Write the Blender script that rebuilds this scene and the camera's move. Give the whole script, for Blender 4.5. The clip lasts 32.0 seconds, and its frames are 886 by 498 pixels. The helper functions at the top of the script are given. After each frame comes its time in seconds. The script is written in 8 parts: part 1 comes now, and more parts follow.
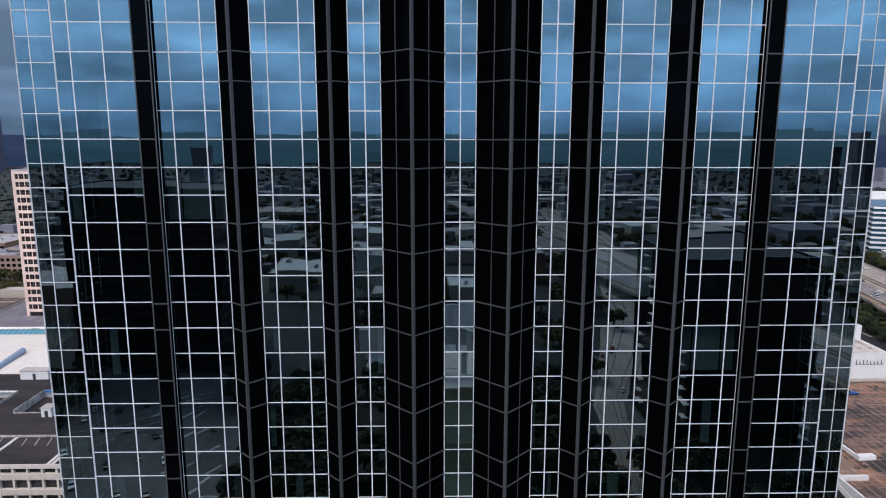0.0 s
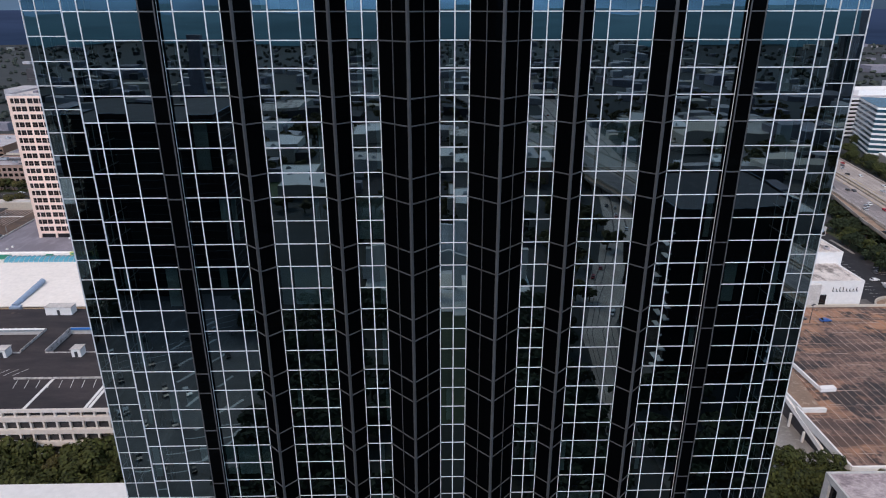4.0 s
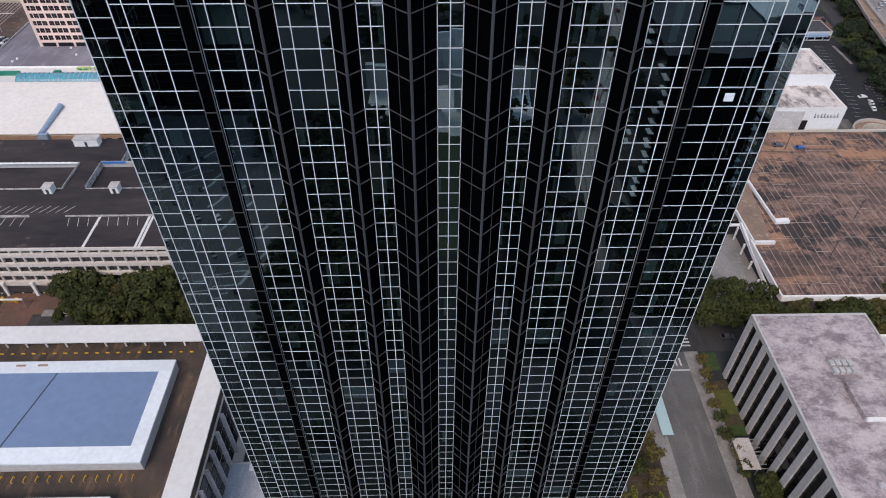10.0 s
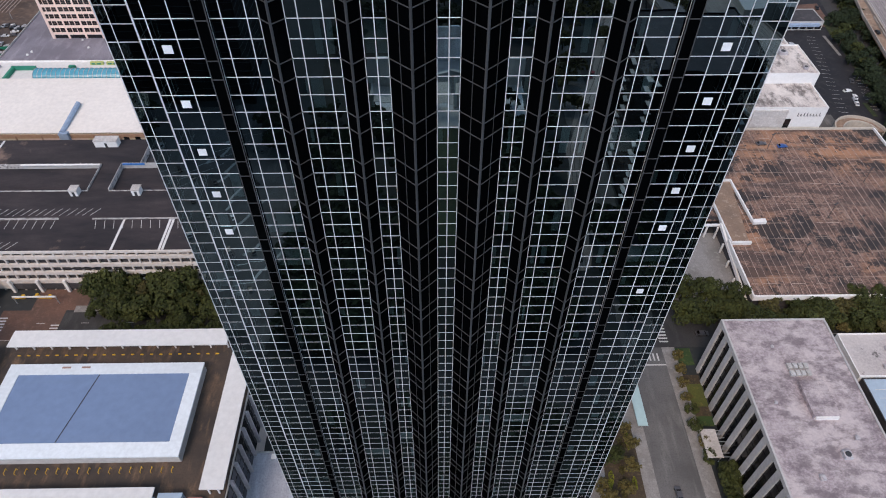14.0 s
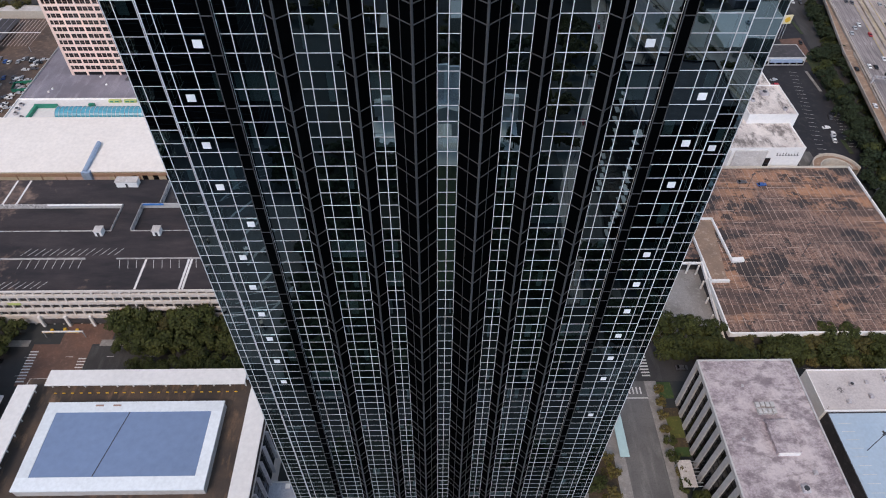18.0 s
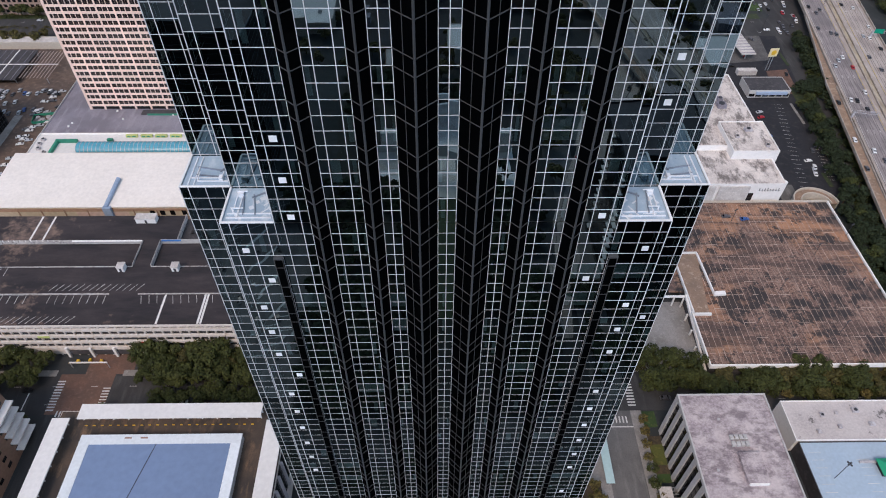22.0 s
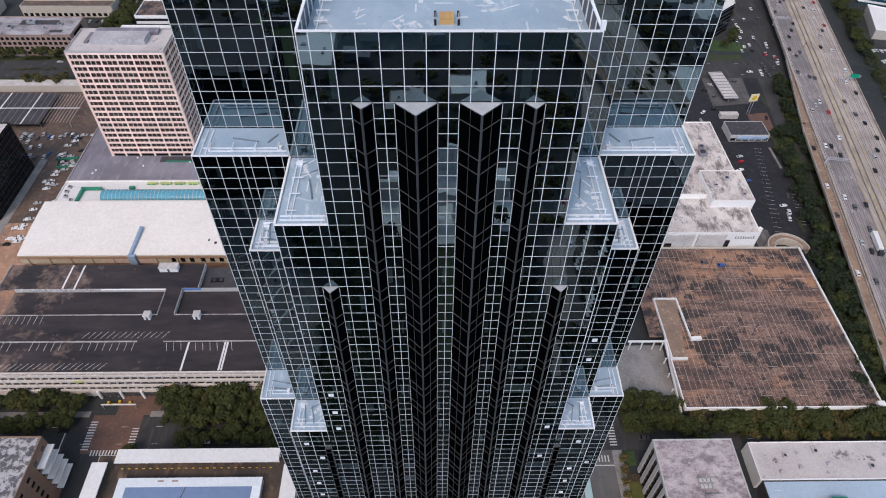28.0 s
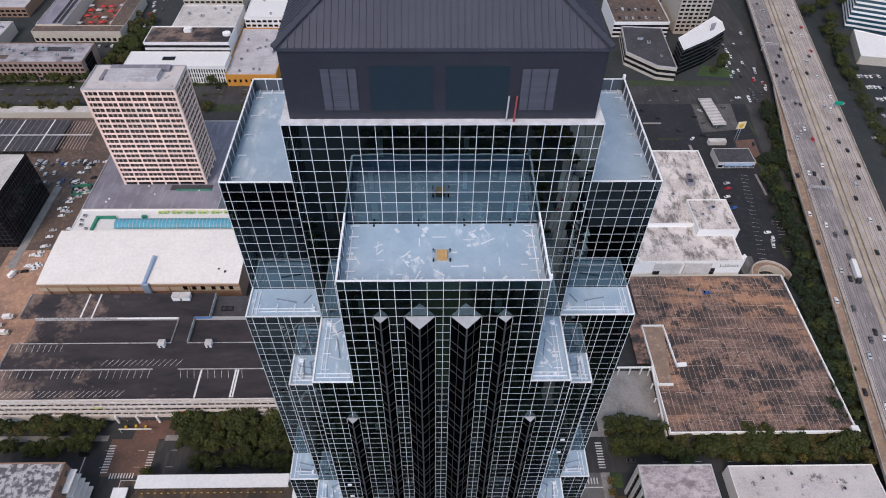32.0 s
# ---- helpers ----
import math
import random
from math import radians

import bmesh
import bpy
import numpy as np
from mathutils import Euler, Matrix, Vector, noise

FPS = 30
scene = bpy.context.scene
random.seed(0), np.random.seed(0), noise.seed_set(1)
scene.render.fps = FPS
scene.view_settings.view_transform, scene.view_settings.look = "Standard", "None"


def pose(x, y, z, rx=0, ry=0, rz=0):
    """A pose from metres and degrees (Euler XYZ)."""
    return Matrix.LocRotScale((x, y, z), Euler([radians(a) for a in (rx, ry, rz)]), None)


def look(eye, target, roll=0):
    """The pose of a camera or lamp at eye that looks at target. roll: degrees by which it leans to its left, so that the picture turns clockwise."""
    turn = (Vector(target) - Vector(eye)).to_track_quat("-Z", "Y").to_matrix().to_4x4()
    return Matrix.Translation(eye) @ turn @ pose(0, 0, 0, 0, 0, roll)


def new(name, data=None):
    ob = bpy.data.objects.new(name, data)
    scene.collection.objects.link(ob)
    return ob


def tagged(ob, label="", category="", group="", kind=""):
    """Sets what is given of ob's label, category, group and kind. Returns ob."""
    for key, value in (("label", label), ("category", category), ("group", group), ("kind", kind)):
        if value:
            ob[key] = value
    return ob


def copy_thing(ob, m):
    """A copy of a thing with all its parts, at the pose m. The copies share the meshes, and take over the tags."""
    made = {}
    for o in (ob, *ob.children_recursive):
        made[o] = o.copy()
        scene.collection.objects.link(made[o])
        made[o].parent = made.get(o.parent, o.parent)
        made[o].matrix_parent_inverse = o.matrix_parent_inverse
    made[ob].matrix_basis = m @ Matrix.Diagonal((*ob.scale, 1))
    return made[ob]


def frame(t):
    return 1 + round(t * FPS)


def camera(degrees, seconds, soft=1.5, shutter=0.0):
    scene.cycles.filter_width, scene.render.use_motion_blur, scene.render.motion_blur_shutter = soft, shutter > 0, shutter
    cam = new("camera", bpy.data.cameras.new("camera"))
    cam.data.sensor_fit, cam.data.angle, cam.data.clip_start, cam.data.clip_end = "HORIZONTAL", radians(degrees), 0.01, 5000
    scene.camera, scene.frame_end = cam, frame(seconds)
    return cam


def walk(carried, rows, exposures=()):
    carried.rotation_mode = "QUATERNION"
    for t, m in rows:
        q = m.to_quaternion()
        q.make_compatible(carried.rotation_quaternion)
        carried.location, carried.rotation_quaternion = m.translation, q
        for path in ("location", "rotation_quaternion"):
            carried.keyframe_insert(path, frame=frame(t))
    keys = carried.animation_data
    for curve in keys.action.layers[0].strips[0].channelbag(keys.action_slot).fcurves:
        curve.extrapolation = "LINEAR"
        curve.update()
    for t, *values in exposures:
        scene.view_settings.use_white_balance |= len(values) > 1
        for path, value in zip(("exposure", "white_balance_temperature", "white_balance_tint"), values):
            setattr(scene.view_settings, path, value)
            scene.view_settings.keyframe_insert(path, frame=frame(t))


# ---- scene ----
# the camera rises straight up in front of the tower and tips down
cam = camera(69.10, 32.0, soft=1.05)
PATH = [
    (0.0, -1.460, -31.570, 103.520, -1.140, -9.920, 0.070),
    (1.0, -1.410, -32.164, 109.668, -1.170, -12.313, -0.020),
    (2.0, -1.344, -32.594, 115.779, -1.175, -14.965, 0.016),
    (3.0, -1.299, -32.951, 121.777, -1.191, -17.447, 0.023),
    (4.0, -1.308, -33.557, 127.883, -1.216, -20.882, -0.043),
    (4.5, -1.313, -33.706, 130.914, -1.223, -22.785, -0.022),
    (6.5, -1.201, -34.234, 143.104, -1.122, -30.553, 0.035),
    (7.0, -1.125, -34.443, 146.148, -1.116, -32.401, 0.043),
    (8.0, -1.164, -35.075, 152.363, -1.152, -35.810, 0.090),
    (9.0, -1.152, -35.559, 158.526, -1.140, -39.255, 0.111),
    (10.0, -1.128, -35.801, 164.636, -1.189, -42.709, 0.190),
    (11.0, -1.142, -36.112, 170.696, -1.240, -45.872, 0.281),
    (12.0, -1.085, -36.422, 176.843, -1.237, -46.620, 0.348),
    (13.0, -1.119, -36.684, 183.012, -1.231, -46.635, 0.353),
    (14.0, -1.076, -36.847, 189.192, -1.198, -46.713, 0.344),
    (14.5, -1.073, -37.004, 192.246, -1.231, -46.699, 0.366),
    (16.5, -1.046, -37.629, 204.565, -1.232, -46.765, 0.433),
    (17.0, -1.099, -37.719, 207.608, -1.240, -46.787, 0.480),
    (18.0, -1.089, -37.786, 213.646, -1.253, -46.832, 0.523),
    (19.0, -1.090, -37.971, 219.735, -1.240, -46.885, 0.570),
    (20.0, -1.103, -38.169, 225.792, -1.240, -46.909, 0.568),
    (21.0, -1.145, -38.411, 231.895, -1.240, -46.898, 0.538),
    (22.0, -1.115, -38.612, 237.930, -1.193, -46.892, 0.554),
    (23.0, -1.158, -38.619, 244.116, -1.203, -46.893, 0.562),
    (24.0, -1.145, -38.491, 250.195, -1.156, -46.919, 0.543),
    (25.0, -1.090, -38.392, 256.255, -1.141, -46.957, 0.540),
    (25.5, -1.026, -38.434, 259.289, -1.157, -46.971, 0.566),
    (27.5, -1.100, -38.300, 271.310, -1.220, -47.010, 0.630),
    (28.0, -1.110, -38.300, 274.350, -1.240, -47.020, 0.640),
    (29.0, -1.110, -38.330, 280.490, -1.250, -47.020, 0.670),
    (30.0, -1.090, -38.210, 286.600, -1.280, -47.030, 0.650),
    (31.0, -1.040, -38.130, 292.780, -1.300, -47.080, 0.660),
    (32.0, -0.980, -38.020, 298.930, -1.340, -47.110, 0.720),
]
walk(cam, [(t, pose(x, y, z, 90 + pitch, 0, yaw) @ pose(0, 0, 0, 0, 0, roll)) for t, x, y, z, yaw, pitch, roll in PATH])

# ---- world, sun, exposure ----
SUN_TILT, SUN_TURN = 50.0, 205.0   # degrees above the horizon, compass turn
world = bpy.data.worlds.new("sky_world")
scene.world = world
world.use_nodes = True
wt = world.node_tree
wt.nodes.clear()
w_out = wt.nodes.new("ShaderNodeOutputWorld")
w_bg = wt.nodes.new("ShaderNodeBackground")
w_sky = wt.nodes.new("ShaderNodeTexSky")
w_sky.sky_type = "NISHITA"
w_sky.sun_disc = False
w_sky.sun_elevation = radians(SUN_TILT)
w_sky.sun_rotation = radians(SUN_TURN)
w_sky.dust_density = 0.6
w_sky.ozone_density = 4.0
w_geo = wt.nodes.new("ShaderNodeTexCoord")
w_map = wt.nodes.new("ShaderNodeMapping")
w_map.inputs["Scale"].default_value = (1.2, 1.2, 4.2)
w_noise = wt.nodes.new("ShaderNodeTexNoise")
w_noise.inputs["Scale"].default_value = 2.3
w_noise.inputs["Detail"].default_value = 6.0
w_noise.inputs["Roughness"].default_value = 0.55
w_ramp = wt.nodes.new("ShaderNodeValToRGB")
w_ramp.color_ramp.elements[0].position, w_ramp.color_ramp.elements[1].position = 0.36, 0.62
w_cloud = wt.nodes.new("ShaderNodeMix")
w_cloud.data_type = "RGBA"
w_cloud.inputs[7].default_value = (5.0, 5.4, 6.4, 1)
wt.links.new(w_geo.outputs["Generated"], w_map.inputs["Vector"])
wt.links.new(w_map.outputs["Vector"], w_noise.inputs["Vector"])
wt.links.new(w_noise.outputs["Fac"], w_ramp.inputs["Fac"])
wt.links.new(w_ramp.outputs["Color"], w_cloud.inputs[0])
wt.links.new(w_sky.outputs["Color"], w_cloud.inputs[6])
# an overcast sky is dimmer towards the horizon
w_sep = wt.nodes.new("ShaderNodeSeparateXYZ")
w_grad = wt.nodes.new("ShaderNodeMapRange")
w_grad.inputs["From Min"].default_value, w_grad.inputs["From Max"].default_value = 0.0, 0.75
w_grad.inputs["To Min"].default_value, w_grad.inputs["To Max"].default_value = 0.72, 1.15
w_mul = wt.nodes.new("ShaderNodeMix")
w_mul.data_type = "RGBA"
w_mul.blend_type = "MULTIPLY"
w_mul.inputs[0].default_value = 1.0
wt.links.new(w_geo.outputs["Generated"], w_sep.inputs["Vector"])
wt.links.new(w_sep.outputs["Z"], w_grad.inputs["Value"])
# blue haze low over the horizon
w_low = wt.nodes.new("ShaderNodeMapRange")
w_low.inputs["From Min"].default_value, w_low.inputs["From Max"].default_value = 0.03, 0.50
w_low.inputs["To Min"].default_value, w_low.inputs["To Max"].default_value = 1.0, 0.0
w_haze = wt.nodes.new("ShaderNodeMix")
w_haze.data_type = "RGBA"
w_haze.inputs[7].default_value = (3.3, 5.4, 8.8, 1)
wt.links.new(w_sep.outputs["Z"], w_low.inputs["Value"])
wt.links.new(w_low.outputs["Result"], w_haze.inputs[0])
wt.links.new(w_cloud.outputs[2], w_haze.inputs[6])
wt.links.new(w_haze.outputs[2], w_mul.inputs[6])
# and brighter on the side of the veiled sun
w_side = wt.nodes.new("ShaderNodeMapRange")
w_side.inputs["From Min"].default_value, w_side.inputs["From Max"].default_value = 0.4, -1.0
w_side.inputs["To Min"].default_value, w_side.inputs["To Max"].default_value = 1.95, 7.6
w_both = wt.nodes.new("ShaderNodeMath")
w_both.operation = "MULTIPLY"
wt.links.new(w_sep.outputs["Y"], w_side.inputs["Value"])
wt.links.new(w_grad.outputs["Result"], w_both.inputs[0])
wt.links.new(w_side.outputs["Result"], w_both.inputs[1])
# heavier and lighter banks of cloud, and a dark bank low down
w_noise_b = wt.nodes.new("ShaderNodeTexNoise")
w_noise_b.inputs["Scale"].default_value = 3.4
w_noise_b.inputs["Detail"].default_value = 5.0
w_bank = wt.nodes.new("ShaderNodeMapRange")
w_bank.inputs["From Min"].default_value, w_bank.inputs["From Max"].default_value = 0.36, 0.66
w_bank.inputs["To Min"].default_value, w_bank.inputs["To Max"].default_value = 0.60, 1.55
w_rim = wt.nodes.new("ShaderNodeMapRange")
w_rim.inputs["From Min"].default_value, w_rim.inputs["From Max"].default_value = -0.01, 0.10
w_rim.inputs["To Min"].default_value, w_rim.inputs["To Max"].default_value = 0.55, 1.12
w_three = wt.nodes.new("ShaderNodeMath")
w_three.operation = "MULTIPLY"
w_four = wt.nodes.new("ShaderNodeMath")
w_four.operation = "MULTIPLY"
wt.links.new(w_map.outputs["Vector"], w_noise_b.inputs["Vector"])
wt.links.new(w_noise_b.outputs["Fac"], w_bank.inputs["Value"])
wt.links.new(w_sep.outputs["Z"], w_rim.inputs["Value"])
wt.links.new(w_both.outputs[0], w_three.inputs[0])
wt.links.new(w_bank.outputs["Result"], w_three.inputs[1])
wt.links.new(w_three.outputs[0], w_four.inputs[0])
wt.links.new(w_rim.outputs["Result"], w_four.inputs[1])
wt.links.new(w_four.outputs[0], w_mul.inputs[7])
# the clouds of that side are a deeper blue
w_blue = wt.nodes.new("ShaderNodeMapRange")
w_blue.inputs["From Min"].default_value, w_blue.inputs["From Max"].default_value = 0.2, -0.7
w_tone = wt.nodes.new("ShaderNodeMix")
w_tone.data_type = "RGBA"
w_tone.blend_type = "MULTIPLY"
w_tone.inputs[7].default_value = (0.92, 1.0, 1.0, 1)
wt.links.new(w_sep.outputs["Y"], w_blue.inputs["Value"])
wt.links.new(w_blue.outputs["Result"], w_tone.inputs[0])
wt.links.new(w_mul.outputs[2], w_tone.inputs[6])
wt.links.new(w_tone.outputs[2], w_bg.inputs["Color"])
w_bg.inputs["Strength"].default_value = 0.05
wt.links.new(w_bg.outputs["Background"], w_out.inputs["Surface"])

sun = new("sun", bpy.data.lights.new("sun", "SUN"))
sun.data.energy = 3.0
sun.data.angle = radians(20)
sun.data.color = (1.0, 0.775, 0.625)
sun.matrix_world = look((0, 0, 400), (400 * math.sin(radians(SUN_TURN)) * -1, 400 * math.cos(radians(SUN_TURN)) * -1, 400 - 400 * math.tan(radians(SUN_TILT))))
scene.view_settings.exposure = -0.60

# ---- materials ----


class Mat:
    """A node material, with short ways to add nodes."""

    def __init__(self, name):
        self.m = bpy.data.materials.new(name)
        self.m.use_nodes = True
        self.t = self.m.node_tree
        self.b = self.t.nodes["Principled BSDF"]
        self.out = self.t.nodes["Material Output"]

    def node(self, kind, **inputs):
        n = self.t.nodes.new("ShaderNode" + kind)
        for k, v in inputs.items():
            n.inputs[k.replace("_", " ")].default_value = v
        return n

    def link(self, a, b):
        self.t.links.new(a, b)

    def coord(self, scale=(1, 1, 1)):
        c = self.node("TexCoord")
        mp = self.node("Mapping", Scale=scale)
        self.link(c.outputs["Object"], mp.inputs["Vector"])
        return mp.outputs["Vector"]

    def world_coord(self, scale=(1, 1, 1), turn=0.0):
        c = self.node("NewGeometry")
        mp = self.node("Mapping", Scale=scale)
        mp.inputs["Rotation"].default_value = (0, 0, radians(turn))
        self.link(c.outputs["Position"], mp.inputs["Vector"])
        return mp.outputs["Vector"]

    def noise(self, vec, scale, detail=4.0, rough=0.55):
        n = self.node("TexNoise", Scale=scale, Detail=detail, Roughness=rough)
        self.link(vec, n.inputs["Vector"])
        return n.outputs["Fac"]

    def ramp(self, fac, *stops):
        r = self.node("ValToRGB")
        e = r.color_ramp.elements
        while len(e) < len(stops):
            e.new(0.5)
        for el, (p, c) in zip(e, stops):
            el.position = p
            el.color = (*c, 1) if len(c) == 3 else c
        self.link(fac, r.inputs["Fac"])
        return r.outputs["Color"]

    def mix(self, fac, a, b, mode="MIX"):
        n = self.node("Mix")
        n.data_type = "RGBA"
        n.blend_type = mode
        for sock, v in ((n.inputs[0], fac), (n.inputs[6], a), (n.inputs[7], b)):
            if isinstance(v, (int, float)):
                sock.default_value = v
            elif isinstance(v, tuple):
                sock.default_value = (*v, 1)
            else:
                self.link(v, sock)
        return n.outputs[2]

    def math(self, op, a, b=0.0):
        n = self.node("Math")
        n.operation = op
        for sock, v in zip(n.inputs, (a, b)):
            if isinstance(v, (int, float)):
                sock.default_value = v
            else:
                self.link(v, sock)
        return n.outputs[0]

    def rand(self):
        """A number of its own for each object and each loose piece."""
        o = self.node("ObjectInfo")
        g = self.node("NewGeometry")
        return self.math("FRACT", self.math("ADD", o.outputs["Random"], g.outputs["Random Per Island"]))

    def bump(self, height, strength=0.3, distance=0.02):
        n = self.node("Bump", Strength=strength, Distance=distance)
        self.link(height, n.inputs["Height"])
        self.link(n.outputs["Normal"], self.b.inputs["Normal"])
        return n.outputs["Normal"]


def plain(name, colour, rough=0.6, metal=0.0, spread=0.18, scale=0.8, fine=6.0, bump=0.25, spec=0.4, rand=0.1):
    """A painted or mineral surface: base colour, broad stains, fine grain and a little relief."""
    m = Mat(name)
    v = m.world_coord()
    broad, grain = m.noise(v, scale, 5.0), m.noise(v, fine, 3.0)
    lo, hi = tuple(c * (1 - spread) for c in colour), tuple(min(1.0, c * (1 + spread)) for c in colour)
    col = m.ramp(broad, (0.3, lo), (0.7, hi))
    col = m.mix(0.35, col, m.ramp(grain, (0.3, tuple(c * 0.8 for c in colour)), (0.7, tuple(min(1, c * 1.15) for c in colour))))
    if rand:
        k = m.ramp(m.rand(), (0.0, (1 - rand,) * 3), (1.0, (1 + rand,) * 3))
        col = m.mix(1.0, col, k, "MULTIPLY")
    m.link(col, m.b.inputs["Base Color"])
    m.b.inputs["Roughness"].default_value = rough
    m.b.inputs["Metallic"].default_value = metal
    m.b.inputs["Specular IOR Level"].default_value = spec
    if bump:
        m.bump(grain, bump, 0.02)
    return m.m


def mirror_glass(name, tint, lo, hi, see=0.0, wave=0.5):
    """Coated curtain wall glass: a clean reflection over near-black or a faint see-through tint."""
    m = Mat(name)
    v = m.coord()
    r = m.rand()
    # near-black: the spandrels' own tone, and dark bay rooms put into the colour
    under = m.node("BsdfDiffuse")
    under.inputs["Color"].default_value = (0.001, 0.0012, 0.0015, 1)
    if see:
        thru = m.node("BsdfTransparent")
        thru.inputs["Color"].default_value = (see * 0.78, see, see * 1.02, 1)
        under = thru
    gloss = m.node("BsdfGlossy", Roughness=0.008)
    gloss.inputs["Color"].default_value = (*tint, 1)
    wav = m.noise(v, wave, 1.0, 0.4)
    bp = m.node("Bump", Strength=0.10, Distance=0.03)
    m.link(wav, bp.inputs["Height"])
    m.link(bp.outputs["Normal"], gloss.inputs["Normal"])
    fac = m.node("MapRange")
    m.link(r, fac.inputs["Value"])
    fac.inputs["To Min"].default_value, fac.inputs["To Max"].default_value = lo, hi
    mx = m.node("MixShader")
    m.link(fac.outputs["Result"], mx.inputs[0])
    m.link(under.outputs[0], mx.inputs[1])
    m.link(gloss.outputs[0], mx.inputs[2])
    m.link(mx.outputs[0], m.out.inputs["Surface"])
    m.t.nodes.remove(m.b)
    return m.m


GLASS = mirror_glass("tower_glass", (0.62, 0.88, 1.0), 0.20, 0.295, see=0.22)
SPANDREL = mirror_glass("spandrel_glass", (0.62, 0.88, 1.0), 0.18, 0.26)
BAY_GLASS = mirror_glass("bay_glass", (0.7, 0.9, 1.0), 0.0005, 0.003)
MULLION = plain("white_mullion", (0.63, 0.63, 0.64), rough=0.4, spread=0.05, bump=0)
BRONZE = plain("bronze_mullion", (0.060, 0.060, 0.062), rough=0.5, metal=0.0, spread=0.1, bump=0)
CAP = plain("bay_cap", (0.42, 0.42, 0.43), rough=0.6)
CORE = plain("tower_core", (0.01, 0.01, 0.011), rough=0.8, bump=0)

# ---- builders ----


class Soup:
    """Many boxes and plates gathered into one mesh."""

    def __init__(self):
        self.v, self.f, self.k = [], [], []

    def poly(self, pts, k=0):
        n = len(self.v)
        self.v += [tuple(p) for p in pts]
        self.f.append(tuple(range(n, n + len(pts))))
        self.k.append(k)

    def hexa(self, lower, upper, k=0):
        """A solid between two rings of points, both anticlockwise seen from above."""
        n, c = len(self.v), len(lower)
        self.v += [tuple(p) for p in lower] + [tuple(p) for p in upper]
        self.f += [tuple(n + i for i in reversed(range(c))), tuple(n + c + i for i in range(c))]
        self.f += [(n + i, n + (i + 1) % c, n + c + (i + 1) % c, n + c + i) for i in range(c)]
        self.k += [k] * (c + 2)

    def box(self, x0, x1, y0, y1, z0, z1, k=0):
        ring = [(x0, y0), (x1, y0), (x1, y1), (x0, y1)]
        self.hexa([(x, y, z0) for x, y in ring], [(x, y, z1) for x, y in ring], k)

    def prism(self, ring, z0, z1, k=0):
        self.hexa([(x, y, z0) for x, y in ring], [(x, y, z1) for x, y in ring], k)

    def data(self, name, *mats):
        me = bpy.data.meshes.new(name)
        me.from_pydata(self.v, [], self.f)
        for m in mats:
            me.materials.append(m)
        if any(self.k):
            me.polygons.foreach_set("material_index", self.k)
        me.update()
        return me


def child(name, data, parent, m=None, label=""):
    ob = new(name, data)
    ob.parent = parent
    if m is not None:
        ob.matrix_basis = m
    if label:
        ob["label"] = label
    return ob


def part(name, soup, material, parent, label="", m=None):
    mats = material if isinstance(material, (list, tuple)) else [material]
    return child(name, soup.data(name, *mats), parent, m, label)


def thing(name, label, category, place=(0, 0, 0), turn=0.0, group="", kind=""):
    ob = new(name)
    ob.empty_display_size = 0.5
    ob.matrix_basis = pose(*place, 0, 0, turn)
    return tagged(ob, label, category, group, kind)


BOXES = {}


def box_data(name, sx, sy, sz, material):
    """A shared box that stands on its origin, centred in x and y."""
    key = (name, round(sx, 3), round(sy, 3), round(sz, 3), material.name)
    if key not in BOXES:
        s = Soup()
        s.box(-sx / 2, sx / 2, -sy / 2, sy / 2, 0, sz)
        BOXES[key] = s.data(name, material)
    return BOXES[key]


# ---- the tower ----
def membrane():
    m = Mat("roof_membrane")
    v = m.world_coord()
    a, b, c = m.noise(v, 0.35, 5.0), m.noise(m.world_coord((1.0, 0.45, 1), 35), 1.1, 5.0, 0.65), m.noise(v, 4.0, 3.0)
    col = m.ramp(a, (0.3, (0.29, 0.385, 0.49)), (0.7, (0.39, 0.49, 0.58)))
    worn = m.math("MULTIPLY", m.ramp(b, (0.52, (0, 0, 0)), (0.64, (1, 1, 1))), m.ramp(m.noise(v, 0.11, 3.0), (0.47, (0.08, 0.08, 0.08)), (0.60, (0.9, 0.9, 0.9))))
    col = m.mix(worn, col, (0.62, 0.67, 0.72))
    col = m.mix(m.ramp(c, (0.60, (0, 0, 0)), (0.80, (0.6, 0.6, 0.6))), col, (0.20, 0.24, 0.30))
    m.link(col, m.b.inputs["Base Color"])
    m.b.inputs["Roughness"].default_value = 0.55
    m.bump(c, 0.2, 0.01)
    return m.m


MEMBRANE = membrane()
PIPE = plain("white_pipe", (0.74, 0.76, 0.80), rough=0.5, spread=0.05, bump=0)
VENT = plain("vent_white", (0.80, 0.80, 0.80), rough=0.5, spread=0.04, bump=0)
MOD, ROW, LEVEL = 1.524, 1.342, 200.0      # module, pane height, height of the lowest terrace
HALF = 15.5 * MOD                          # half the tower's width
BASE = -149                                # first row of panes above the street


def zr(r):
    return LEVEL + r * ROW


tower = thing("office_tower", "dark mirror-glass office tower with white mullion grid and stepped terraces", "skyscraper", (0, HALF, 0))

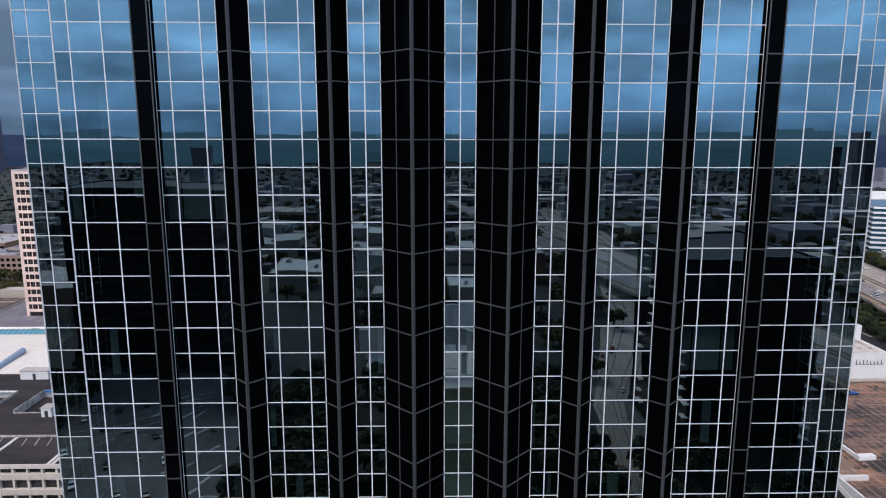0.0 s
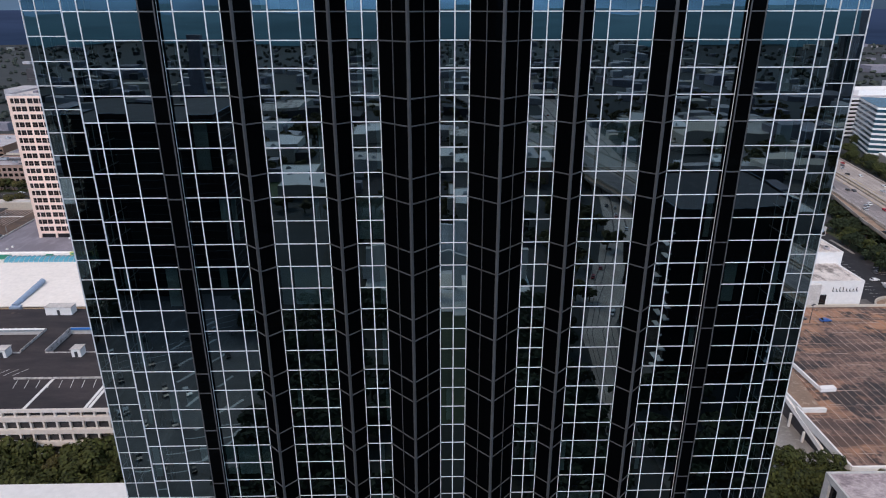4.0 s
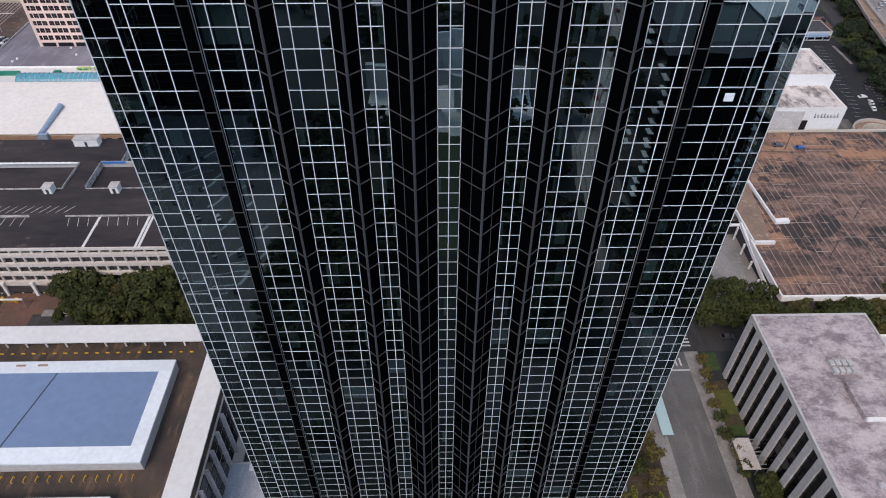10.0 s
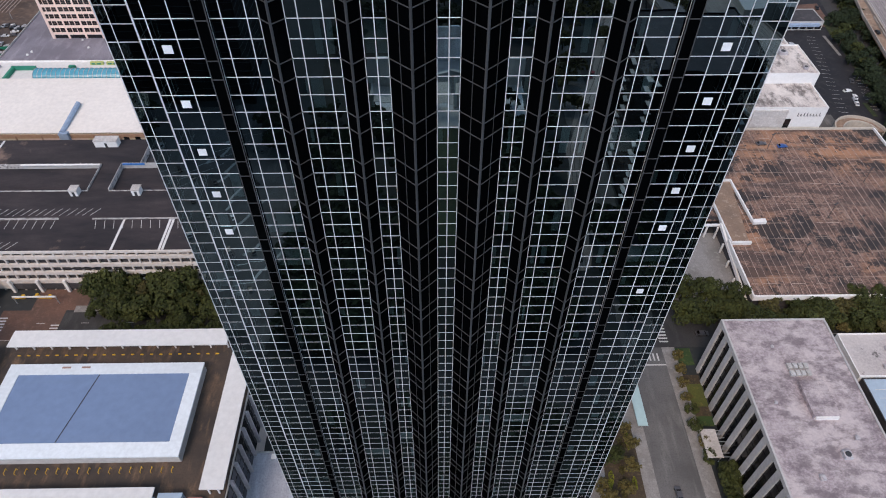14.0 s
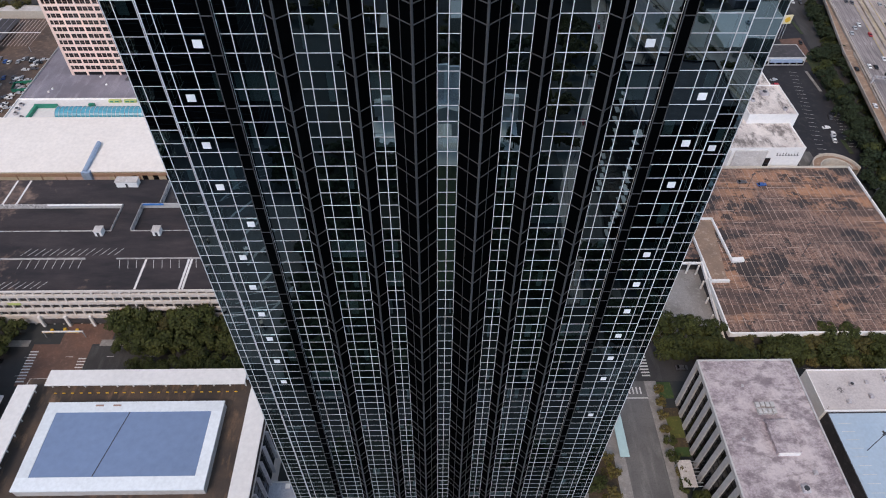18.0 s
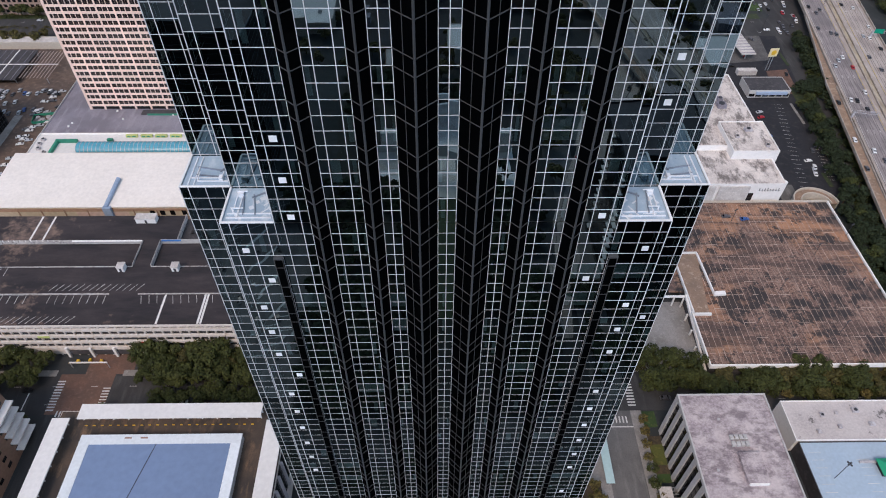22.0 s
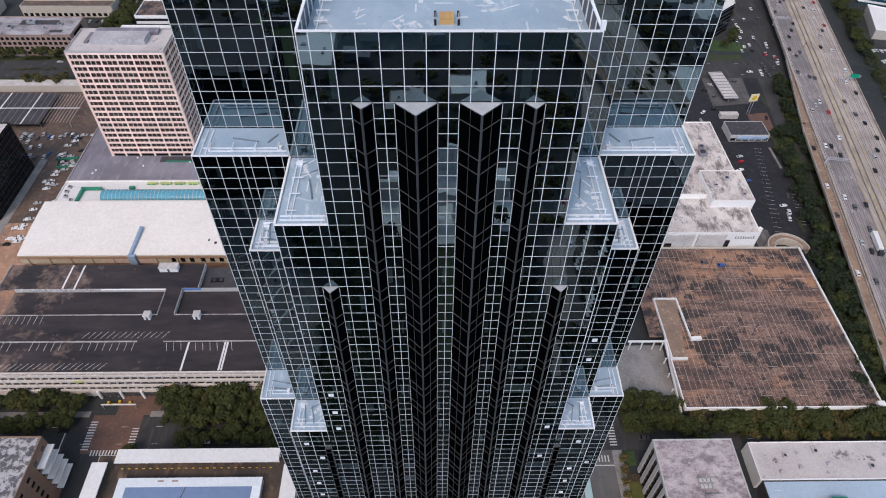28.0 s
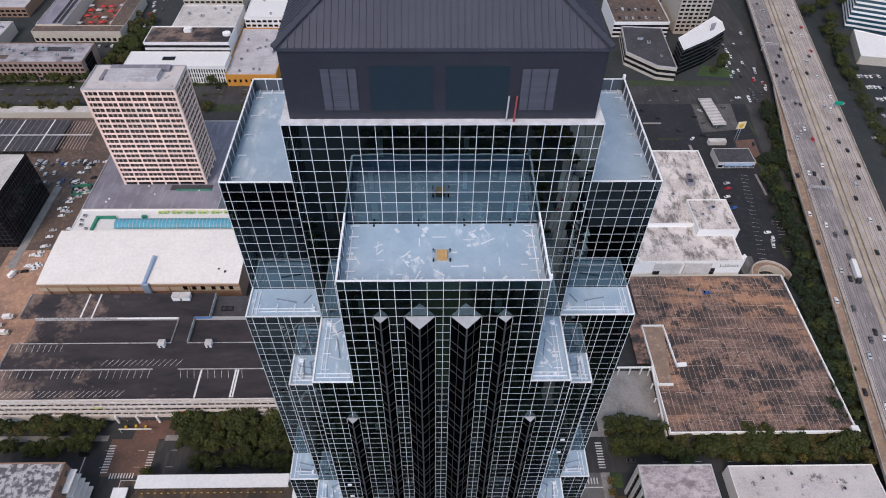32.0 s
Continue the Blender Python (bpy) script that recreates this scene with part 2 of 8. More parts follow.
# glass walls that face the street: depth behind the front, from and to in modules, rows
WALLS = [
    (0, -12.5, 12.5, BASE, 0), (0, -9.5, 9.5, 0, 27), (0, -6.5, 6.5, 27, 40),
    (3, 12.5, 15.5, BASE, 0), (3, -15.5, -12.5, BASE, 0), (3, 9.5, 12.5, -2, 21), (3, -12.5, -9.5, -2, 21),
    (6, 12.5, 15.5, -2, 27), (6, -15.5, -12.5, -2, 27), (6, 9.5, 12.5, 19, 27), (6, -12.5, -9.5, 19, 27),
    (6, 6.5, 9.5, 25, 38), (6, -9.5, -6.5, 25, 38), (6, -9.5, 9.5, 38, 48),
    (9, 9.5, 15.5, 25, 40), (9, -15.5, -9.5, 25, 40),
]
# pointed bays on the front: from and to in modules, top row
BAYS = [(0.5, 2.5, 36), (3.5, 4.5, 36), (6.5, 7.5, 21)]
FIN = (9.5, 10.0, -3)


def lines(depth, a, b, r):
    """The mullion lines of a wall at row r (modules), and the gaps that bays take up."""
    out = {a, b} | {float(i) for i in range(math.ceil(a), math.floor(b) + 1)}
    gaps = []
    if depth == 0:
        for x0, x1, top in BAYS + [FIN]:
            if r < top:
                for s in (1, -1):
                    lo, hi = sorted((s * x0, s * x1))
                    if lo >= a and hi <= b:
                        out = {x for x in out if x <= lo or x >= hi} | {lo, hi}
                        gaps.append((lo, hi))
    return sorted(out), gaps


rnd = random.Random(4)
panes, spandrels, uprights, transoms = Soup(), Soup(), [], []
pane_parts = []


def pane_quad(soup, x0, x1, y, z0, z1):
    """A pane that leans by a few millimetres, as glass in a frame does."""
    a, b, c = (rnd.uniform(-0.0035, 0.0035) for _ in range(3))
    soup.poly([(x0, y + a, z0), (x1, y + b, z0), (x1, y + c, z1), (x0, y + c + a - b, z1)])


for depth, a, b, r0, r1 in WALLS:
    y = depth * MOD - HALF
    runs = {}
    for r in range(r0, r1):
        cols, gaps = lines(depth, a, b, r)
        for x0, x1 in zip(cols, cols[1:]):
            if (x0, x1) in gaps:
                continue
            near = depth == 0 and 24 <= r < 36
            if near and len(pane_parts) < 290:
                pane_parts.append((x0 * MOD, x1 * MOD, y, zr(r), r % 3 == 2))
            else:
                pane_quad(spandrels if r % 3 == 2 else panes, x0 * MOD, x1 * MOD, y, zr(r), zr(r + 1))
        for x in cols:
            runs.setdefault(x, []).append(r)
        edges = [a] + [g for gap in sorted(gaps) for g in gap] + [b]
        for lo, hi in zip(edges[::2], edges[1::2]):
            transoms.append((lo * MOD, hi * MOD, y, zr(r)))
            if r == r1 - 1:
                transoms.append((lo * MOD, hi * MOD, y, zr(r1)))
    for x, rows in runs.items():
        start = rows[0]
        for p, q in zip(rows, rows[1:] + [10 ** 6]):
            if q != p + 1:
                uprights.append((x * MOD, y, zr(start), zr(p + 1), x in (a, b)))
                start = q

bay_glass, bay_bars = Soup(), []
bay_caps = []
for x0, x1, top in BAYS:
    for s in (1, -1):
        lo, hi = sorted((s * x0 * MOD, s * x1 * MOD))
        mid, tip, y = (lo + hi) / 2, (hi - lo) / 2, -HALF
        bay_caps.append((lo, hi, mid, tip, zr(top)))
        for ax, ay, bx, by in ((lo, y, mid, y - tip), (mid, y - tip, hi, y)):
            cuts = 2 if hi - lo > 2 else 1
            for i in range(cuts):
                f0, f1 = i / cuts, (i + 1) / cuts
                p, q = (ax + (bx - ax) * f0, ay + (by - ay) * f0), (ax + (bx - ax) * f1, ay + (by - ay) * f1)
                for r in range(BASE, top):
                    bay_glass.poly([(*p, zr(r)), (*q, zr(r)), (*q, zr(r + 1)), (*p, zr(r + 1))])
                if i:
                    bay_bars.append(("upright", p, (0.05, 0.05), zr(BASE), zr(top)))
        bay_bars.append(("ridge", (mid, y - tip), (0.13, 0.13), zr(BASE), zr(top)))
        for r in range(BASE, top + 1):
            if r % 3 != 1:
                bay_bars.append(("chevron", (lo, mid, hi, tip), None, zr(r), r))

TURNS = [pose(0, 0, 0, 0, 0, 90 * i) for i in range(4)]

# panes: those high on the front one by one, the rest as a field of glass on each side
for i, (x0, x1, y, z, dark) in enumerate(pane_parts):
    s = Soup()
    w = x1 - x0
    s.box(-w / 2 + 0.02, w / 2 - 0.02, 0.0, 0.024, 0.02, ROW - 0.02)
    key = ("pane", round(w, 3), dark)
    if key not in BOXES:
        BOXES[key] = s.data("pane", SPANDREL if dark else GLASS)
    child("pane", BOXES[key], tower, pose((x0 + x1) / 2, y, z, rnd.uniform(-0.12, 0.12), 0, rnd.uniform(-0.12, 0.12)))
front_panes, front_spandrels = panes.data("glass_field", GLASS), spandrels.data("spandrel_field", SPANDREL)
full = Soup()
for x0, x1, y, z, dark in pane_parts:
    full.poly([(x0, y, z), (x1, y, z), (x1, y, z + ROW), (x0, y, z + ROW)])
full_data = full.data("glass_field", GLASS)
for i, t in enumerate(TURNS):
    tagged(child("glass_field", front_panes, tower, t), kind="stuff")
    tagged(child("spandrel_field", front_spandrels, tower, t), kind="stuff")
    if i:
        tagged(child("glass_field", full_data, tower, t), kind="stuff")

# mullions
BAR, OUT = 0.060, 0.016
rest = Soup()
for x, y, z0, z1, corner in uprights:
    w = BAR * 1.3 if corner else BAR
    child("mullion", box_data("mullion", w, 2 * OUT, z1 - z0, MULLION), tower, pose(x, y, z0))
    rest.box(x - w / 2, x + w / 2, y - OUT, y + OUT, z0, z1)
tr_far = Soup()
for x0, x1, y, z in transoms:
    s_args = (x0 + BAR / 2, x1 - BAR / 2, y - OUT * 0.8, y + OUT, z - BAR * 0.45, z + BAR * 0.45)
    rest.box(*s_args)
    if y == -HALF and z > zr(20):
        child("transom", box_data("transom", x1 - x0 - BAR, 1.8 * OUT, BAR * 0.9, MULLION), tower, pose((x0 + x1) / 2, y + 0.1 * OUT, z - BAR * 0.45))
    else:
        tr_far.box(*s_args)
tagged(part("transom_field", tr_far, MULLION, tower), kind="stuff")
rest_data = rest.data("mullion_grid", MULLION)
for t in TURNS[1:]:
    tagged(child("mullion_grid", rest_data, tower, t), kind="stuff")

# bays
bay_rest, chev = Soup(), Soup()
for kind_, p, size, z0, z1 in bay_bars:
    if kind_ == "chevron":
        lo, mid, hi, tip = p
        y = -HALF
        for ax, ay, bx, by in ((lo, y, mid, y - tip), (mid, y - tip, hi, y)):
            n = (0.035, -0.035) if ax != lo else (-0.035, -0.035)
            chev.hexa([(ax, ay, z0 - 0.03), (ax + n[0], ay + n[1], z0 - 0.03), (bx + n[0], by + n[1], z0 - 0.03), (bx, by, z0 - 0.03)],
                      [(ax, ay, z0 + 0.03), (ax + n[0], ay + n[1], z0 + 0.03), (bx + n[0], by + n[1], z0 + 0.03), (bx, by, z0 + 0.03)])
    else:
        name = "bay_ridge" if kind_ == "ridge" else "bay_mullion"
        child(name, box_data(name, size[0], size[1], z1 - z0, BRONZE), tower, pose(p[0], p[1], z0, 0, 0, 45))
        bay_rest.box(p[0] - size[0] / 2, p[0] + size[0] / 2, p[1] - size[1] / 2, p[1] + size[1] / 2, z0, z1)
bay_data, chev_data, bay_rest_data = bay_glass.data("bay_glass", BAY_GLASS), chev.data("bay_transom_field", BRONZE), bay_rest.data("bay_mullion_field", BRONZE)
for i, t in enumerate(TURNS):
    tagged(child("bay_glass", bay_data, tower, t), kind="stuff")
    tagged(child("bay_transom_field", chev_data, tower, t), kind="stuff")
    if i:
        tagged(child("bay_mullion_field", bay_rest_data, tower, t), kind="stuff")
for lo, hi, mid, tip, z in bay_caps:
    s = Soup()
    s.prism([(lo + 0.05, -HALF - 0.08), (mid, -HALF - tip - 0.06), (hi - 0.05, -HALF - 0.08)], z - 0.05, z + 0.06)
    d = s.data("bay_cap", CAP)
    for t in TURNS:
        child("bay_cap", d, tower, t, "pale grey pointed cap of a glass bay")
# shallow dark fins near the corners
for s_ in (1, -1):
    lo, hi = sorted((s_ * FIN[0] * MOD, s_ * FIN[1] * MOD))
    s, e, c = Soup(), Soup(), Soup()
    s.box(lo, hi, -HALF - 0.30, -HALF, zr(BASE), zr(FIN[2]) - 0.3)
    c.box(lo - 0.02, hi + 0.02, -HALF - 0.34, -HALF, zr(FIN[2]) - 0.3, zr(FIN[2]) - 0.06)
    e.box(lo - 0.03, lo + 0.03, -HALF - 0.34, -HALF - 0.29, zr(BASE), zr(FIN[2]) - 0.3)
    e.box(hi - 0.03, hi + 0.03, -HALF - 0.34, -HALF - 0.29, zr(BASE), zr(FIN[2]) - 0.3)
    for r in range(BASE, FIN[2]):
        if r % 3 != 1:
            e.box(lo, hi, -HALF - 0.325, -HALF - 0.29, zr(r) - 0.035, zr(r) + 0.035)
    sd, ed, cd = s.data("fin", BAY_GLASS), e.data("fin_trim", BRONZE), c.data("fin_cap", BRONZE)
    for t in TURNS:
        child("fin", sd, tower, t)
        child("fin_trim", ed, tower, t)
        child("fin_cap", cd, tower, t)

# near-black filler boxes behind the glass: the rooms' darkness is in their colour
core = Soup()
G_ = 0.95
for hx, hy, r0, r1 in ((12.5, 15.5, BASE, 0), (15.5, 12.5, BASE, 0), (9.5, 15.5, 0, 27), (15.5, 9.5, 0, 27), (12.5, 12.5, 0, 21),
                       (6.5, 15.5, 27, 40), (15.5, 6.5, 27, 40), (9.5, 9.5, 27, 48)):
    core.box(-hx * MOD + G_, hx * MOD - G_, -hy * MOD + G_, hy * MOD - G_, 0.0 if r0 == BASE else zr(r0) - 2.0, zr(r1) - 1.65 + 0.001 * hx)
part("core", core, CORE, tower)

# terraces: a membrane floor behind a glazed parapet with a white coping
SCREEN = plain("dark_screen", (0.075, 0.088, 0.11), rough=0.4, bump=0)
BOOM = plain("grey_boom", (0.20, 0.235, 0.29), rough=0.5, bump=0)


def terrace(x0, x1, y0, y1, r, t, open_sides, drop=0.10):
    """x and y in modules from the tower's middle; open_sides: which of the sides w, e, s, n end in a coping or parapet; drop: from coping to floor."""
    s = Soup()
    z = zr(r)
    s.box(x0 * MOD + 0.1, x1 * MOD - 0.1, y0 * MOD + 0.1, y1 * MOD - 0.1, z - drop - 0.3, z - drop)
    child("terrace_floor", s.data("terrace_floor", MEMBRANE), tower, t, "pale blue-grey roof membrane with white patches")
    x0, x1, y0, y1 = (q * MOD for q in (x0, x1, y0, y1))
    b = 0.14
    sides = {"s": (x0, x1, y0 - 0.05, y0 + b, x0, x1, y0 + 0.05, y0 + b - 0.02), "n": (x0, x1, y1 - b, y1 + 0.05, x0, x1, y1 - b + 0.02, y1 - 0.05),
             "w": (x0 - 0.05, x0 + b, y0 + b, y1 - b, x0 + 0.05, x0 + b - 0.02, y0 + b, y1 - b), "e": (x1 - b, x1 + 0.05, y0 + b, y1 - b, x1 - b + 0.02, x1 - 0.05, y0 + b, y1 - b)}
    for side in open_sides:
        q = sides[side]
        k = Soup()
        k.box(*q[:4], z - 0.02, z + 0.07)
        child("coping", k.data("coping", VENT), tower, t)
        if drop < 0.5:
            continue
        k = Soup()
        k.box(*q[4:], z - 1.62, z - 0.02)
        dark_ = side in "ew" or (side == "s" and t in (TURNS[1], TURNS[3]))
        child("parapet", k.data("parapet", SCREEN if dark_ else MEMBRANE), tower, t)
        if side == "s" and dark_:
            n_ = int((x1 - x0) / MOD + 0.5)
            for i_ in range(1, n_):
                child("parapet_post", box_data("parapet_post", 0.08, 0.08, 1.6, PIPE), tower, t @ pose(x0 + i_ * MOD, q[7] + 0.05, z - 1.6))
        if side in "ew":
            n_ = int((y1 - y0) / MOD + 0.5)
            xi = q[4] - 0.05 if side == "e" else q[5] + 0.05
            for i_ in range(1, n_):
                child("parapet_post", box_data("parapet_post", 0.08, 0.08, 1.6, PIPE), tower, t @ pose(xi, y0 + i_ * (y1 - y0) / n_, z - 1.6))


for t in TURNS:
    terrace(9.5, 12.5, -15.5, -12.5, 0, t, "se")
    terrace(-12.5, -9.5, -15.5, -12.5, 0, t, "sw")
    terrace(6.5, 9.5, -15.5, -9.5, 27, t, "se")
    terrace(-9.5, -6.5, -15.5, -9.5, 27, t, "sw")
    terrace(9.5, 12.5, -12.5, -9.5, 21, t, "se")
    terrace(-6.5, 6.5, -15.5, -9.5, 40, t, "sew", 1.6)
# crown roof
s = Soup()
s.box(-9.5 * MOD + 0.05, 9.5 * MOD - 0.05, -9.5 * MOD + 0.05, 9.5 * MOD - 0.05, zr(48) - 0.3, zr(48) + 0.05)
part("crown_roof", s, CAP, tower)

BLIND = plain("pale_blind", (0.42, 0.50, 0.50), rough=0.8, spread=0.08, bump=0, rand=0.3)
blinds = Soup()
for depth, a, b, r0, r1 in WALLS:
    y = depth * MOD - HALF + 0.35
    for r in range(r0 - r0 % 3, r1 - 1, 3):
        if r < r0:
            continue
        cols, gaps = lines(depth, a, b, r)
        # full-width pale panels stand in for floors lit inside; narrow strips are blinds
        lit_band = False
        for x0, x1 in zip(cols, cols[1:]):
            if (x0, x1) in gaps:
                lit_band = rnd.random() < 0.09
                continue
            if lit_band:
                blinds.box(x0 * MOD + 0.05, x1 * MOD - 0.05, y + 0.1, y + 0.14, zr(r) + 0.1, zr(r + 2) - 0.05)
            elif rnd.random() < (0.24 if depth == 0 else 0.15):
                w_ = (x1 - x0) * MOD
                f0 = rnd.choice((0.04, 0.5, 0.62, 0.3)) * w_
                drop = rnd.choice((0.1, 0.1, 0.1, 1.2))
                blinds.box(x0 * MOD + f0, min(x0 * MOD + f0 + rnd.uniform(0.25, 0.55) * w_, x1 * MOD - 0.04), y, y + 0.06, zr(r) + drop, zr(r + 2) - 0.05)
tagged(part("blind_field", blinds, BLIND, tower), kind="stuff")

# white vent panels set into panes
VENTS = [(-8.5, q, 0) for q in (0, 3, 6)] + [(8.5, q, 0) for q in (0, -6)] + [(-11.5, q, 0) for q in (-3, -9, -12, -15, -21, -24, -27, -30, -33, -36)] + \
        [(-10.5, q, 0) for q in (-6, -18)] + [(11.5, q, 0) for q in (-3, -9, -12, -15, -21, -24, -27, -30, -33, -36, -42)] + [(14.5, -15, 3), (11.5, 6, 3), (11.5, 9, 3)]
for c, r, depth in VENTS:
    s = Soup()
    s.box(-0.62, 0.62, -0.012, 0.01, -0.58, 0.58, 1)
    s.box(-0.30, 0.30, -0.05, 0.0, -0.28, 0.28, 0)
    if ("vent",) not in BOXES:
        BOXES[("vent",)] = s.data("vent_panel", VENT, SPANDREL)
    child("vent_panel", BOXES[("vent",)], tower, pose(c * MOD, depth * MOD - HALF - 0.012, zr(r + 0.5)))

# window-washing rails and stubs on the terraces


def pipe(x0, x1, y0, y1, z, t):
    s = Soup()
    s.box(x0 * MOD, x1 * MOD, y0 * MOD, y1 * MOD, z, z + 0.10)
    child("roof_pipe", s.data("roof_pipe", PIPE), tower, t)


def stub(x, y, z, t, ang, ln=0.9):
    if ("stub",) not in BOXES:
        s = Soup()
        s.box(-0.05, 0.05, -0.05, 0.05, 0, 0.4)
        s.box(-0.06, ln, -0.04, 0.04, 0.34, 0.42)
        BOXES[("stub",)] = s.data("davit_arm", PIPE)
    child("davit_arm", BOXES[("stub",)], tower, t @ pose(x * MOD, y * MOD, z, 0, 0, ang))


for t in (TURNS[0], TURNS[1], TURNS[3]):
    for sx in (1, -1):
        for x0, x1, y0, y1, r in ((9.5, 12.5, -15.5, -12.5, 0), (6.5, 9.5, -15.5, -9.5, 27), (9.5, 12.5, -12.5, -9.5, 21)):
            lo, hi = sorted((sx * x0, sx * x1))
            z = zr(r) - 0.1
            pipe(lo + 0.25, hi - 0.25, y0 + 0.42, y0 + 0.48, z, t)
            pipe(lo + 0.25, hi - 0.25, y0 + 0.75, y0 + 0.81, z, t)
            xo = hi - 0.55 if sx > 0 else lo + 0.55
            pipe(xo - 0.03, xo + 0.03, y0 + 0.9, y1 - 0.3, z, t)
            xi = xo - 0.3 if sx > 0 else xo + 0.3
            pipe(xi - 0.03, xi + 0.03, y0 + 0.5, y1 - 0.5, z, t)
            mid = (lo + hi) / 2
            for k, (bx, by, ba, bl) in enumerate(((-0.5, 0.55, -8, 2.9), (0.15, 0.5, -12, 2.6), (0.3, 0.78, 58, 1.5))):
                if r != 27 or k:
                    child("davit_boom", box_data("davit_boom", 0.11, bl, 0.12, BOOM), tower, t @ pose((mid - sx * bx) * MOD, (y0 + by * (y1 - y0)) * MOD, z, 0, 0, sx * ba))
            child("davit_base", box_data("davit_base", 0.5, 0.36, 0.34, PIPE), tower, t @ pose((xi + sx * 0.1) * MOD, (y1 - 0.7) * MOD, z))
            for k in range(int((y1 - y0) / 1.4)):
                stub(xo, y0 + 1.0 + k * 1.4, z, t, 0 if sx < 0 else 180)
    z = zr(40) - 1.6
    for sx in (1, -1):
        for k in range(6):
            stub(sx * 6.1, -15.0 + k * 1.0, z, t, 180 if sx > 0 else 0)
        pipe(sx * 6.0 - 0.03, sx * 6.0 + 0.03, -15.0, -10.2, z, t)
    for k in range(5):
        stub(-5 + k * 2.5, -15.1, z, t, 90)
hatch = Soup()
for i_ in range(6):
    hatch.box(-0.5 + i_ * 0.17, -0.36 + i_ * 0.17, -0.55, 0.55, 0.34, 0.42)
hatch.box(-0.5, 0.5, -0.55, 0.55, 0, 0.34)
part("roof_hatch", hatch, plain("ochre_hatch", (0.55, 0.34, 0.14), rough=0.6), tower, "ochre wooden roof hatch", pose(-0.1, -12.55 * MOD, zr(40) - 1.6))
for dx in (-0.82, 0.82):
    child("hatch_rail", box_data("hatch_rail", 0.05, 1.2, 0.05, CAP), tower, pose(-0.1 + dx, -12.55 * MOD, zr(40) - 1.3))
    for dy in (-0.62, 0.62):
        child("hatch_post", box_data("hatch_post", 0.16, 0.16, 0.4, CORE), tower, pose(-0.1 + dx, -12.55 * MOD + dy, zr(40) - 1.6))
cone = Soup()
cone.box(-0.15, 0.15, -0.15, 0.15, 0, 0.6)
part("corner_light", cone, VENT, tower, "", pose(6.45 * MOD, -15.45 * MOD, zr(40) + 0.1))
part("corner_light", cone, VENT, tower, "", pose(15.4 * MOD, 6.4 * MOD, zr(40) + 0.1))

# pale repair strips and scraps on the terrace membranes, and small drains
rp = random.Random(21)
SCRAP = plain("white_sealant", (0.64, 0.67, 0.71), rough=0.7, spread=0.1, bump=0)
for x0, x1, y0, y1, r, n_ in ((-6.1, 6.1, -15.0, -10.0, 40, 46), (9.8, 12.2, -15.2, -12.8, 0, 9), (-12.2, -9.8, -15.2, -12.8, 0, 9), (6.8, 9.2, -15.0, -10.0, 27, 16), (-9.2, -6.8, -15.0, -10.0, 27, 16)):
    for i_ in range(n_):
        ln_, w_ = (rp.uniform(0.4, 1.6), rp.uniform(0.05, 0.12)) if rp.random() < 0.6 else (rp.uniform(0.25, 0.6), rp.uniform(0.2, 0.45))
        ln_, w_ = round(ln_ * 4) / 4 + 0.15, round(w_ * 10) / 10 + 0.03
        child("sealant_strip", box_data("sealant_strip", ln_, w_, 0.012, SCRAP), tower, pose(rp.uniform(x0, x1) * MOD, rp.uniform(y0, y1) * MOD, zr(r) - (1.6 if r == 40 else 0.1) + 0.0004 * (i_ % 9), 0, 0, rp.choice((0, 90, 0, 45, 30, 120, rp.uniform(0, 180)))))
for x_ in (-4.6, -1.6, 1.5, 4.6):
    child("drain", box_data("drain", 0.2, 0.2, 0.14, CORE), tower, pose(x_ * MOD, -9.75 * MOD, zr(40) - 1.6))

# mechanical penthouse with a ribbed hip roof
PENT = plain("penthouse_metal", (0.036, 0.036, 0.047), rough=0.45, metal=0.2, spread=0.15, scale=0.3)
HIP = plain("hip_roof_metal", (0.060, 0.060, 0.076), rough=0.4, metal=0.2, spread=0.12, scale=0.3)
LOUVRE = plain("louvre_metal", (0.070, 0.070, 0.088), rough=0.5, spread=0.1)
PANEL = plain("teal_panel", (0.016, 0.028, 0.040), rough=0.35, spread=0.1)
PB, PT, PH = zr(48) + 0.05, 271.3, 9.0 * MOD
s = Soup()
s.box(-PH, PH, -PH, PH, PB, PT)
part("penthouse", s, PENT, tower, "near-black metal penthouse wall")
s = Soup()
E_ = 9.12 * MOD
s.hexa([(-E_, -E_, PT), (E_, -E_, PT), (E_, E_, PT), (-E_, E_, PT)], [(-E_, -E_, PT + 0.3), (E_, -E_, PT + 0.3), (E_, E_, PT + 0.3), (-E_, E_, PT + 0.3)])
part("eave", s, HIP, tower)
RISE = 9.4
s = Soup()
s.hexa([(-E_, -E_, PT + 0.3), (E_, -E_, PT + 0.3), (E_, E_, PT + 0.3), (-E_, E_, PT + 0.3)], [(-0.3, -0.3, PT + RISE), (0.3, -0.3, PT + RISE), (0.3, 0.3, PT + RISE), (-0.3, 0.3, PT + RISE)])
part("hip_roof", s, HIP, tower, "dark grey standing-seam hip roof")
slope = (RISE - 0.3) / (E_ - 0.3)
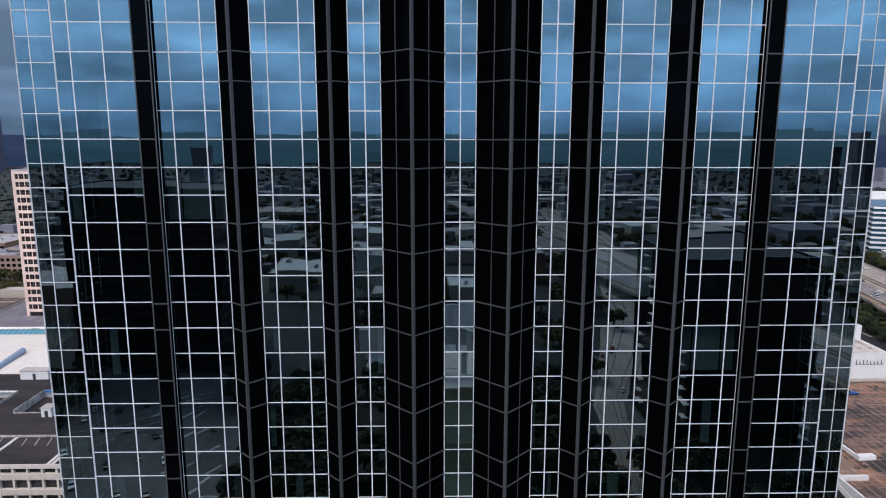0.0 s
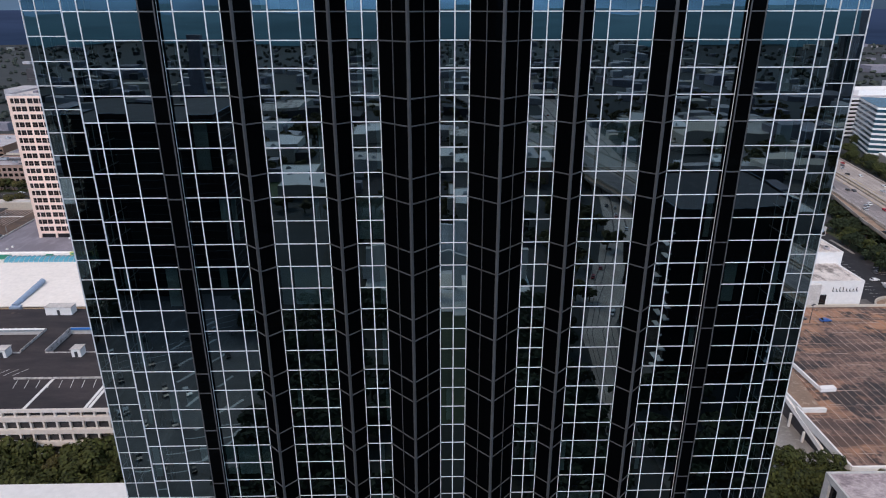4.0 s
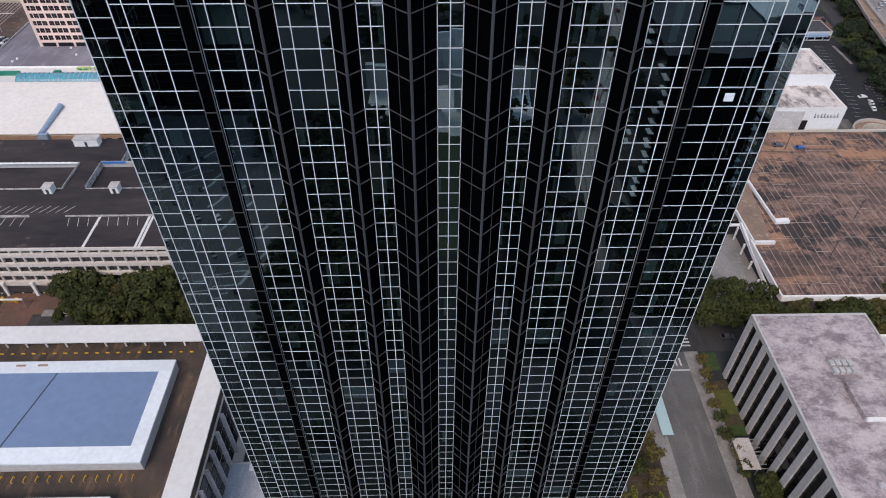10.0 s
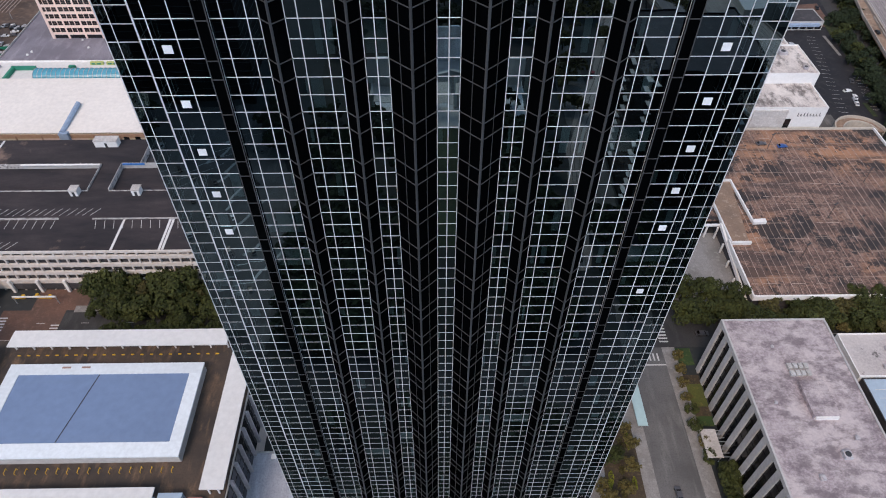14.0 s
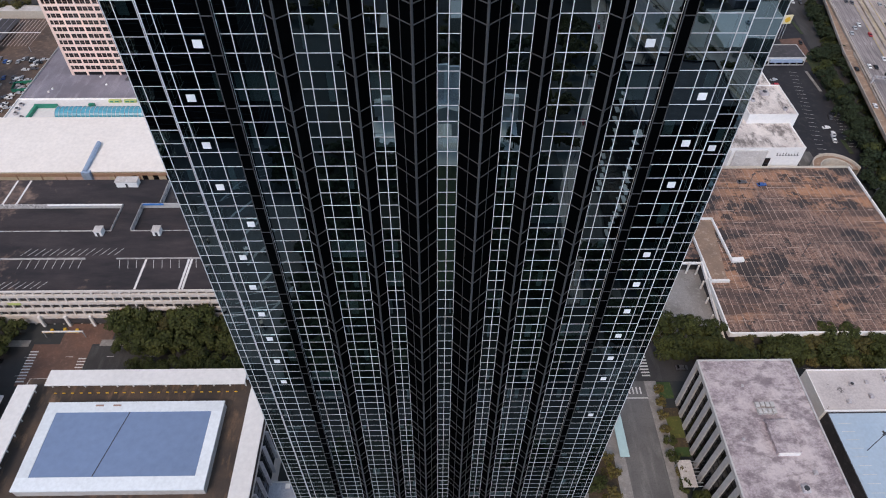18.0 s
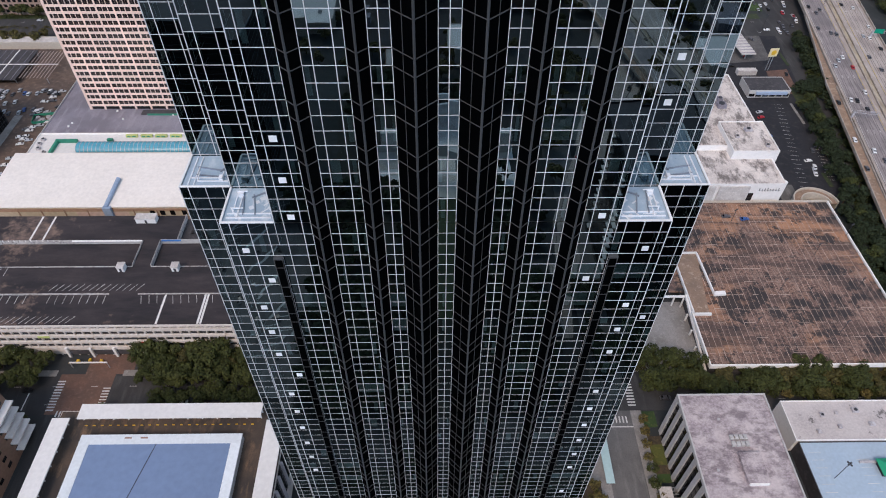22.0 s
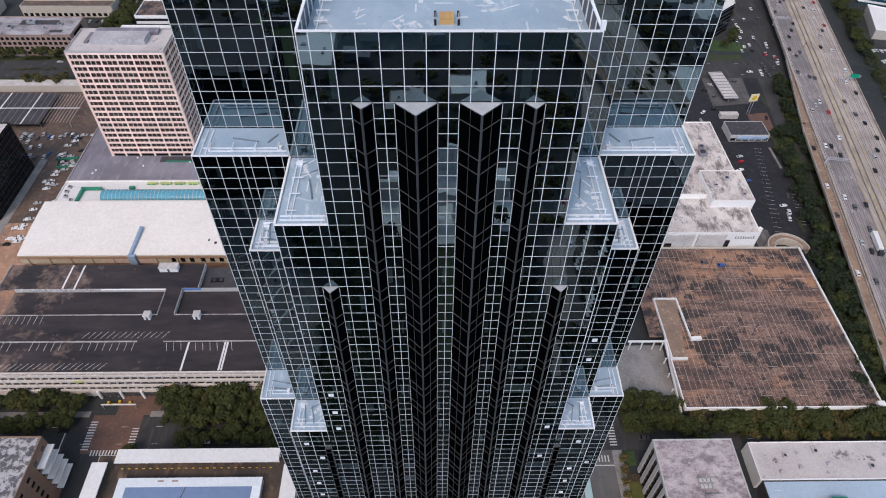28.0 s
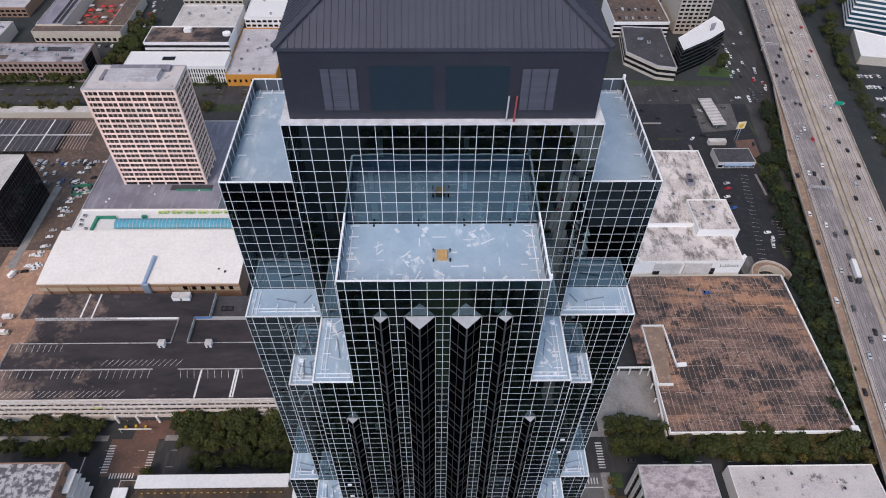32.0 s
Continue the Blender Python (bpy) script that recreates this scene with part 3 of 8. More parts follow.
for i in range(-23, 24):
    u = i * 0.58
    top = max(abs(u), 0.4)
    if E_ - top < 0.3:
        continue
    s = Soup()
    z0, z1 = PT + 0.3, PT + 0.3 + slope * (E_ - top)
    s.hexa([(u - 0.05, -E_, z0 - 0.02), (u + 0.05, -E_, z0 - 0.02), (u + 0.05, -top, z1 - 0.02), (u - 0.05, -top, z1 - 0.02)],
           [(u - 0.04, -E_, z0 + 0.10), (u + 0.04, -E_, z0 + 0.10), (u + 0.04, -top, z1 + 0.10), (u - 0.04, -top, z1 + 0.10)])
    d = s.data("roof_seam", HIP)
    for t in (TURNS[0], TURNS[1], TURNS[3]):
        child("roof_seam", d, tower, t)
s = Soup()
w_ = 0.22
s.hexa([(-E_ - w_, -E_ + w_, PT + 0.3), (-E_ + w_, -E_ - w_, PT + 0.3), (0.3, -0.3, PT + RISE), (-0.3, 0.3, PT + RISE)],
       [(-E_ - w_, -E_ + w_, PT + 0.5), (-E_ + w_, -E_ - w_, PT + 0.5), (0.3, -0.3, PT + RISE + 0.2), (-0.3, 0.3, PT + RISE + 0.2)])
d = s.data("hip_cap", HIP)
for t in TURNS:
    child("hip_cap", d, tower, t)
for x in (-8.9, 8.2):
    child("louvre_back", box_data("louvre_back", 3.1, 0.06, 4.2, PENT), tower, pose(x, -PH - 0.03, PB + 1.0))
    for u in (-0.75, 0.75):
        child("louvre_mullion", box_data("louvre_mullion", 0.06, 0.06, 4.15, PENT), tower, pose(x + u, -PH - 0.14, PB + 1.02))
    for i in range(20):
        child("louvre_blade", box_data("louvre_blade", 3.0, 0.06, 0.185, LOUVRE), tower, pose(x, -PH - 0.08, PB + 1.05 + i * 0.205, -8))
for x in (-3.6, 2.9):
    child("wall_panel", box_data("wall_panel", 5.4, 0.05, 4.4, PANEL), tower, pose(x, -PH - 0.025, PB + 1.0))
child("white_pole", box_data("white_pole", 0.13, 0.13, 2.6, CAP), tower, pose(5.6, -PH - 0.5, PB, -6, 3, 0), "white pole leaning on the wall")
child("red_pole", box_data("red_pole", 0.15, 0.15, 2.6, plain("signal_red", (0.34, 0.07, 0.07), rough=0.5)), tower, pose(6.3, -PH - 0.5, PB, -6, 3, 0), "red pole leaning on the wall")
s = Soup()
c_ = 9.5 * MOD
for x0, x1, y0, y1 in ((-c_ - .05, c_ + .05, -c_ - .05, -c_ + .72), (-c_ - .05, c_ + .05, c_ - .72, c_ + .05), (-c_ - .05, -c_ + .72, -c_ + .72, c_ - .72), (c_ - .72, c_ + .05, -c_ + .72, c_ - .72)):
    s = Soup()
    s.box(x0, x1, y0, y1, zr(48) - 0.02, zr(48) + 0.14)
    part("crown_coping", s, plain("stained_coping", (0.62, 0.61, 0.62), rough=0.8, spread=0.3, scale=0.9), tower, "wide stained pale coping")

# ---- city materials ----


def stained(name, base, dark, light, scale=0.08, streak=(1, 1, 1), turn=0.0, rough=0.85, fine=2.0):
    """A weathered roof or deck: broad patches, streaks and specks of dirt."""
    m = Mat(name)
    v, u = m.world_coord(), m.world_coord(streak, turn)
    a, b, c = m.noise(v, scale, 6.0, 0.6), m.noise(u, scale * 6, 4.0, 0.6), m.noise(v, fine, 4.0, 0.6)
    col = m.mix(m.ramp(a, (0.40, (0, 0, 0)), (0.62, (1, 1, 1))), base, dark)
    col = m.mix(m.ramp(b, (0.52, (0, 0, 0)), (0.74, (1, 1, 1))), col, light)
    col = m.mix(m.ramp(c, (0.46, (0, 0, 0)), (0.80, (0.85, 0.85, 0.85))), col, tuple(q * 0.55 for q in base))
    m.link(col, m.b.inputs["Base Color"])
    m.b.inputs["Roughness"].default_value = rough
    m.bump(c, 0.3, 0.02)
    return m.m


ROAD = stained("road_asphalt", (0.048, 0.046, 0.046), (0.028, 0.027, 0.028), (0.080, 0.076, 0.074), 0.05, (1, 0.15, 1))
STREET = stained("street_concrete", (0.155, 0.147, 0.143), (0.10, 0.096, 0.093), (0.21, 0.20, 0.19), 0.06, (1, 0.15, 1))
LOT_DARK = stained("lot_asphalt", (0.021, 0.0205, 0.025), (0.013, 0.013, 0.017), (0.042, 0.039, 0.040), 0.045, fine=0.5)
LOT_BROWN = stained("brown_asphalt", (0.135, 0.092, 0.070), (0.080, 0.060, 0.052), (0.22, 0.155, 0.12), 0.05, fine=0.4)
def worn_garage():
    """Brown-black deck asphalt, worn to pale rusty dirt towards the western end."""
    m = Mat("garage_asphalt")
    v = m.world_coord()
    a, b, c = m.noise(m.world_coord((0.3, 1, 1)), 0.12, 6.0, 0.68), m.noise(v, 0.06, 7.0, 0.72), m.noise(v, 1.5, 4.0, 0.65)
    col = m.ramp(a, (0.36, (0.016, 0.013, 0.016)), (0.66, (0.055, 0.042, 0.043)))
    col = m.mix(m.ramp(c, (0.46, (0, 0, 0)), (0.72, (0.5, 0.5, 0.5))), col, (0.020, 0.018, 0.020))
    sep = m.node("SeparateXYZ")
    m.link(v, sep.inputs["Vector"])
    west = m.node("MapRange")
    west.inputs["From Min"].default_value, west.inputs["From Max"].default_value = -160.0, -216.0
    west.inputs["To Min"].default_value, west.inputs["To Max"].default_value = -0.07, 0.13
    m.link(sep.outputs["X"], west.inputs["Value"])
    col = m.mix(m.ramp(m.math("ADD", b, west.outputs["Result"]), (0.56, (0, 0, 0)), (0.68, (0.85, 0.85, 0.85))), col, (0.235, 0.160, 0.125))
    m.link(col, m.b.inputs["Base Color"])
    m.b.inputs["Roughness"].default_value = 0.85
    m.bump(c, 0.3, 0.02)
    return m.m


GARAGE_TOP = worn_garage()
def rusty_deck():
    """An old deck coating: worn rusty brown, long wash streaks, black oil and mould blotches, pale dust."""
    m = Mat("deck_brown")
    v = m.world_coord()
    along, across = m.world_coord((1.0, 0.10, 1)), m.world_coord((0.22, 1.0, 1))
    broad, blot, streak, sweep, grit = m.noise(v, 0.028, 6.0, 0.6), m.noise(v, 0.075, 9.0, 0.70), m.noise(along, 0.42, 6.0, 0.7), m.noise(across, 0.16, 8.0, 0.72), m.noise(v, 1.1, 8.0, 0.8)
    col = m.ramp(grit, (0.40, (0.052, 0.031, 0.026)), (0.62, (0.33, 0.200, 0.152)))
    col = m.mix(m.ramp(broad, (0.50, (0, 0, 0)), (0.64, (0.7, 0.7, 0.7))), col, (0.44, 0.215, 0.110))
    col = m.mix(m.ramp(streak, (0.50, (0, 0, 0)), (0.68, (0.5, 0.5, 0.5))), col, (0.40, 0.28, 0.225))
    col = m.mix(m.ramp(sweep, (0.48, (0, 0, 0)), (0.58, (0.82, 0.82, 0.82))), col, (0.060, 0.042, 0.038))
    col = m.mix(m.ramp(blot, (0.52, (0, 0, 0)), (0.57, (0.93, 0.93, 0.93))), col, (0.026, 0.023, 0.024))
    m.link(col, m.b.inputs["Base Color"])
    m.b.inputs["Roughness"].default_value = 0.8
    m.bump(grit, 0.3, 0.02)
    return m.m


DECK = rusty_deck()
BRICK_PAVE = stained("brick_paving", (0.16, 0.085, 0.06), (0.11, 0.065, 0.05), (0.20, 0.12, 0.09), 0.1)
PAVE = stained("concrete_paving", (0.30, 0.28, 0.265), (0.21, 0.195, 0.18), (0.37, 0.35, 0.33), 0.1)
FREEWAY = stained("freeway_concrete", (0.44, 0.375, 0.335), (0.32, 0.27, 0.245), (0.53, 0.47, 0.42), 0.06, (1.0, 0.03, 1), -10.6)
MEDIAN = stained("median_concrete", (0.47, 0.40, 0.30), (0.30, 0.25, 0.20), (0.58, 0.52, 0.42), 0.06, (1.0, 0.1, 1), -10.6)
LANE_DARK = stained("freeway_lane", (0.29, 0.25, 0.245), (0.19, 0.165, 0.165), (0.37, 0.325, 0.31), 0.08, (1.0, 0.03, 1), -10.6)
BARRIER = stained("barrier_concrete", (0.42, 0.36, 0.31), (0.30, 0.24, 0.19), (0.52, 0.46, 0.42), 0.1)
RAMP = stained("ramp_concrete", (0.33, 0.22, 0.15), (0.22, 0.15, 0.11), (0.45, 0.34, 0.26), 0.08)
WHITE_ROOF = plain("white_roof", (0.71, 0.685, 0.66), rough=0.7, spread=0.05, scale=0.06, fine=0.7, bump=0.1, rand=0.03)
OLD_WHITE = stained("old_white_roof", (0.58, 0.54, 0.51), (0.44, 0.40, 0.37), (0.70, 0.66, 0.63), 0.12)
def grimy(name, base, grey, black, scale, cut=0.54, streak=(1, 1, 1), far=0.8, edge=0.05):
    """A flat roof with sharp black mould, grey washes and pale worn ground."""
    m = Mat(name)
    v, u = m.world_coord(), m.world_coord(streak)
    a, b, c = m.noise(u, scale, 9.0, 0.74), m.noise(v, scale * 0.4, 6.0, 0.65), m.noise(v, 1.3, 5.0, 0.7)
    col = m.mix(m.ramp(b, (0.42, (0, 0, 0)), (0.60, (1, 1, 1))), base, grey)
    col = m.mix(m.ramp(c, (0.42, (0, 0, 0)), (0.62, (0.55, 0.55, 0.55))), col, tuple(min(0.85, q * 1.22) for q in base))
    col = m.mix(m.ramp(a, (cut, (0, 0, 0)), (cut + edge, (far, far, far))), col, black)
    m.link(col, m.b.inputs["Base Color"])
    m.b.inputs["Roughness"].default_value = 0.85
    m.bump(c, 0.3, 0.02)
    return m.m


DIRTY_WHITE = grimy("dirty_white_roof", (0.66, 0.59, 0.54), (0.42, 0.36, 0.33), (0.085, 0.070, 0.064), 0.17, 0.485, (1.0, 0.45, 1), 0.8, 0.11)
BLOTTED = grimy("blotted_roof", (0.52, 0.47, 0.45), (0.42, 0.375, 0.365), (0.07, 0.062, 0.06), 0.16, 0.60)
PINK_ROOF = grimy("pinkish_roof", (0.50, 0.43, 0.425), (0.29, 0.235, 0.25), (0.135, 0.105, 0.115), 0.26, 0.46, (0.6, 1, 1), 0.72, 0.13)
GREY_ROOF = stained("grey_roof", (0.255, 0.238, 0.275), (0.18, 0.165, 0.195), (0.34, 0.32, 0.36), 0.05, (1, 0.2, 1))
PALE_ROOF = stained("pale_roof", (0.50, 0.47, 0.48), (0.38, 0.35, 0.36), (0.60, 0.57, 0.58), 0.08)
DARK_ROOF = stained("dark_roof", (0.06, 0.055, 0.06), (0.04, 0.038, 0.042), (0.10, 0.09, 0.09), 0.06)
BLUE_ROOF = plain("blue_tarpaulin", (0.185, 0.255, 0.40), rough=0.6, spread=0.09, scale=0.03, fine=0.5, bump=0.1)
LIGHT_DECK = plain("light_blue_deck", (0.37, 0.46, 0.55), rough=0.7, spread=0.08, scale=0.06, fine=0.8, bump=0.1)
COVER_RIM = plain("white_cover_rim", (0.72, 0.755, 0.775), rough=0.6, spread=0.06, scale=0.1, fine=1.0, bump=0.1)
TEAL_ROOF = plain("pale_teal_roof", (0.48, 0.64, 0.63), rough=0.6, spread=0.08)
TRIM = grimy("dirty_trim", (0.50, 0.46, 0.435), (0.33, 0.30, 0.29), (0.10, 0.092, 0.09), 0.9, 0.52, (1, 1, 1), 0.8, 0.06)
STUCCO = plain("beige_stucco", (0.50, 0.44, 0.37), rough=0.85)
GARAGE_WALL = plain("garage_concrete", (0.70, 0.63, 0.575), rough=0.85, spread=0.14)
PINK_STONE = plain("pink_precast", (0.86, 0.63, 0.525), rough=0.8, spread=0.12, scale=0.05)
BRICK = plain("brown_brick", (0.27, 0.165, 0.115), rough=0.85)
BROWN_STONE = plain("brown_precast", (0.30, 0.20, 0.16), rough=0.85)
GREY_PIER = plain("grey_precast", (0.46, 0.44, 0.425), rough=0.85)
WHITE_WALL = plain("white_wall", (0.80, 0.77, 0.74), rough=0.8, spread=0.08)
DARK_GLASS = plain("dark_window", (0.012, 0.012, 0.014), rough=0.12, bump=0, spec=0.5, rand=0.4)
BLACK_GLASS = plain("black_wall_glass", (0.007, 0.007, 0.009), rough=0.10, bump=0, spec=0.2)
BLUE_GLASS = plain("blue_wall_glass", (0.02, 0.06, 0.085), rough=0.1, bump=0, spec=0.6)
TEAL_GLASS = plain("teal_skylight", (0.09, 0.33, 0.42), rough=0.25, bump=0, spec=0.6)
STEEL = plain("galvanised_steel", (0.42, 0.43, 0.45), rough=0.45, metal=0.5)
DARK_STEEL = plain("dark_steel", (0.06, 0.06, 0.065), rough=0.5, metal=0.4)
BLUE_STEEL = plain("blue_duct", (0.30, 0.38, 0.50), rough=0.5)
PAINT_W = plain("white_road_paint", (0.62, 0.60, 0.57), rough=0.8, spread=0.3, scale=1.5)
PAINT_Y = plain("yellow_road_paint", (0.60, 0.42, 0.06), rough=0.8)
YELLOW = plain("yellow_paint", (0.70, 0.42, 0.03), rough=0.5)
GREEN_PAINT = plain("green_paint", (0.03, 0.22, 0.14), rough=0.5)
LIME = plain("lime_panel", (0.45, 0.50, 0.18), rough=0.5)
ORANGE = plain("orange_wall", (0.55, 0.24, 0.04), rough=0.8)
RED = plain("red_paint", (0.45, 0.03, 0.03), rough=0.45)
BLUE_PAINT = plain("blue_paint", (0.04, 0.16, 0.45), rough=0.5)
GRASS = stained("grass", (0.036, 0.052, 0.018), (0.022, 0.034, 0.013), (0.085, 0.078, 0.03), 0.08)
LAWN = stained("green_lawn", (0.040, 0.078, 0.018), (0.026, 0.052, 0.014), (0.10, 0.11, 0.03), 0.1)
# near-black: shade under dense trees is put into this ground colour
SHADED_GARDEN = stained("shaded_groundcover", (0.018, 0.020, 0.014), (0.010, 0.012, 0.009), (0.032, 0.034, 0.024), 0.08)
DRY_LAWN = stained("olive_lawn", (0.11, 0.115, 0.022), (0.07, 0.085, 0.018), (0.18, 0.15, 0.04), 0.12)
SOIL = stained("brown_planting", (0.075, 0.052, 0.030), (0.045, 0.034, 0.022), (0.14, 0.10, 0.05), 0.2)
EARTH = stained("worn_red_earth", (0.44, 0.255, 0.165), (0.27, 0.165, 0.12), (0.56, 0.37, 0.26), 0.06, fine=0.4)
BARK = plain("bark", (0.09, 0.065, 0.045), rough=0.95)


def foliage(name, a, b):
    m = Mat(name)
    v = m.world_coord()
    col = m.mix(m.noise(v, 0.18, 3.0), a, b)
    k = m.ramp(m.rand(), (0.0, (0.55, 0.55, 0.55)), (1.0, (1.45, 1.4, 1.2)))
    m.link(m.mix(1.0, col, k, "MULTIPLY"), m.b.inputs["Base Color"])
    m.b.inputs["Roughness"].default_value = 0.75
    m.b.inputs["Specular IOR Level"].default_value = 0.25
    return m.m


LEAF = foliage("oak_leaves", (0.014, 0.025, 0.008), (0.070, 0.076, 0.020))
# deep green of verge trees; for the south groves it paints in shade
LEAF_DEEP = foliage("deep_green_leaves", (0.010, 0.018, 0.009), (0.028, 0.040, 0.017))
LEAF_OLIVE = foliage("olive_leaves", (0.034, 0.036, 0.012), (0.10, 0.085, 0.030))
LEAF_LIME = foliage("lime_leaves", (0.07, 0.10, 0.015), (0.24, 0.23, 0.03))
# blue-grey haze of the distance is put into this leaf colour
LEAF_FAR = foliage("hazy_far_leaves", (0.026, 0.036, 0.034), (0.044, 0.052, 0.046))
LEAF_DRY = foliage("dry_leaves", (0.075, 0.070, 0.025), (0.14, 0.105, 0.035))

# ---- ground and roads ----
m = Mat("city_ground")
v = m.world_coord()
far_a, far_b, far_c = m.noise(v, 0.006, 5.0, 0.6), m.noise(v, 0.03, 4.0, 0.6), m.noise(v, 0.25, 4.0, 0.6)
# dark bluish ground tones: haze of the far land is put into the colour
gcol = m.mix(m.ramp(far_a, (0.42, (0, 0, 0)), (0.56, (1, 1, 1))), (0.020, 0.026, 0.027), (0.030, 0.033, 0.034))
gcol = m.mix(m.ramp(far_b, (0.5, (0, 0, 0)), (0.64, (1, 1, 1))), gcol, (0.036, 0.037, 0.038))
gcol = m.mix(m.ramp(far_c, (0.55, (0, 0, 0)), (0.75, (0.7, 0.7, 0.7))), gcol, (0.060, 0.058, 0.054))
m.link(gcol, m.b.inputs["Base Color"])
m.b.inputs["Roughness"].default_value = 0.9
s = Soup()
s.box(-4500, 4500, -4500, 4600, -2.0, 0.0)
tagged(new("ground", s.data("ground", m.m)), "flat city ground of grass, dirt and worn paving", "ground", kind="structure")


def sheet(name, ring, z, material, label, category, kind="structure"):
    s = Soup()
    s.prism(ring, 0.0 if z < 0.5 else z - 0.3, z)
    return tagged(new(name, s.data(name, material)), label, category, kind=kind)


def rect(x0, x1, y0, y1):
    return [(x0, y0), (x1, y0), (x1, y1), (x0, y1)]


CITY_Y = 0.0
sheet("road_1", rect(-420, 330, 92.5, 111), 0.04, ROAD, "four-lane asphalt street with shaded kerbs", "road")
sheet("road_2", rect(65.5, 79, -300, 92.5), 0.04, STREET, "narrow pale concrete street beside the tower", "road")
sheet("road_3", rect(-160, -141, -300, 92.5), 0.04, ROAD, "asphalt side street between two garages", "road")
sheet("road_4", rect(-700, 300, 398, 424), 0.04, ROAD, "wide asphalt avenue with a planted median", "road")
sheet("road_5", rect(-252, -231, 240, 398), 0.05, LOT_BROWN, "worn brown service lane beside the car park", "road")
sheet("road_6", [(214, 111), (232, 111), (272, 398), (252, 398)], 0.05, ROAD, "frontage road beside the freeway", "road")
sheet("road_7", rect(258, 292, 424, 900), 0.05, ROAD, "asphalt boulevard full of traffic", "road")
sheet("plaza", rect(-160, -137, 93, 112), 0.06, BRICK_PAVE, "red brick crossing of two streets", "paving")
sheet("driveway", rect(-150, -130, 112, 122), 0.055, BRICK_PAVE, "red brick driveway into the garage", "driveway")
sheet("car_park_1", rect(-345, -229, 200, 398), 0.03, LOT_BROWN, "brown asphalt car park with faded stall lines", "car park")
sheet("yard", rect(-266, -205, 124, 240), 0.045, EARTH, "worn red-brown earth yard beside the garage", "yard")
sheet("car_park_2", rect(187, 236, 214, 330), 0.03, LOT_DARK, "dark fresh asphalt car park", "car park")
sheet("car_park_3", rect(150, 258, 330, 398), 0.03, LOT_DARK, "dark asphalt forecourt of a filling station", "car park")
sheet("forecourt", rect(82, 116, 111, 149), 0.06, PAVE, "pale concrete yard below a ramp", "paving")
sheet("pavement_1", rect(79, 83.5, -60, 92.5), 0.12, PAVE, "narrow concrete pavement with a kerb", "pavement")
sheet("pavement_5", rect(-420, -162, 111, 114), 0.12, PAVE, "concrete pavement with a kerb", "pavement")
sheet("pavement_2", rect(-134, 330, 111, 114), 0.12, PAVE, "concrete pavement with a kerb", "pavement")
sheet("pavement_3", rect(-141, 65.5, 88.5, 92.5), 0.12, PAVE, "concrete pavement with a kerb", "pavement")
# garden added so that the glass mirrors dark, tree-shaded ground here
sheet("garden", rect(-130, 130, -70, -3), 0.03, SHADED_GARDEN, "planted garden in front of the tower, coloured dark as tree shade", "garden")
sheet("plaza_tower", rect(-44, 65.5, -3, 88.5), 0.08, PAVE, "pale concrete plaza round the tower", "paving")
sheet("lawn_1", rect(83.5, 88.8, 69, 77.5), 0.15, DRY_LAWN, "small square lawn in a planted strip", "lawn")
sheet("lawn_2", rect(83.5, 88.8, 85, 92), 0.15, LAWN, "small dark green lawn", "lawn")
sheet("lawn_3", rect(83.5, 88.8, 62, 65.5), 0.15, LAWN, "narrow strip of lawn", "lawn")
sheet("bed_1", rect(83.5, 88.8, 77.5, 81), 0.16, SOIL, "planting bed of brown shrubs", "planting bed")
sheet("bed_2", rect(83.5, 88.8, 65.5, 69), 0.16, SOIL, "planting bed of brown shrubs", "planting bed")
sheet("verge_1", [(206, 111), (214, 111), (252, 330), (236, 330), (228, 214)], 0.10, GRASS, "grass verge under trees", "verge")
sheet("verge_2", [(232, 111), (236, 111), (276, 398), (272, 398)], 0.10, GRASS, "narrow grass strip beside the freeway", "verge")
sheet("verge_3", rect(-700, 250, 424, 432), 0.10, GRASS, "grass strip beside the avenue", "verge")
sheet("verge_4", rect(-700, 140, 388, 398), 0.10, GRASS, "grass strip beside the avenue", "verge")
sheet("lawn_4", [(224, 440), (256, 436), (256, 452), (234, 456)], 0.12, LAWN, "round-cornered lawn beside a junction", "lawn")


def stripes(name, items, material, label, turn=0.0):
    """Painted bars on the ground: x, y, length, width, z, turn."""
    root = thing(name, label, "road marking", kind="structure")
    for x, y, ln, w, z, a in items:
        child("stripe", box_data("stripe", w, ln, 0.015, material), root, pose(x, y, z, 0, 0, a))


stripes("crosswalk_1", [(-158.5, 95 + 1.35 * i, 3.2, 0.6, 0.075, 90) for i in range(11)], PAINT_W, "white ladder crosswalk on brick")
stripes("crosswalk_2", [(-155 + 1.35 * i, 93.3, 2.6, 0.6, 0.075, 0) for i in range(9)], PAINT_W, "white ladder crosswalk on brick")
stripes("crosswalk_3", [(-138.5, 97 + 1.35 * i, 3.0, 0.5, 0.075, 90) for i in range(7)], PAINT_W, "white ladder crosswalk on brick")
stripes("crosswalk_4", [(80.5, 95 + 1.4 * i, 3.2, 0.6, 0.055, 90) for i in range(10)], PAINT_W, "white ladder crosswalk on asphalt")
stripes("crosswalk_5", [(67 + 1.4 * i, 88.5, 3.0, 0.55, 0.055, 0) for i in range(8)], PAINT_W, "white ladder crosswalk on asphalt")
stripes("stop_line", [(74.5, 85.3, 10.5, 0.5, 0.055, 90), (-170, 99, 8, 0.5, 0.055, 0)], PAINT_W, "white stop line")
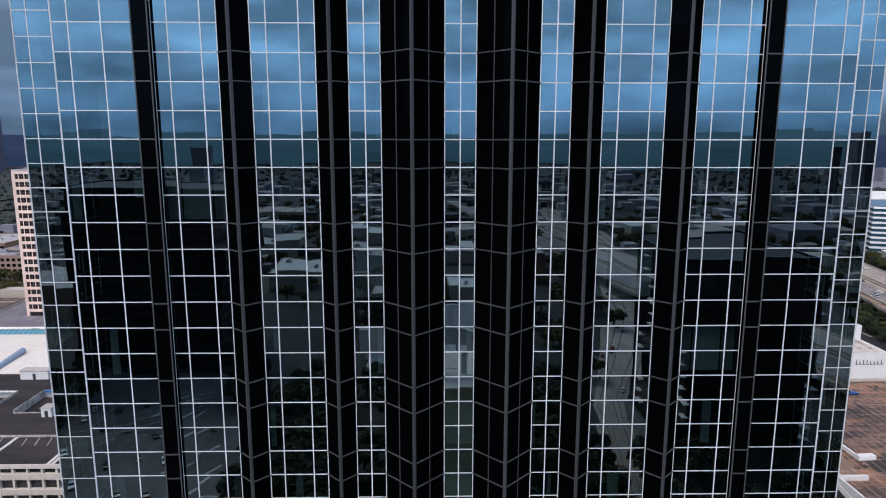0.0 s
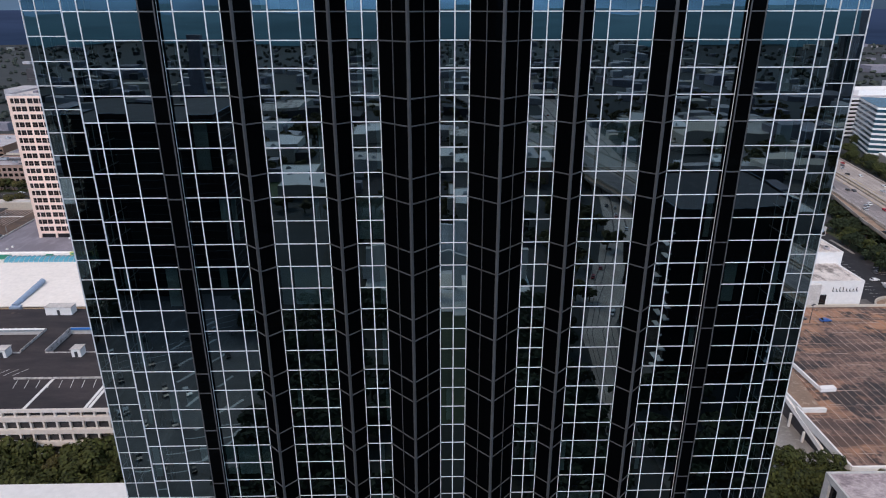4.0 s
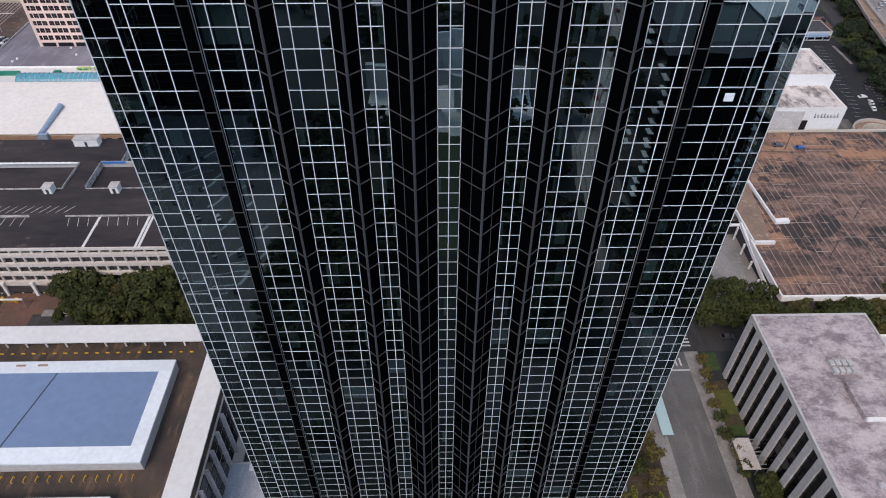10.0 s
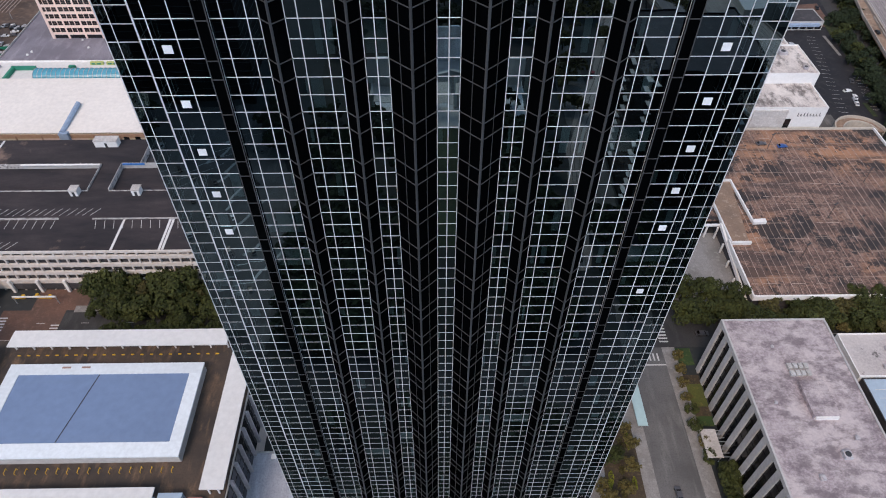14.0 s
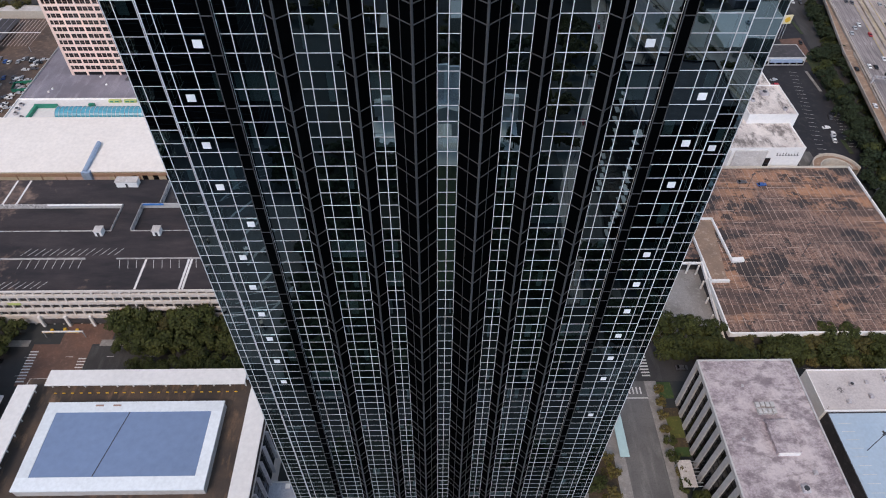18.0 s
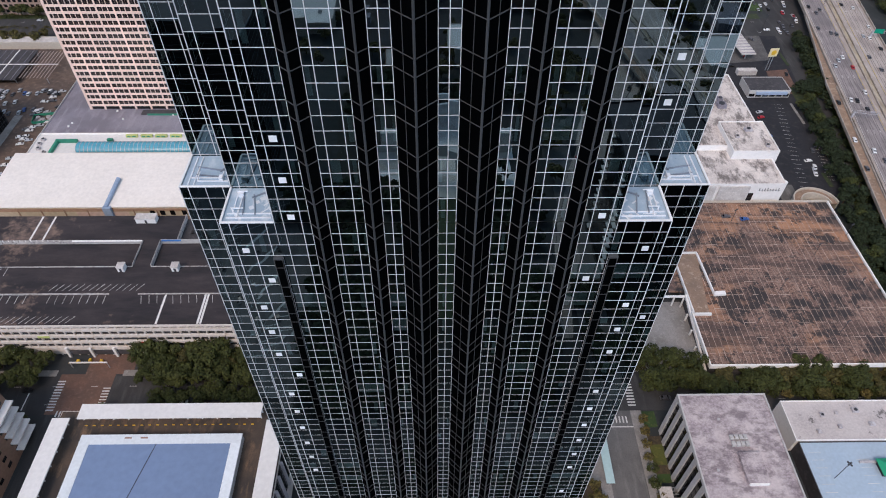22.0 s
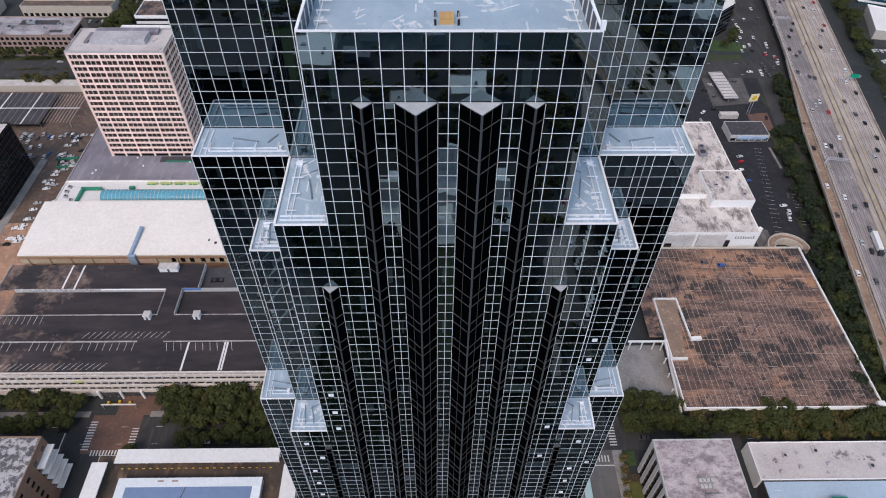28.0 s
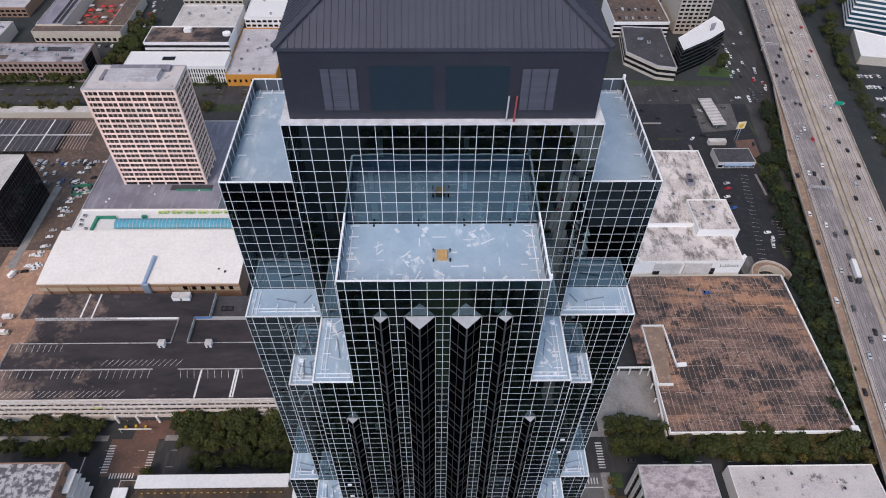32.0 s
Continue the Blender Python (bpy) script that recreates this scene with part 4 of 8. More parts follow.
stripes("lane_marks", [(x, y, 3.0, 0.14, 0.055, 90) for x in range(-240, 240, 16) for y in (97.5, 106)] +
        [(x, y, 3.0, 0.16, 0.055, 90) for x in range(-440, 250, 22) for y in (403, 419)], PAINT_W, "dashed white lane lines")

# ---- things used again and again ----


def cylinder(s, x, y, z0, z1, r, n=10, k=0, r1=None):
    r1 = r if r1 is None else r1
    a = [2 * math.pi * i / n for i in range(n)]
    s.hexa([(x + r * math.cos(q), y + r * math.sin(q), z0) for q in a], [(x + r1 * math.cos(q), y + r1 * math.sin(q), z1) for q in a], k)


def crown_data(name, material, seed, r, h, n, leaf):
    """A crown of leaf sprays in uneven lumps with gaps between them."""
    rg = random.Random(seed)
    s = Soup()
    lumps = []
    for i in range(16):
        a, d = rg.uniform(0, 6.28), r * math.sqrt(rg.random()) * 0.72
        lumps.append((d * math.cos(a), d * math.sin(a), h * (0.45 + 0.42 * rg.random() * (1 - 0.5 * d / r)), r * rg.uniform(0.20, 0.42)))
    for i in range(n):
        lx, ly, lz, lr = lumps[i % len(lumps)]
        u, t, d = rg.uniform(-0.55, 1), rg.uniform(0, 6.28), rg.uniform(0.72, 1.05)
        q = math.sqrt(max(0, 1 - u * u))
        c = Vector((lx + lr * d * q * math.cos(t), ly + lr * d * q * math.sin(t), lz + lr * 0.8 * d * u))
        nrm = Vector((q * math.cos(t), q * math.sin(t), u + 0.5)) + Vector((rg.uniform(-.7, .7), rg.uniform(-.7, .7), rg.uniform(-.4, .4)))
        e1 = nrm.orthogonal().normalized()
        e2 = nrm.cross(e1).normalized()
        w = leaf * rg.uniform(0.6, 1.3)
        s.poly([c - e1 * w, c - e2 * w * 0.7 + e1 * 0.1, c + e1 * w, c + e2 * w * 0.8])
    return s.data(name, material)


def trunk_data(name, seed, h, r):
    rg = random.Random(seed)
    s = Soup()
    cylinder(s, 0, 0, -0.1, h * 0.42, r, 8, 0, r * 0.7)
    for i in range(5):
        a, l = rg.uniform(0, 6.28), h * rg.uniform(0.22, 0.34)
        x, y = math.cos(a), math.sin(a)
        p, q = r * 0.5, r * 0.2
        top = (x * l * 0.7, y * l * 0.7, h * 0.38 + l * 0.8)
        s.hexa([(-p * y, p * x, h * 0.34), (-p * x, -p * y, h * 0.36), (p * y, -p * x, h * 0.34), (p * x, p * y, h * 0.33)],
               [(top[0] - q * y, top[1] + q * x, top[2]), (top[0] - q * x, top[1] - q * y, top[2]), (top[0] + q * y, top[1] - q * x, top[2]), (top[0] + q * x, top[1] + q * y, top[2])])
    return s.data(name, BARK)


TREES = []
for i, (leafm, r, h, n, leaf) in enumerate(((LEAF, 6.2, 11, 1700, 0.46), (LEAF, 5.2, 9.5, 1400, 0.43), (LEAF, 6.8, 12, 1900, 0.48), (LEAF_DRY, 3.4, 7.0, 700, 0.32), (LEAF, 3.4, 6.5, 700, 0.34), (LEAF_OLIVE, 5.6, 10, 1500, 0.44), (LEAF_DEEP, 5.2, 9.5, 1500, 0.42))):
    TREES.append((crown_data("crown", leafm, 20 + i, r, h, n, leaf), trunk_data("trunk", 40 + i, h, 0.30 if r > 4 else 0.16), r))
LABELS = ("broad dark green live oak with dense spreading crown", "rounded dark green street oak", "large spreading live oak with uneven crown",
          "small street tree with thin olive-brown leaves", "small dark green ornamental tree", "spreading oak with thin olive-brown crown", "dense deep green verge tree")
trees_rng = random.Random(11)


def tree(k, x, y, scale=1.0, group="street trees", z=0.0):
    ob = thing("tree", LABELS[k], "tree", (x, y, z), trees_rng.uniform(0, 360), group)
    ob.scale = (scale, scale, scale * trees_rng.uniform(0.9, 1.1))
    child("trunk", TREES[k][1], ob)
    child("crown", TREES[k][0], ob)


def row_of_trees(x0, y0, x1, y1, n, kinds, jitter, scale=1.0, group="street trees"):
    for i in range(n):
        f = (i + 0.5) / n
        tree(trees_rng.choice(kinds), x0 + (x1 - x0) * f + trees_rng.uniform(-jitter, jitter), y0 + (y1 - y0) * f + trees_rng.uniform(-jitter, jitter),
             scale * trees_rng.uniform(0.85, 1.15), group)


def car_meshes(colour, name, rough=0.3):
    paint = plain(name, colour, rough=rough, spread=0.03, bump=0, spec=0.5, rand=0)
    s = Soup()
    side = [(-2.25, 0.35), (2.2, 0.35), (2.25, 0.72), (1.15, 0.92), (0.55, 1.40), (-1.15, 1.44), (-1.85, 1.0), (-2.28, 0.9)]
    n = len(side)
    low = [(x, -0.9 if z < 1.1 else -0.72, z) for x, z in side]
    high = [(x, 0.9 if z < 1.1 else 0.72, z) for x, z in side]
    b = len(s.v)
    s.v += low + high
    s.f += [tuple(b + i for i in range(n)), tuple(b + n + i for i in reversed(range(n)))]
    s.f += [(b + i, b + n + i, b + n + (i + 1) % n, b + (i + 1) % n) for i in range(n)]
    s.k += [0] * (n + 2)
    out = []
    g = Soup()
    g.hexa([(0.70, -0.78, 0.98), (1.18, -0.80, 0.94), (1.18, 0.80, 0.94), (0.70, 0.78, 0.98)], [(0.42, -0.70, 1.36), (0.62, -0.70, 1.36), (0.62, 0.70, 1.36), (0.42, 0.70, 1.36)])
    out.append(("windscreen", g.data("windscreen", DARK_GLASS)))
    g = Soup()
    g.hexa([(-1.9, -0.78, 1.02), (-1.35, -0.78, 1.02), (-1.35, 0.78, 1.02), (-1.9, 0.78, 1.02)], [(-1.25, -0.68, 1.40), (-1.05, -0.68, 1.40), (-1.05, 0.68, 1.40), (-1.25, 0.68, 1.40)])
    out.append(("rear_window", g.data("rear_window", DARK_GLASS)))
    g = Soup()
    g.hexa([(-1.2, -0.84, 0.98), (0.6, -0.84, 0.98), (0.6, 0.84, 0.98), (-1.2, 0.84, 0.98)], [(-1.0, -0.745, 1.36), (0.4, -0.745, 1.36), (0.4, 0.745, 1.36), (-1.0, 0.745, 1.36)])
    out.append(("side_window", g.data("side_window", DARK_GLASS)))
    return s.data("body", paint), out


TYRE = plain("tyre_rubber", (0.02, 0.02, 0.02), rough=0.9, bump=0)
w = Soup()
ring = [(0.33 * math.cos(2 * math.pi * i / 10), 0.33 * math.sin(2 * math.pi * i / 10)) for i in range(10)]
w.hexa([(x, 0.11, z) for x, z in ring], [(x, -0.11, z) for x, z in ring])
WHEEL = w.data("wheel", TYRE)
w = Soup()
for dy in (-0.8, 0.8):
    w.hexa([(x, dy + 0.11, z) for x, z in ring], [(x, dy - 0.11, z) for x, z in ring])
w.box(-0.08, 0.08, -0.7, 0.7, -0.08, 0.08)
AXLE = w.data("axle", TYRE)
CAR_KINDS = []
for name, colour, words in (("white_paint", (0.75, 0.74, 0.73), "white car"), ("silver_paint", (0.42, 0.43, 0.45), "silver car"), ("black_paint", (0.012, 0.012, 0.014), "black car"),
                            ("grey_paint", (0.09, 0.09, 0.10), "dark grey car"), ("red_paint_car", (0.42, 0.02, 0.03), "red car"), ("blue_paint_car", (0.03, 0.09, 0.28), "dark blue car")):
    CAR_KINDS.append((*car_meshes(colour, name), words))


FAR_CARS = []          # small far cars past counting, joined at the end
FAR_PLACES = ("parked on a garage roof", "parked beyond the freeway", "parked along a dark street", "in a side street", "driving on the curving highway", "parked on pale asphalt")


def car(k, x, y, turn, z=0.04, where="parked on asphalt", group="parked cars"):
    body, glass, words = CAR_KINDS[k]
    if where in FAR_PLACES:
        FAR_CARS.append((k, pose(x, y, z, 0, 0, turn)))
        return
    ob = thing("car", f"{words} with dark windows {where}", "car", (x, y, z), turn, group)
    child("body", body, ob)
    for nm, d in glass:
        child(nm, d, ob)
    for wx in (-1.4, 1.4):
        if group != "parked cars":
            child("axle", AXLE, ob, pose(wx, 0, 0.33))
            continue
        for wy in (-0.8, 0.8):
            child("wheel", WHEEL, ob, pose(wx, wy, 0.33))


def vents(parent, z, items, material=STEEL):
    """Roof machines: boxes with a fan drum on top."""
    for x, y, sx, sy, h in items:
        s = Soup()
        s.box(x - sx / 2, x + sx / 2, y - sy / 2, y + sy / 2, z, z + h)
        unit = part("roof_unit", s, material, parent, "grey roof-top air unit")
        s = Soup()
        cylinder(s, x, y, z + h, z + h + 0.25, min(sx, sy) * 0.36, 10)
        part("fan", s, DARK_STEEL if min(sx, sy) > 1.5 else material, unit)


def block(name, label, category, x0, x1, y0, y1, z1, wall, roof, parapet=0.8, z0=0.0, turn=0.0, group=""):
    """A flat-roofed building shell: walls, roof and a parapet of four pieces. Built round its middle."""
    cx, cy = (x0 + x1) / 2, (y0 + y1) / 2
    root = thing(name, label, category, (cx, cy, z0), turn, group)
    a, b, h = (x1 - x0) / 2, (y1 - y0) / 2, z1 - z0
    s = Soup()
    s.box(-a, a, -b, b, 0, h - 0.05)
    part("wall", s, wall, root)
    s = Soup()
    s.box(-a + 0.3, a - 0.3, -b + 0.3, b - 0.3, h - 0.05, h + 0.08)
    part("roof", s, roof, root)
    if parapet:
        for px0, px1, py0, py1 in ((-a - 0.05, a + 0.05, -b - 0.05, -b + 0.3), (-a - 0.05, a + 0.05, b - 0.3, b + 0.05), (-a - 0.05, -a + 0.3, -b + 0.3, b - 0.3), (a - 0.3, a + 0.05, -b + 0.3, b - 0.3)):
            s = Soup()
            s.box(px0, px1, py0, py1, h - 0.05, h + parapet)
            part("parapet", s, wall, root)
    return root


def window_data(key, w, h, lights, frame_m, depth=0.12):
    """A window: dark panes between thin frame bars."""
    s = Soup()
    s.box(-w / 2, w / 2, -0.04, 0.04, 0, h, 0)
    for i in range(1, lights):
        x = -w / 2 + w * i / lights
        s.box(x - 0.07, x + 0.07, -depth, 0.0, 0, h, 1)
    return s.data("window", DARK_GLASS, frame_m)


def facade(root, side, a, b, z0, z1, floors, bays, wall, lights=1, fill=(0.8, 0.6), name=None):
    """Rows of windows on one side (s, n, w, e) of a shell with half sizes a, b."""
    width = 2 * (a if side in "sn" else b)
    bw, fh = width / bays, (z1 - z0) / floors
    key = (root.name, side, "win")
    data = window_data(key, bw * fill[0], fh * fill[1], lights, wall)
    turn = {"s": 0, "e": 90, "n": 180, "w": 270}[side]
    dist = b if side in "sn" else a
    for f in range(floors):
        for i in range(bays):
            u = -width / 2 + bw * (i + 0.5)
            p = pose(0, 0, 0, 0, 0, turn) @ pose(u, -dist - 0.03, z0 + fh * (f + 0.5 - fill[1] / 2))
            child("window", data, root, p)


# ---- west of the tower: pink office slab on its podium ----
BRONZE = plain("bronze_window_bar", (0.16, 0.10, 0.08), rough=0.5, spread=0.1, bump=0)
podium = block("podium_garage", "low grey garage podium with a parking roof", "garage", -224, -138, 262, 356, 14, GREY_PIER, GREY_ROOF, 0.9)
slab = thing("office_slab", "pale pink precast office tower with ribbon windows", "office building", (-177.4, 299.0, 14))
a, b, h, floors = 27.2, 13.0, 72.6, 18
s = Soup()
s.box(-a + 0.6, a - 0.6, -b + 0.6, b - 0.6, -0.2, h - 0.4)
part("core", s, DARK_GLASS, slab)
fh = (h - 3.6) / floors
z_first = 2.4
for f in range(floors + 1):
    zb = z_first + f * fh
    s = Soup()
    top = h if f == floors else zb + fh * 0.36
    for ring in (rect(-a, a, -b, -b + 0.62), rect(-a, a, b - 0.62, b), rect(-a, -a + 0.62, -b + 0.62, b - 0.62), rect(a - 0.62, a, -b + 0.62, b - 0.62)):
        s.prism(ring, zb - 0.05, top)
    part("spandrel", s, PINK_STONE, slab)
for side, half, dist, n in (("s", a, b, 6), ("e", b, a, 3), ("n", a, b, 6), ("w", b, a, 3)):
    turn = {"s": 0, "e": 90, "n": 180, "w": 270}[side]
    for i in range(n + 1):
        u = -half + 2 * half * i / n
        w_ = 0.9 if 0 < i < n else 1.4
        u = min(max(u, -half + 0.75), half - 0.75) if i in (0, n) else u
        child("pier", box_data("pier", w_, 0.7, h, PINK_STONE), slab, pose(0, 0, 0, 0, 0, turn) @ pose(u, -dist + 0.30, 0))
    bw = 2 * half / n
    s = Soup()
    for j in range(1, 6):
        x, w_ = -bw / 2 + 0.45 + (bw - 0.9) * j / 6, 0.16 if j % 2 == 0 else 0.06
        s.box(x - w_, x + w_, -0.12 if j % 2 == 0 else -0.02, 0.12, 0, fh * 0.67, 0 if j % 2 == 0 else 2)
    s.box(-bw / 2 + 0.45, bw / 2 - 0.45, 0.02, 0.06, 0, fh * 0.67, 1)
    s.box(-bw / 2 + 0.45, bw / 2 - 0.45, -0.02, 0.05, fh * 0.30, fh * 0.33, 2)
    data = s.data("window", PINK_STONE, DARK_GLASS, BRONZE)
    if side in "nw":
        continue
    for f in range(floors):
        for i in range(n):
            u = -half + bw * (i + 0.5)
            child("window", data, slab, pose(0, 0, 0, 0, 0, turn) @ pose(u, -dist + 0.16, z_first + f * fh + fh * 0.33))
s = Soup()
s.box(-a + 0.3, a - 0.3, -b + 0.3, b - 0.3, h - 0.3, h + 0.05)
part("roof", s, BLOTTED, slab)
s = Soup()
s.box(-15.5, 15.0, -4.5, 5.5, h + 0.05, h + 3.2)
part("penthouse", s, PALE_ROOF, slab)
s = Soup()
s.box(-16.5, 19.0, 6.5, 11.5, h + 0.05, h + 2.0)
s.box(-20, -18, -3, 8, h + 0.05, h + 1.0)
part("roof_plant", s, GREY_ROOF, slab)
for px0, px1, py0, py1 in ((-a, a, -b, -b + 0.4), (-a, a, b - 0.4, b), (-a, -a + 0.4, -b + 0.4, b - 0.4), (a - 0.4, a, -b + 0.4, b - 0.4)):
    s = Soup()
    s.box(px0, px1, py0, py1, h, h + 0.9)
    part("parapet", s, PALE_ROOF, slab)
# low dark slab and a green hedge at the foot of the office slab
court = thing("roof_court", "low dark slab with a green hedge at the foot of the office slab", "roof court", (-160, 282.6, 14.08))
s = Soup()
s.box(-13, 14, -2.2, 2.4, 0, 0.5)
part("planter", s, DARK_ROOF, court)
s = Soup()
s.box(-9, 14, -2.8, -2.3, 0, 1.0)
part("hedge", s, GREEN_PAINT, court)

# mall with a teal barrel skylight
mall = block("mall_roof_block", "low white mall roof with a teal glass vault", "shopping mall", -222.8, -118.2, 238.5, 260, 15.5, WHITE_WALL, WHITE_ROOF, 0.8)
s = Soup()
n, x0, x1 = 9, -26, 48
for i in range(n):
    a0, a1 = math.pi * i / n, math.pi * (i + 1) / n
    s.poly([(x0, -4.1 * math.cos(a0), 16 + 2.8 * math.sin(a0)), (x1, -4.1 * math.cos(a0), 16 + 2.8 * math.sin(a0)), (x1, -4.1 * math.cos(a1), 16 + 2.8 * math.sin(a1)), (x0, -4.1 * math.cos(a1), 16 + 2.8 * math.sin(a1))])
s.poly([(x0, -4.1 * math.cos(math.pi * i / n), 16 + 2.8 * math.sin(math.pi * i / n)) for i in range(n + 1)])
part("skylight", s, TEAL_GLASS, mall, "teal glass vault", pose(0, -2.2, 0))
for i in range(34):
    s = Soup()
    x = x0 + (x1 - x0) * i / 33
    for j in range(n):
        a0, a1 = math.pi * j / n, math.pi * (j + 1) / n
        s.hexa([(x - .09, -4.12 * math.cos(a0), 16 + 2.82 * math.sin(a0)), (x + .09, -4.12 * math.cos(a0), 16 + 2.82 * math.sin(a0)), (x + .09, -4.12 * math.cos(a1), 16 + 2.82 * math.sin(a1)), (x - .09, -4.12 * math.cos(a1), 16 + 2.82 * math.sin(a1))],
               [(x - .09, -4.25 * math.cos(a0), 16 + 2.95 * math.sin(a0)), (x + .09, -4.25 * math.cos(a0), 16 + 2.95 * math.sin(a0)), (x + .09, -4.25 * math.cos(a1), 16 + 2.95 * math.sin(a1)), (x - .09, -4.25 * math.cos(a1), 16 + 2.95 * math.sin(a1))])
    part("skylight_rib", s, PALE_ROOF, mall, "", pose(0, -2.2, 0))
for q in ((-40, -28, 2.5, 3.6, 15.6, 17.6), (-40, -38.6, -8, 2.5, 15.6, 17.4), (-12, -9, 3.0, 4.6, 15.6, 17.4)):
    s = Soup()
    s.box(*q)
    part("green_frame", s, GREEN_PAINT, mall, "dark green steel frame")
for i in range(6):
    s = Soup()
    x = -3 + i * 8.2
    s.box(x, x + 6.4, 7.2, 8.6, 15.6, 17.0)
    part("sign_box", s, LIME, mall, "pale lime sign box")
    s = Soup()
    s.box(x + 0.8, x + 2.6, 7.05, 7.2, 16.0, 16.7)
    s.box(x + 3.4, x + 5.4, 7.05, 7.2, 16.0, 16.7)
    part("sign_bar", s, GREEN_PAINT, mall)
vents(mall, 15.6, [(-47.5, -3, 2, 2, 1.2), (-48.5, 1, 2, 2, 1.2), (-48, 5, 2, 2, 1.2), (-43.5, -6, 1.6, 1.6, 1.0)], PALE_ROOF)

# white vaulted hall
hall = thing("white_hall", "broad hall with a shallow white vaulted roof and brown brick wall", "hall", (-168.5, 218.2, 0))
a, b = 57, 20
s = Soup()
s.box(-a + 0.4, a - 0.4, -b + 0.6, b - 0.6, 0, 15.6)
part("wall", s, BRICK, hall)
s = Soup()
n = 12
prof = [(-b + 2 * b * i / n, 16.2 + 3.2 * math.sin(math.pi * min(1, 0.12 + 0.88 * i / n) * 0.5)) for i in range(n + 1)]
ring = [(x_, z_) for x_, z_ in prof] + [(x_, z_ - 0.4) for x_, z_ in reversed(prof)]
k_ = len(ring)
s.v = [(-a, y_, z_) for y_, z_ in ring] + [(a, y_, z_) for y_, z_ in ring]
s.f = [(i, (i + 1) % k_, k_ + (i + 1) % k_, k_ + i) for i in range(k_)] + [(i, k_ - 1 - i, k_ - 2 - i, i + 1) for i in range(n)] + [(k_ + i + 1, 2 * k_ - 2 - i, 2 * k_ - 1 - i, k_ + i) for i in range(n)]
s.k = [0] * len(s.f)
part("vault", s, plain("cream_sheet_roof", (0.80, 0.74, 0.68), rough=0.7, spread=0.06, scale=0.05, fine=0.6, bump=0.1), hall, "warm white sheet roof")
s = Soup()
s.box(-a + 0.1, a - 0.1, -b - 0.1, -b + 0.6, 10.5, 15.8)
part("fascia", s, plain("cream_wall", (0.55, 0.46, 0.33), rough=0.85), hall, "cream lower wall")
s = Soup()
s.box(-a + 0.05, a - 0.05, -b - 0.18, -b - 0.1, 13.9, 15.9)
part("fascia", s, plain("tan_band", (0.42, 0.26, 0.17), rough=0.85), hall, "tan band under the roof")
s = Soup()
s.box(-12, 14, -b - 0.22, -b - 0.12, 10.6, 13.8)
part("wall_panel", s, plain("pink_panel", (0.62, 0.46, 0.38), rough=0.85), hall, "faded pinkish wall panel")
for i in range(8):
    child("pilaster", box_data("pilaster", 0.6, 0.5, 15.0, BRICK), hall, pose(-52 + i * 11.5, -b - 0.1, 0))
for x in (26, 31, 36, 42, 47, 52):
    child("window", box_data("hall_window", 2.4, 0.2, 3.0, DARK_GLASS), hall, pose(x, -b - 0.12, 11.5))
s = Soup()
cylinder(s, 0, 0, 0, 19, 1.1, 12)
part("duct", s, BLUE_STEEL, hall, "fat blue-grey roof duct", pose(4.0, -20.5, 17.2, -82, 0, -4))
s = Soup()
s.box(2.5, 6.5, -b - 1.6, -b + 0.5, 10, 17.2)
part("duct_box", s, BLUE_STEEL, hall)
vents(hall, 17.4, [(48, -12, 1.2, 1.2, 0.8), (44, -10, 1.0, 1.0, 0.8)], DARK_STEEL)

# roof-top car park of the big garage
garage = thing("parking_garage", "long beige concrete garage with dark asphalt roof decks", "garage", (-155, 155, 0))
gx0, gx1 = -105.0, 78.0
GZ = 20.5
# near-black fill: the shade inside the open storeys is put into its colour
s = Soup()
s.box(gx0 + 0.8, gx1 - 0.8, -32.2, -16.4, 0, GZ - 1.2)
s.box(-57, gx1 - 0.8, -16.4, 32.6, 0, GZ - 2.2)
part("core", s, DARK_ROOF, garage)
for name_, x0, x1, y0, y1, z in (("deck", gx0, gx1, -33, -16.2, GZ), ("deck", -63, 70, -16.2, -0.2, GZ + 0.03), ("deck", -58.5, 18.5, 0.2, 15.8, GZ - 1.6), ("deck", 26.5, 62, 0.2, 15.8, GZ - 1.6),
                                 ("deck", 18.5, 26.5, -0.2, 16.4, GZ), ("deck", -66, 34, 16.4, 33, GZ), ("deck", 36, 62, 16.4, 30, GZ - 4)):
    s = Soup()
    s.box(x0, x1, y0, y1, z - 0.5, z)
    part(name_, s, GARAGE_TOP, garage)
# front: four concrete bands with short posts between
for i, z in enumerate((4.6, 8.8, 13.0, 17.2)):
    s = Soup()
    s.box(gx0, gx1, -33.3, -32.6, z, z + 1.55)
    s.box(gx0, gx1, -33.1, -32.6, z + 1.55, z + 1.75)
    part("band", s, GARAGE_WALL, garage)
s = Soup()
s.box(gx0, gx1, -33.35, -32.9, GZ - 0.2, GZ + 0.9)
part("band", s, GARAGE_WALL, garage)
post = box_data("post", 0.55, 0.8, 20.2, GARAGE_WALL)
for i in range(50):
    child("post", post, garage, pose(gx0 + 0.5 + i * 3.7, -32.75, 0))
s = Soup()
s.box(gx0, gx1, -33.2, -32.4, 1.0, 4.3)
part("band", s, GARAGE_WALL, garage)
# dark slab on the front paints the shade inside the vehicle entrance
s = Soup()
s.box(-4, 24, -33.5, -33.2, 1.0, 4.0)
part("entrance", s, DARK_ROOF, garage, "dark slab painted as a shaded vehicle entrance")
for x in (-4.4, 6, 16, 24):
    child("entrance_pier", box_data("entrance_pier", 1.0, 1.0, 6.2, WHITE_WALL), garage, pose(x, -33.9, 0))
s = Soup()
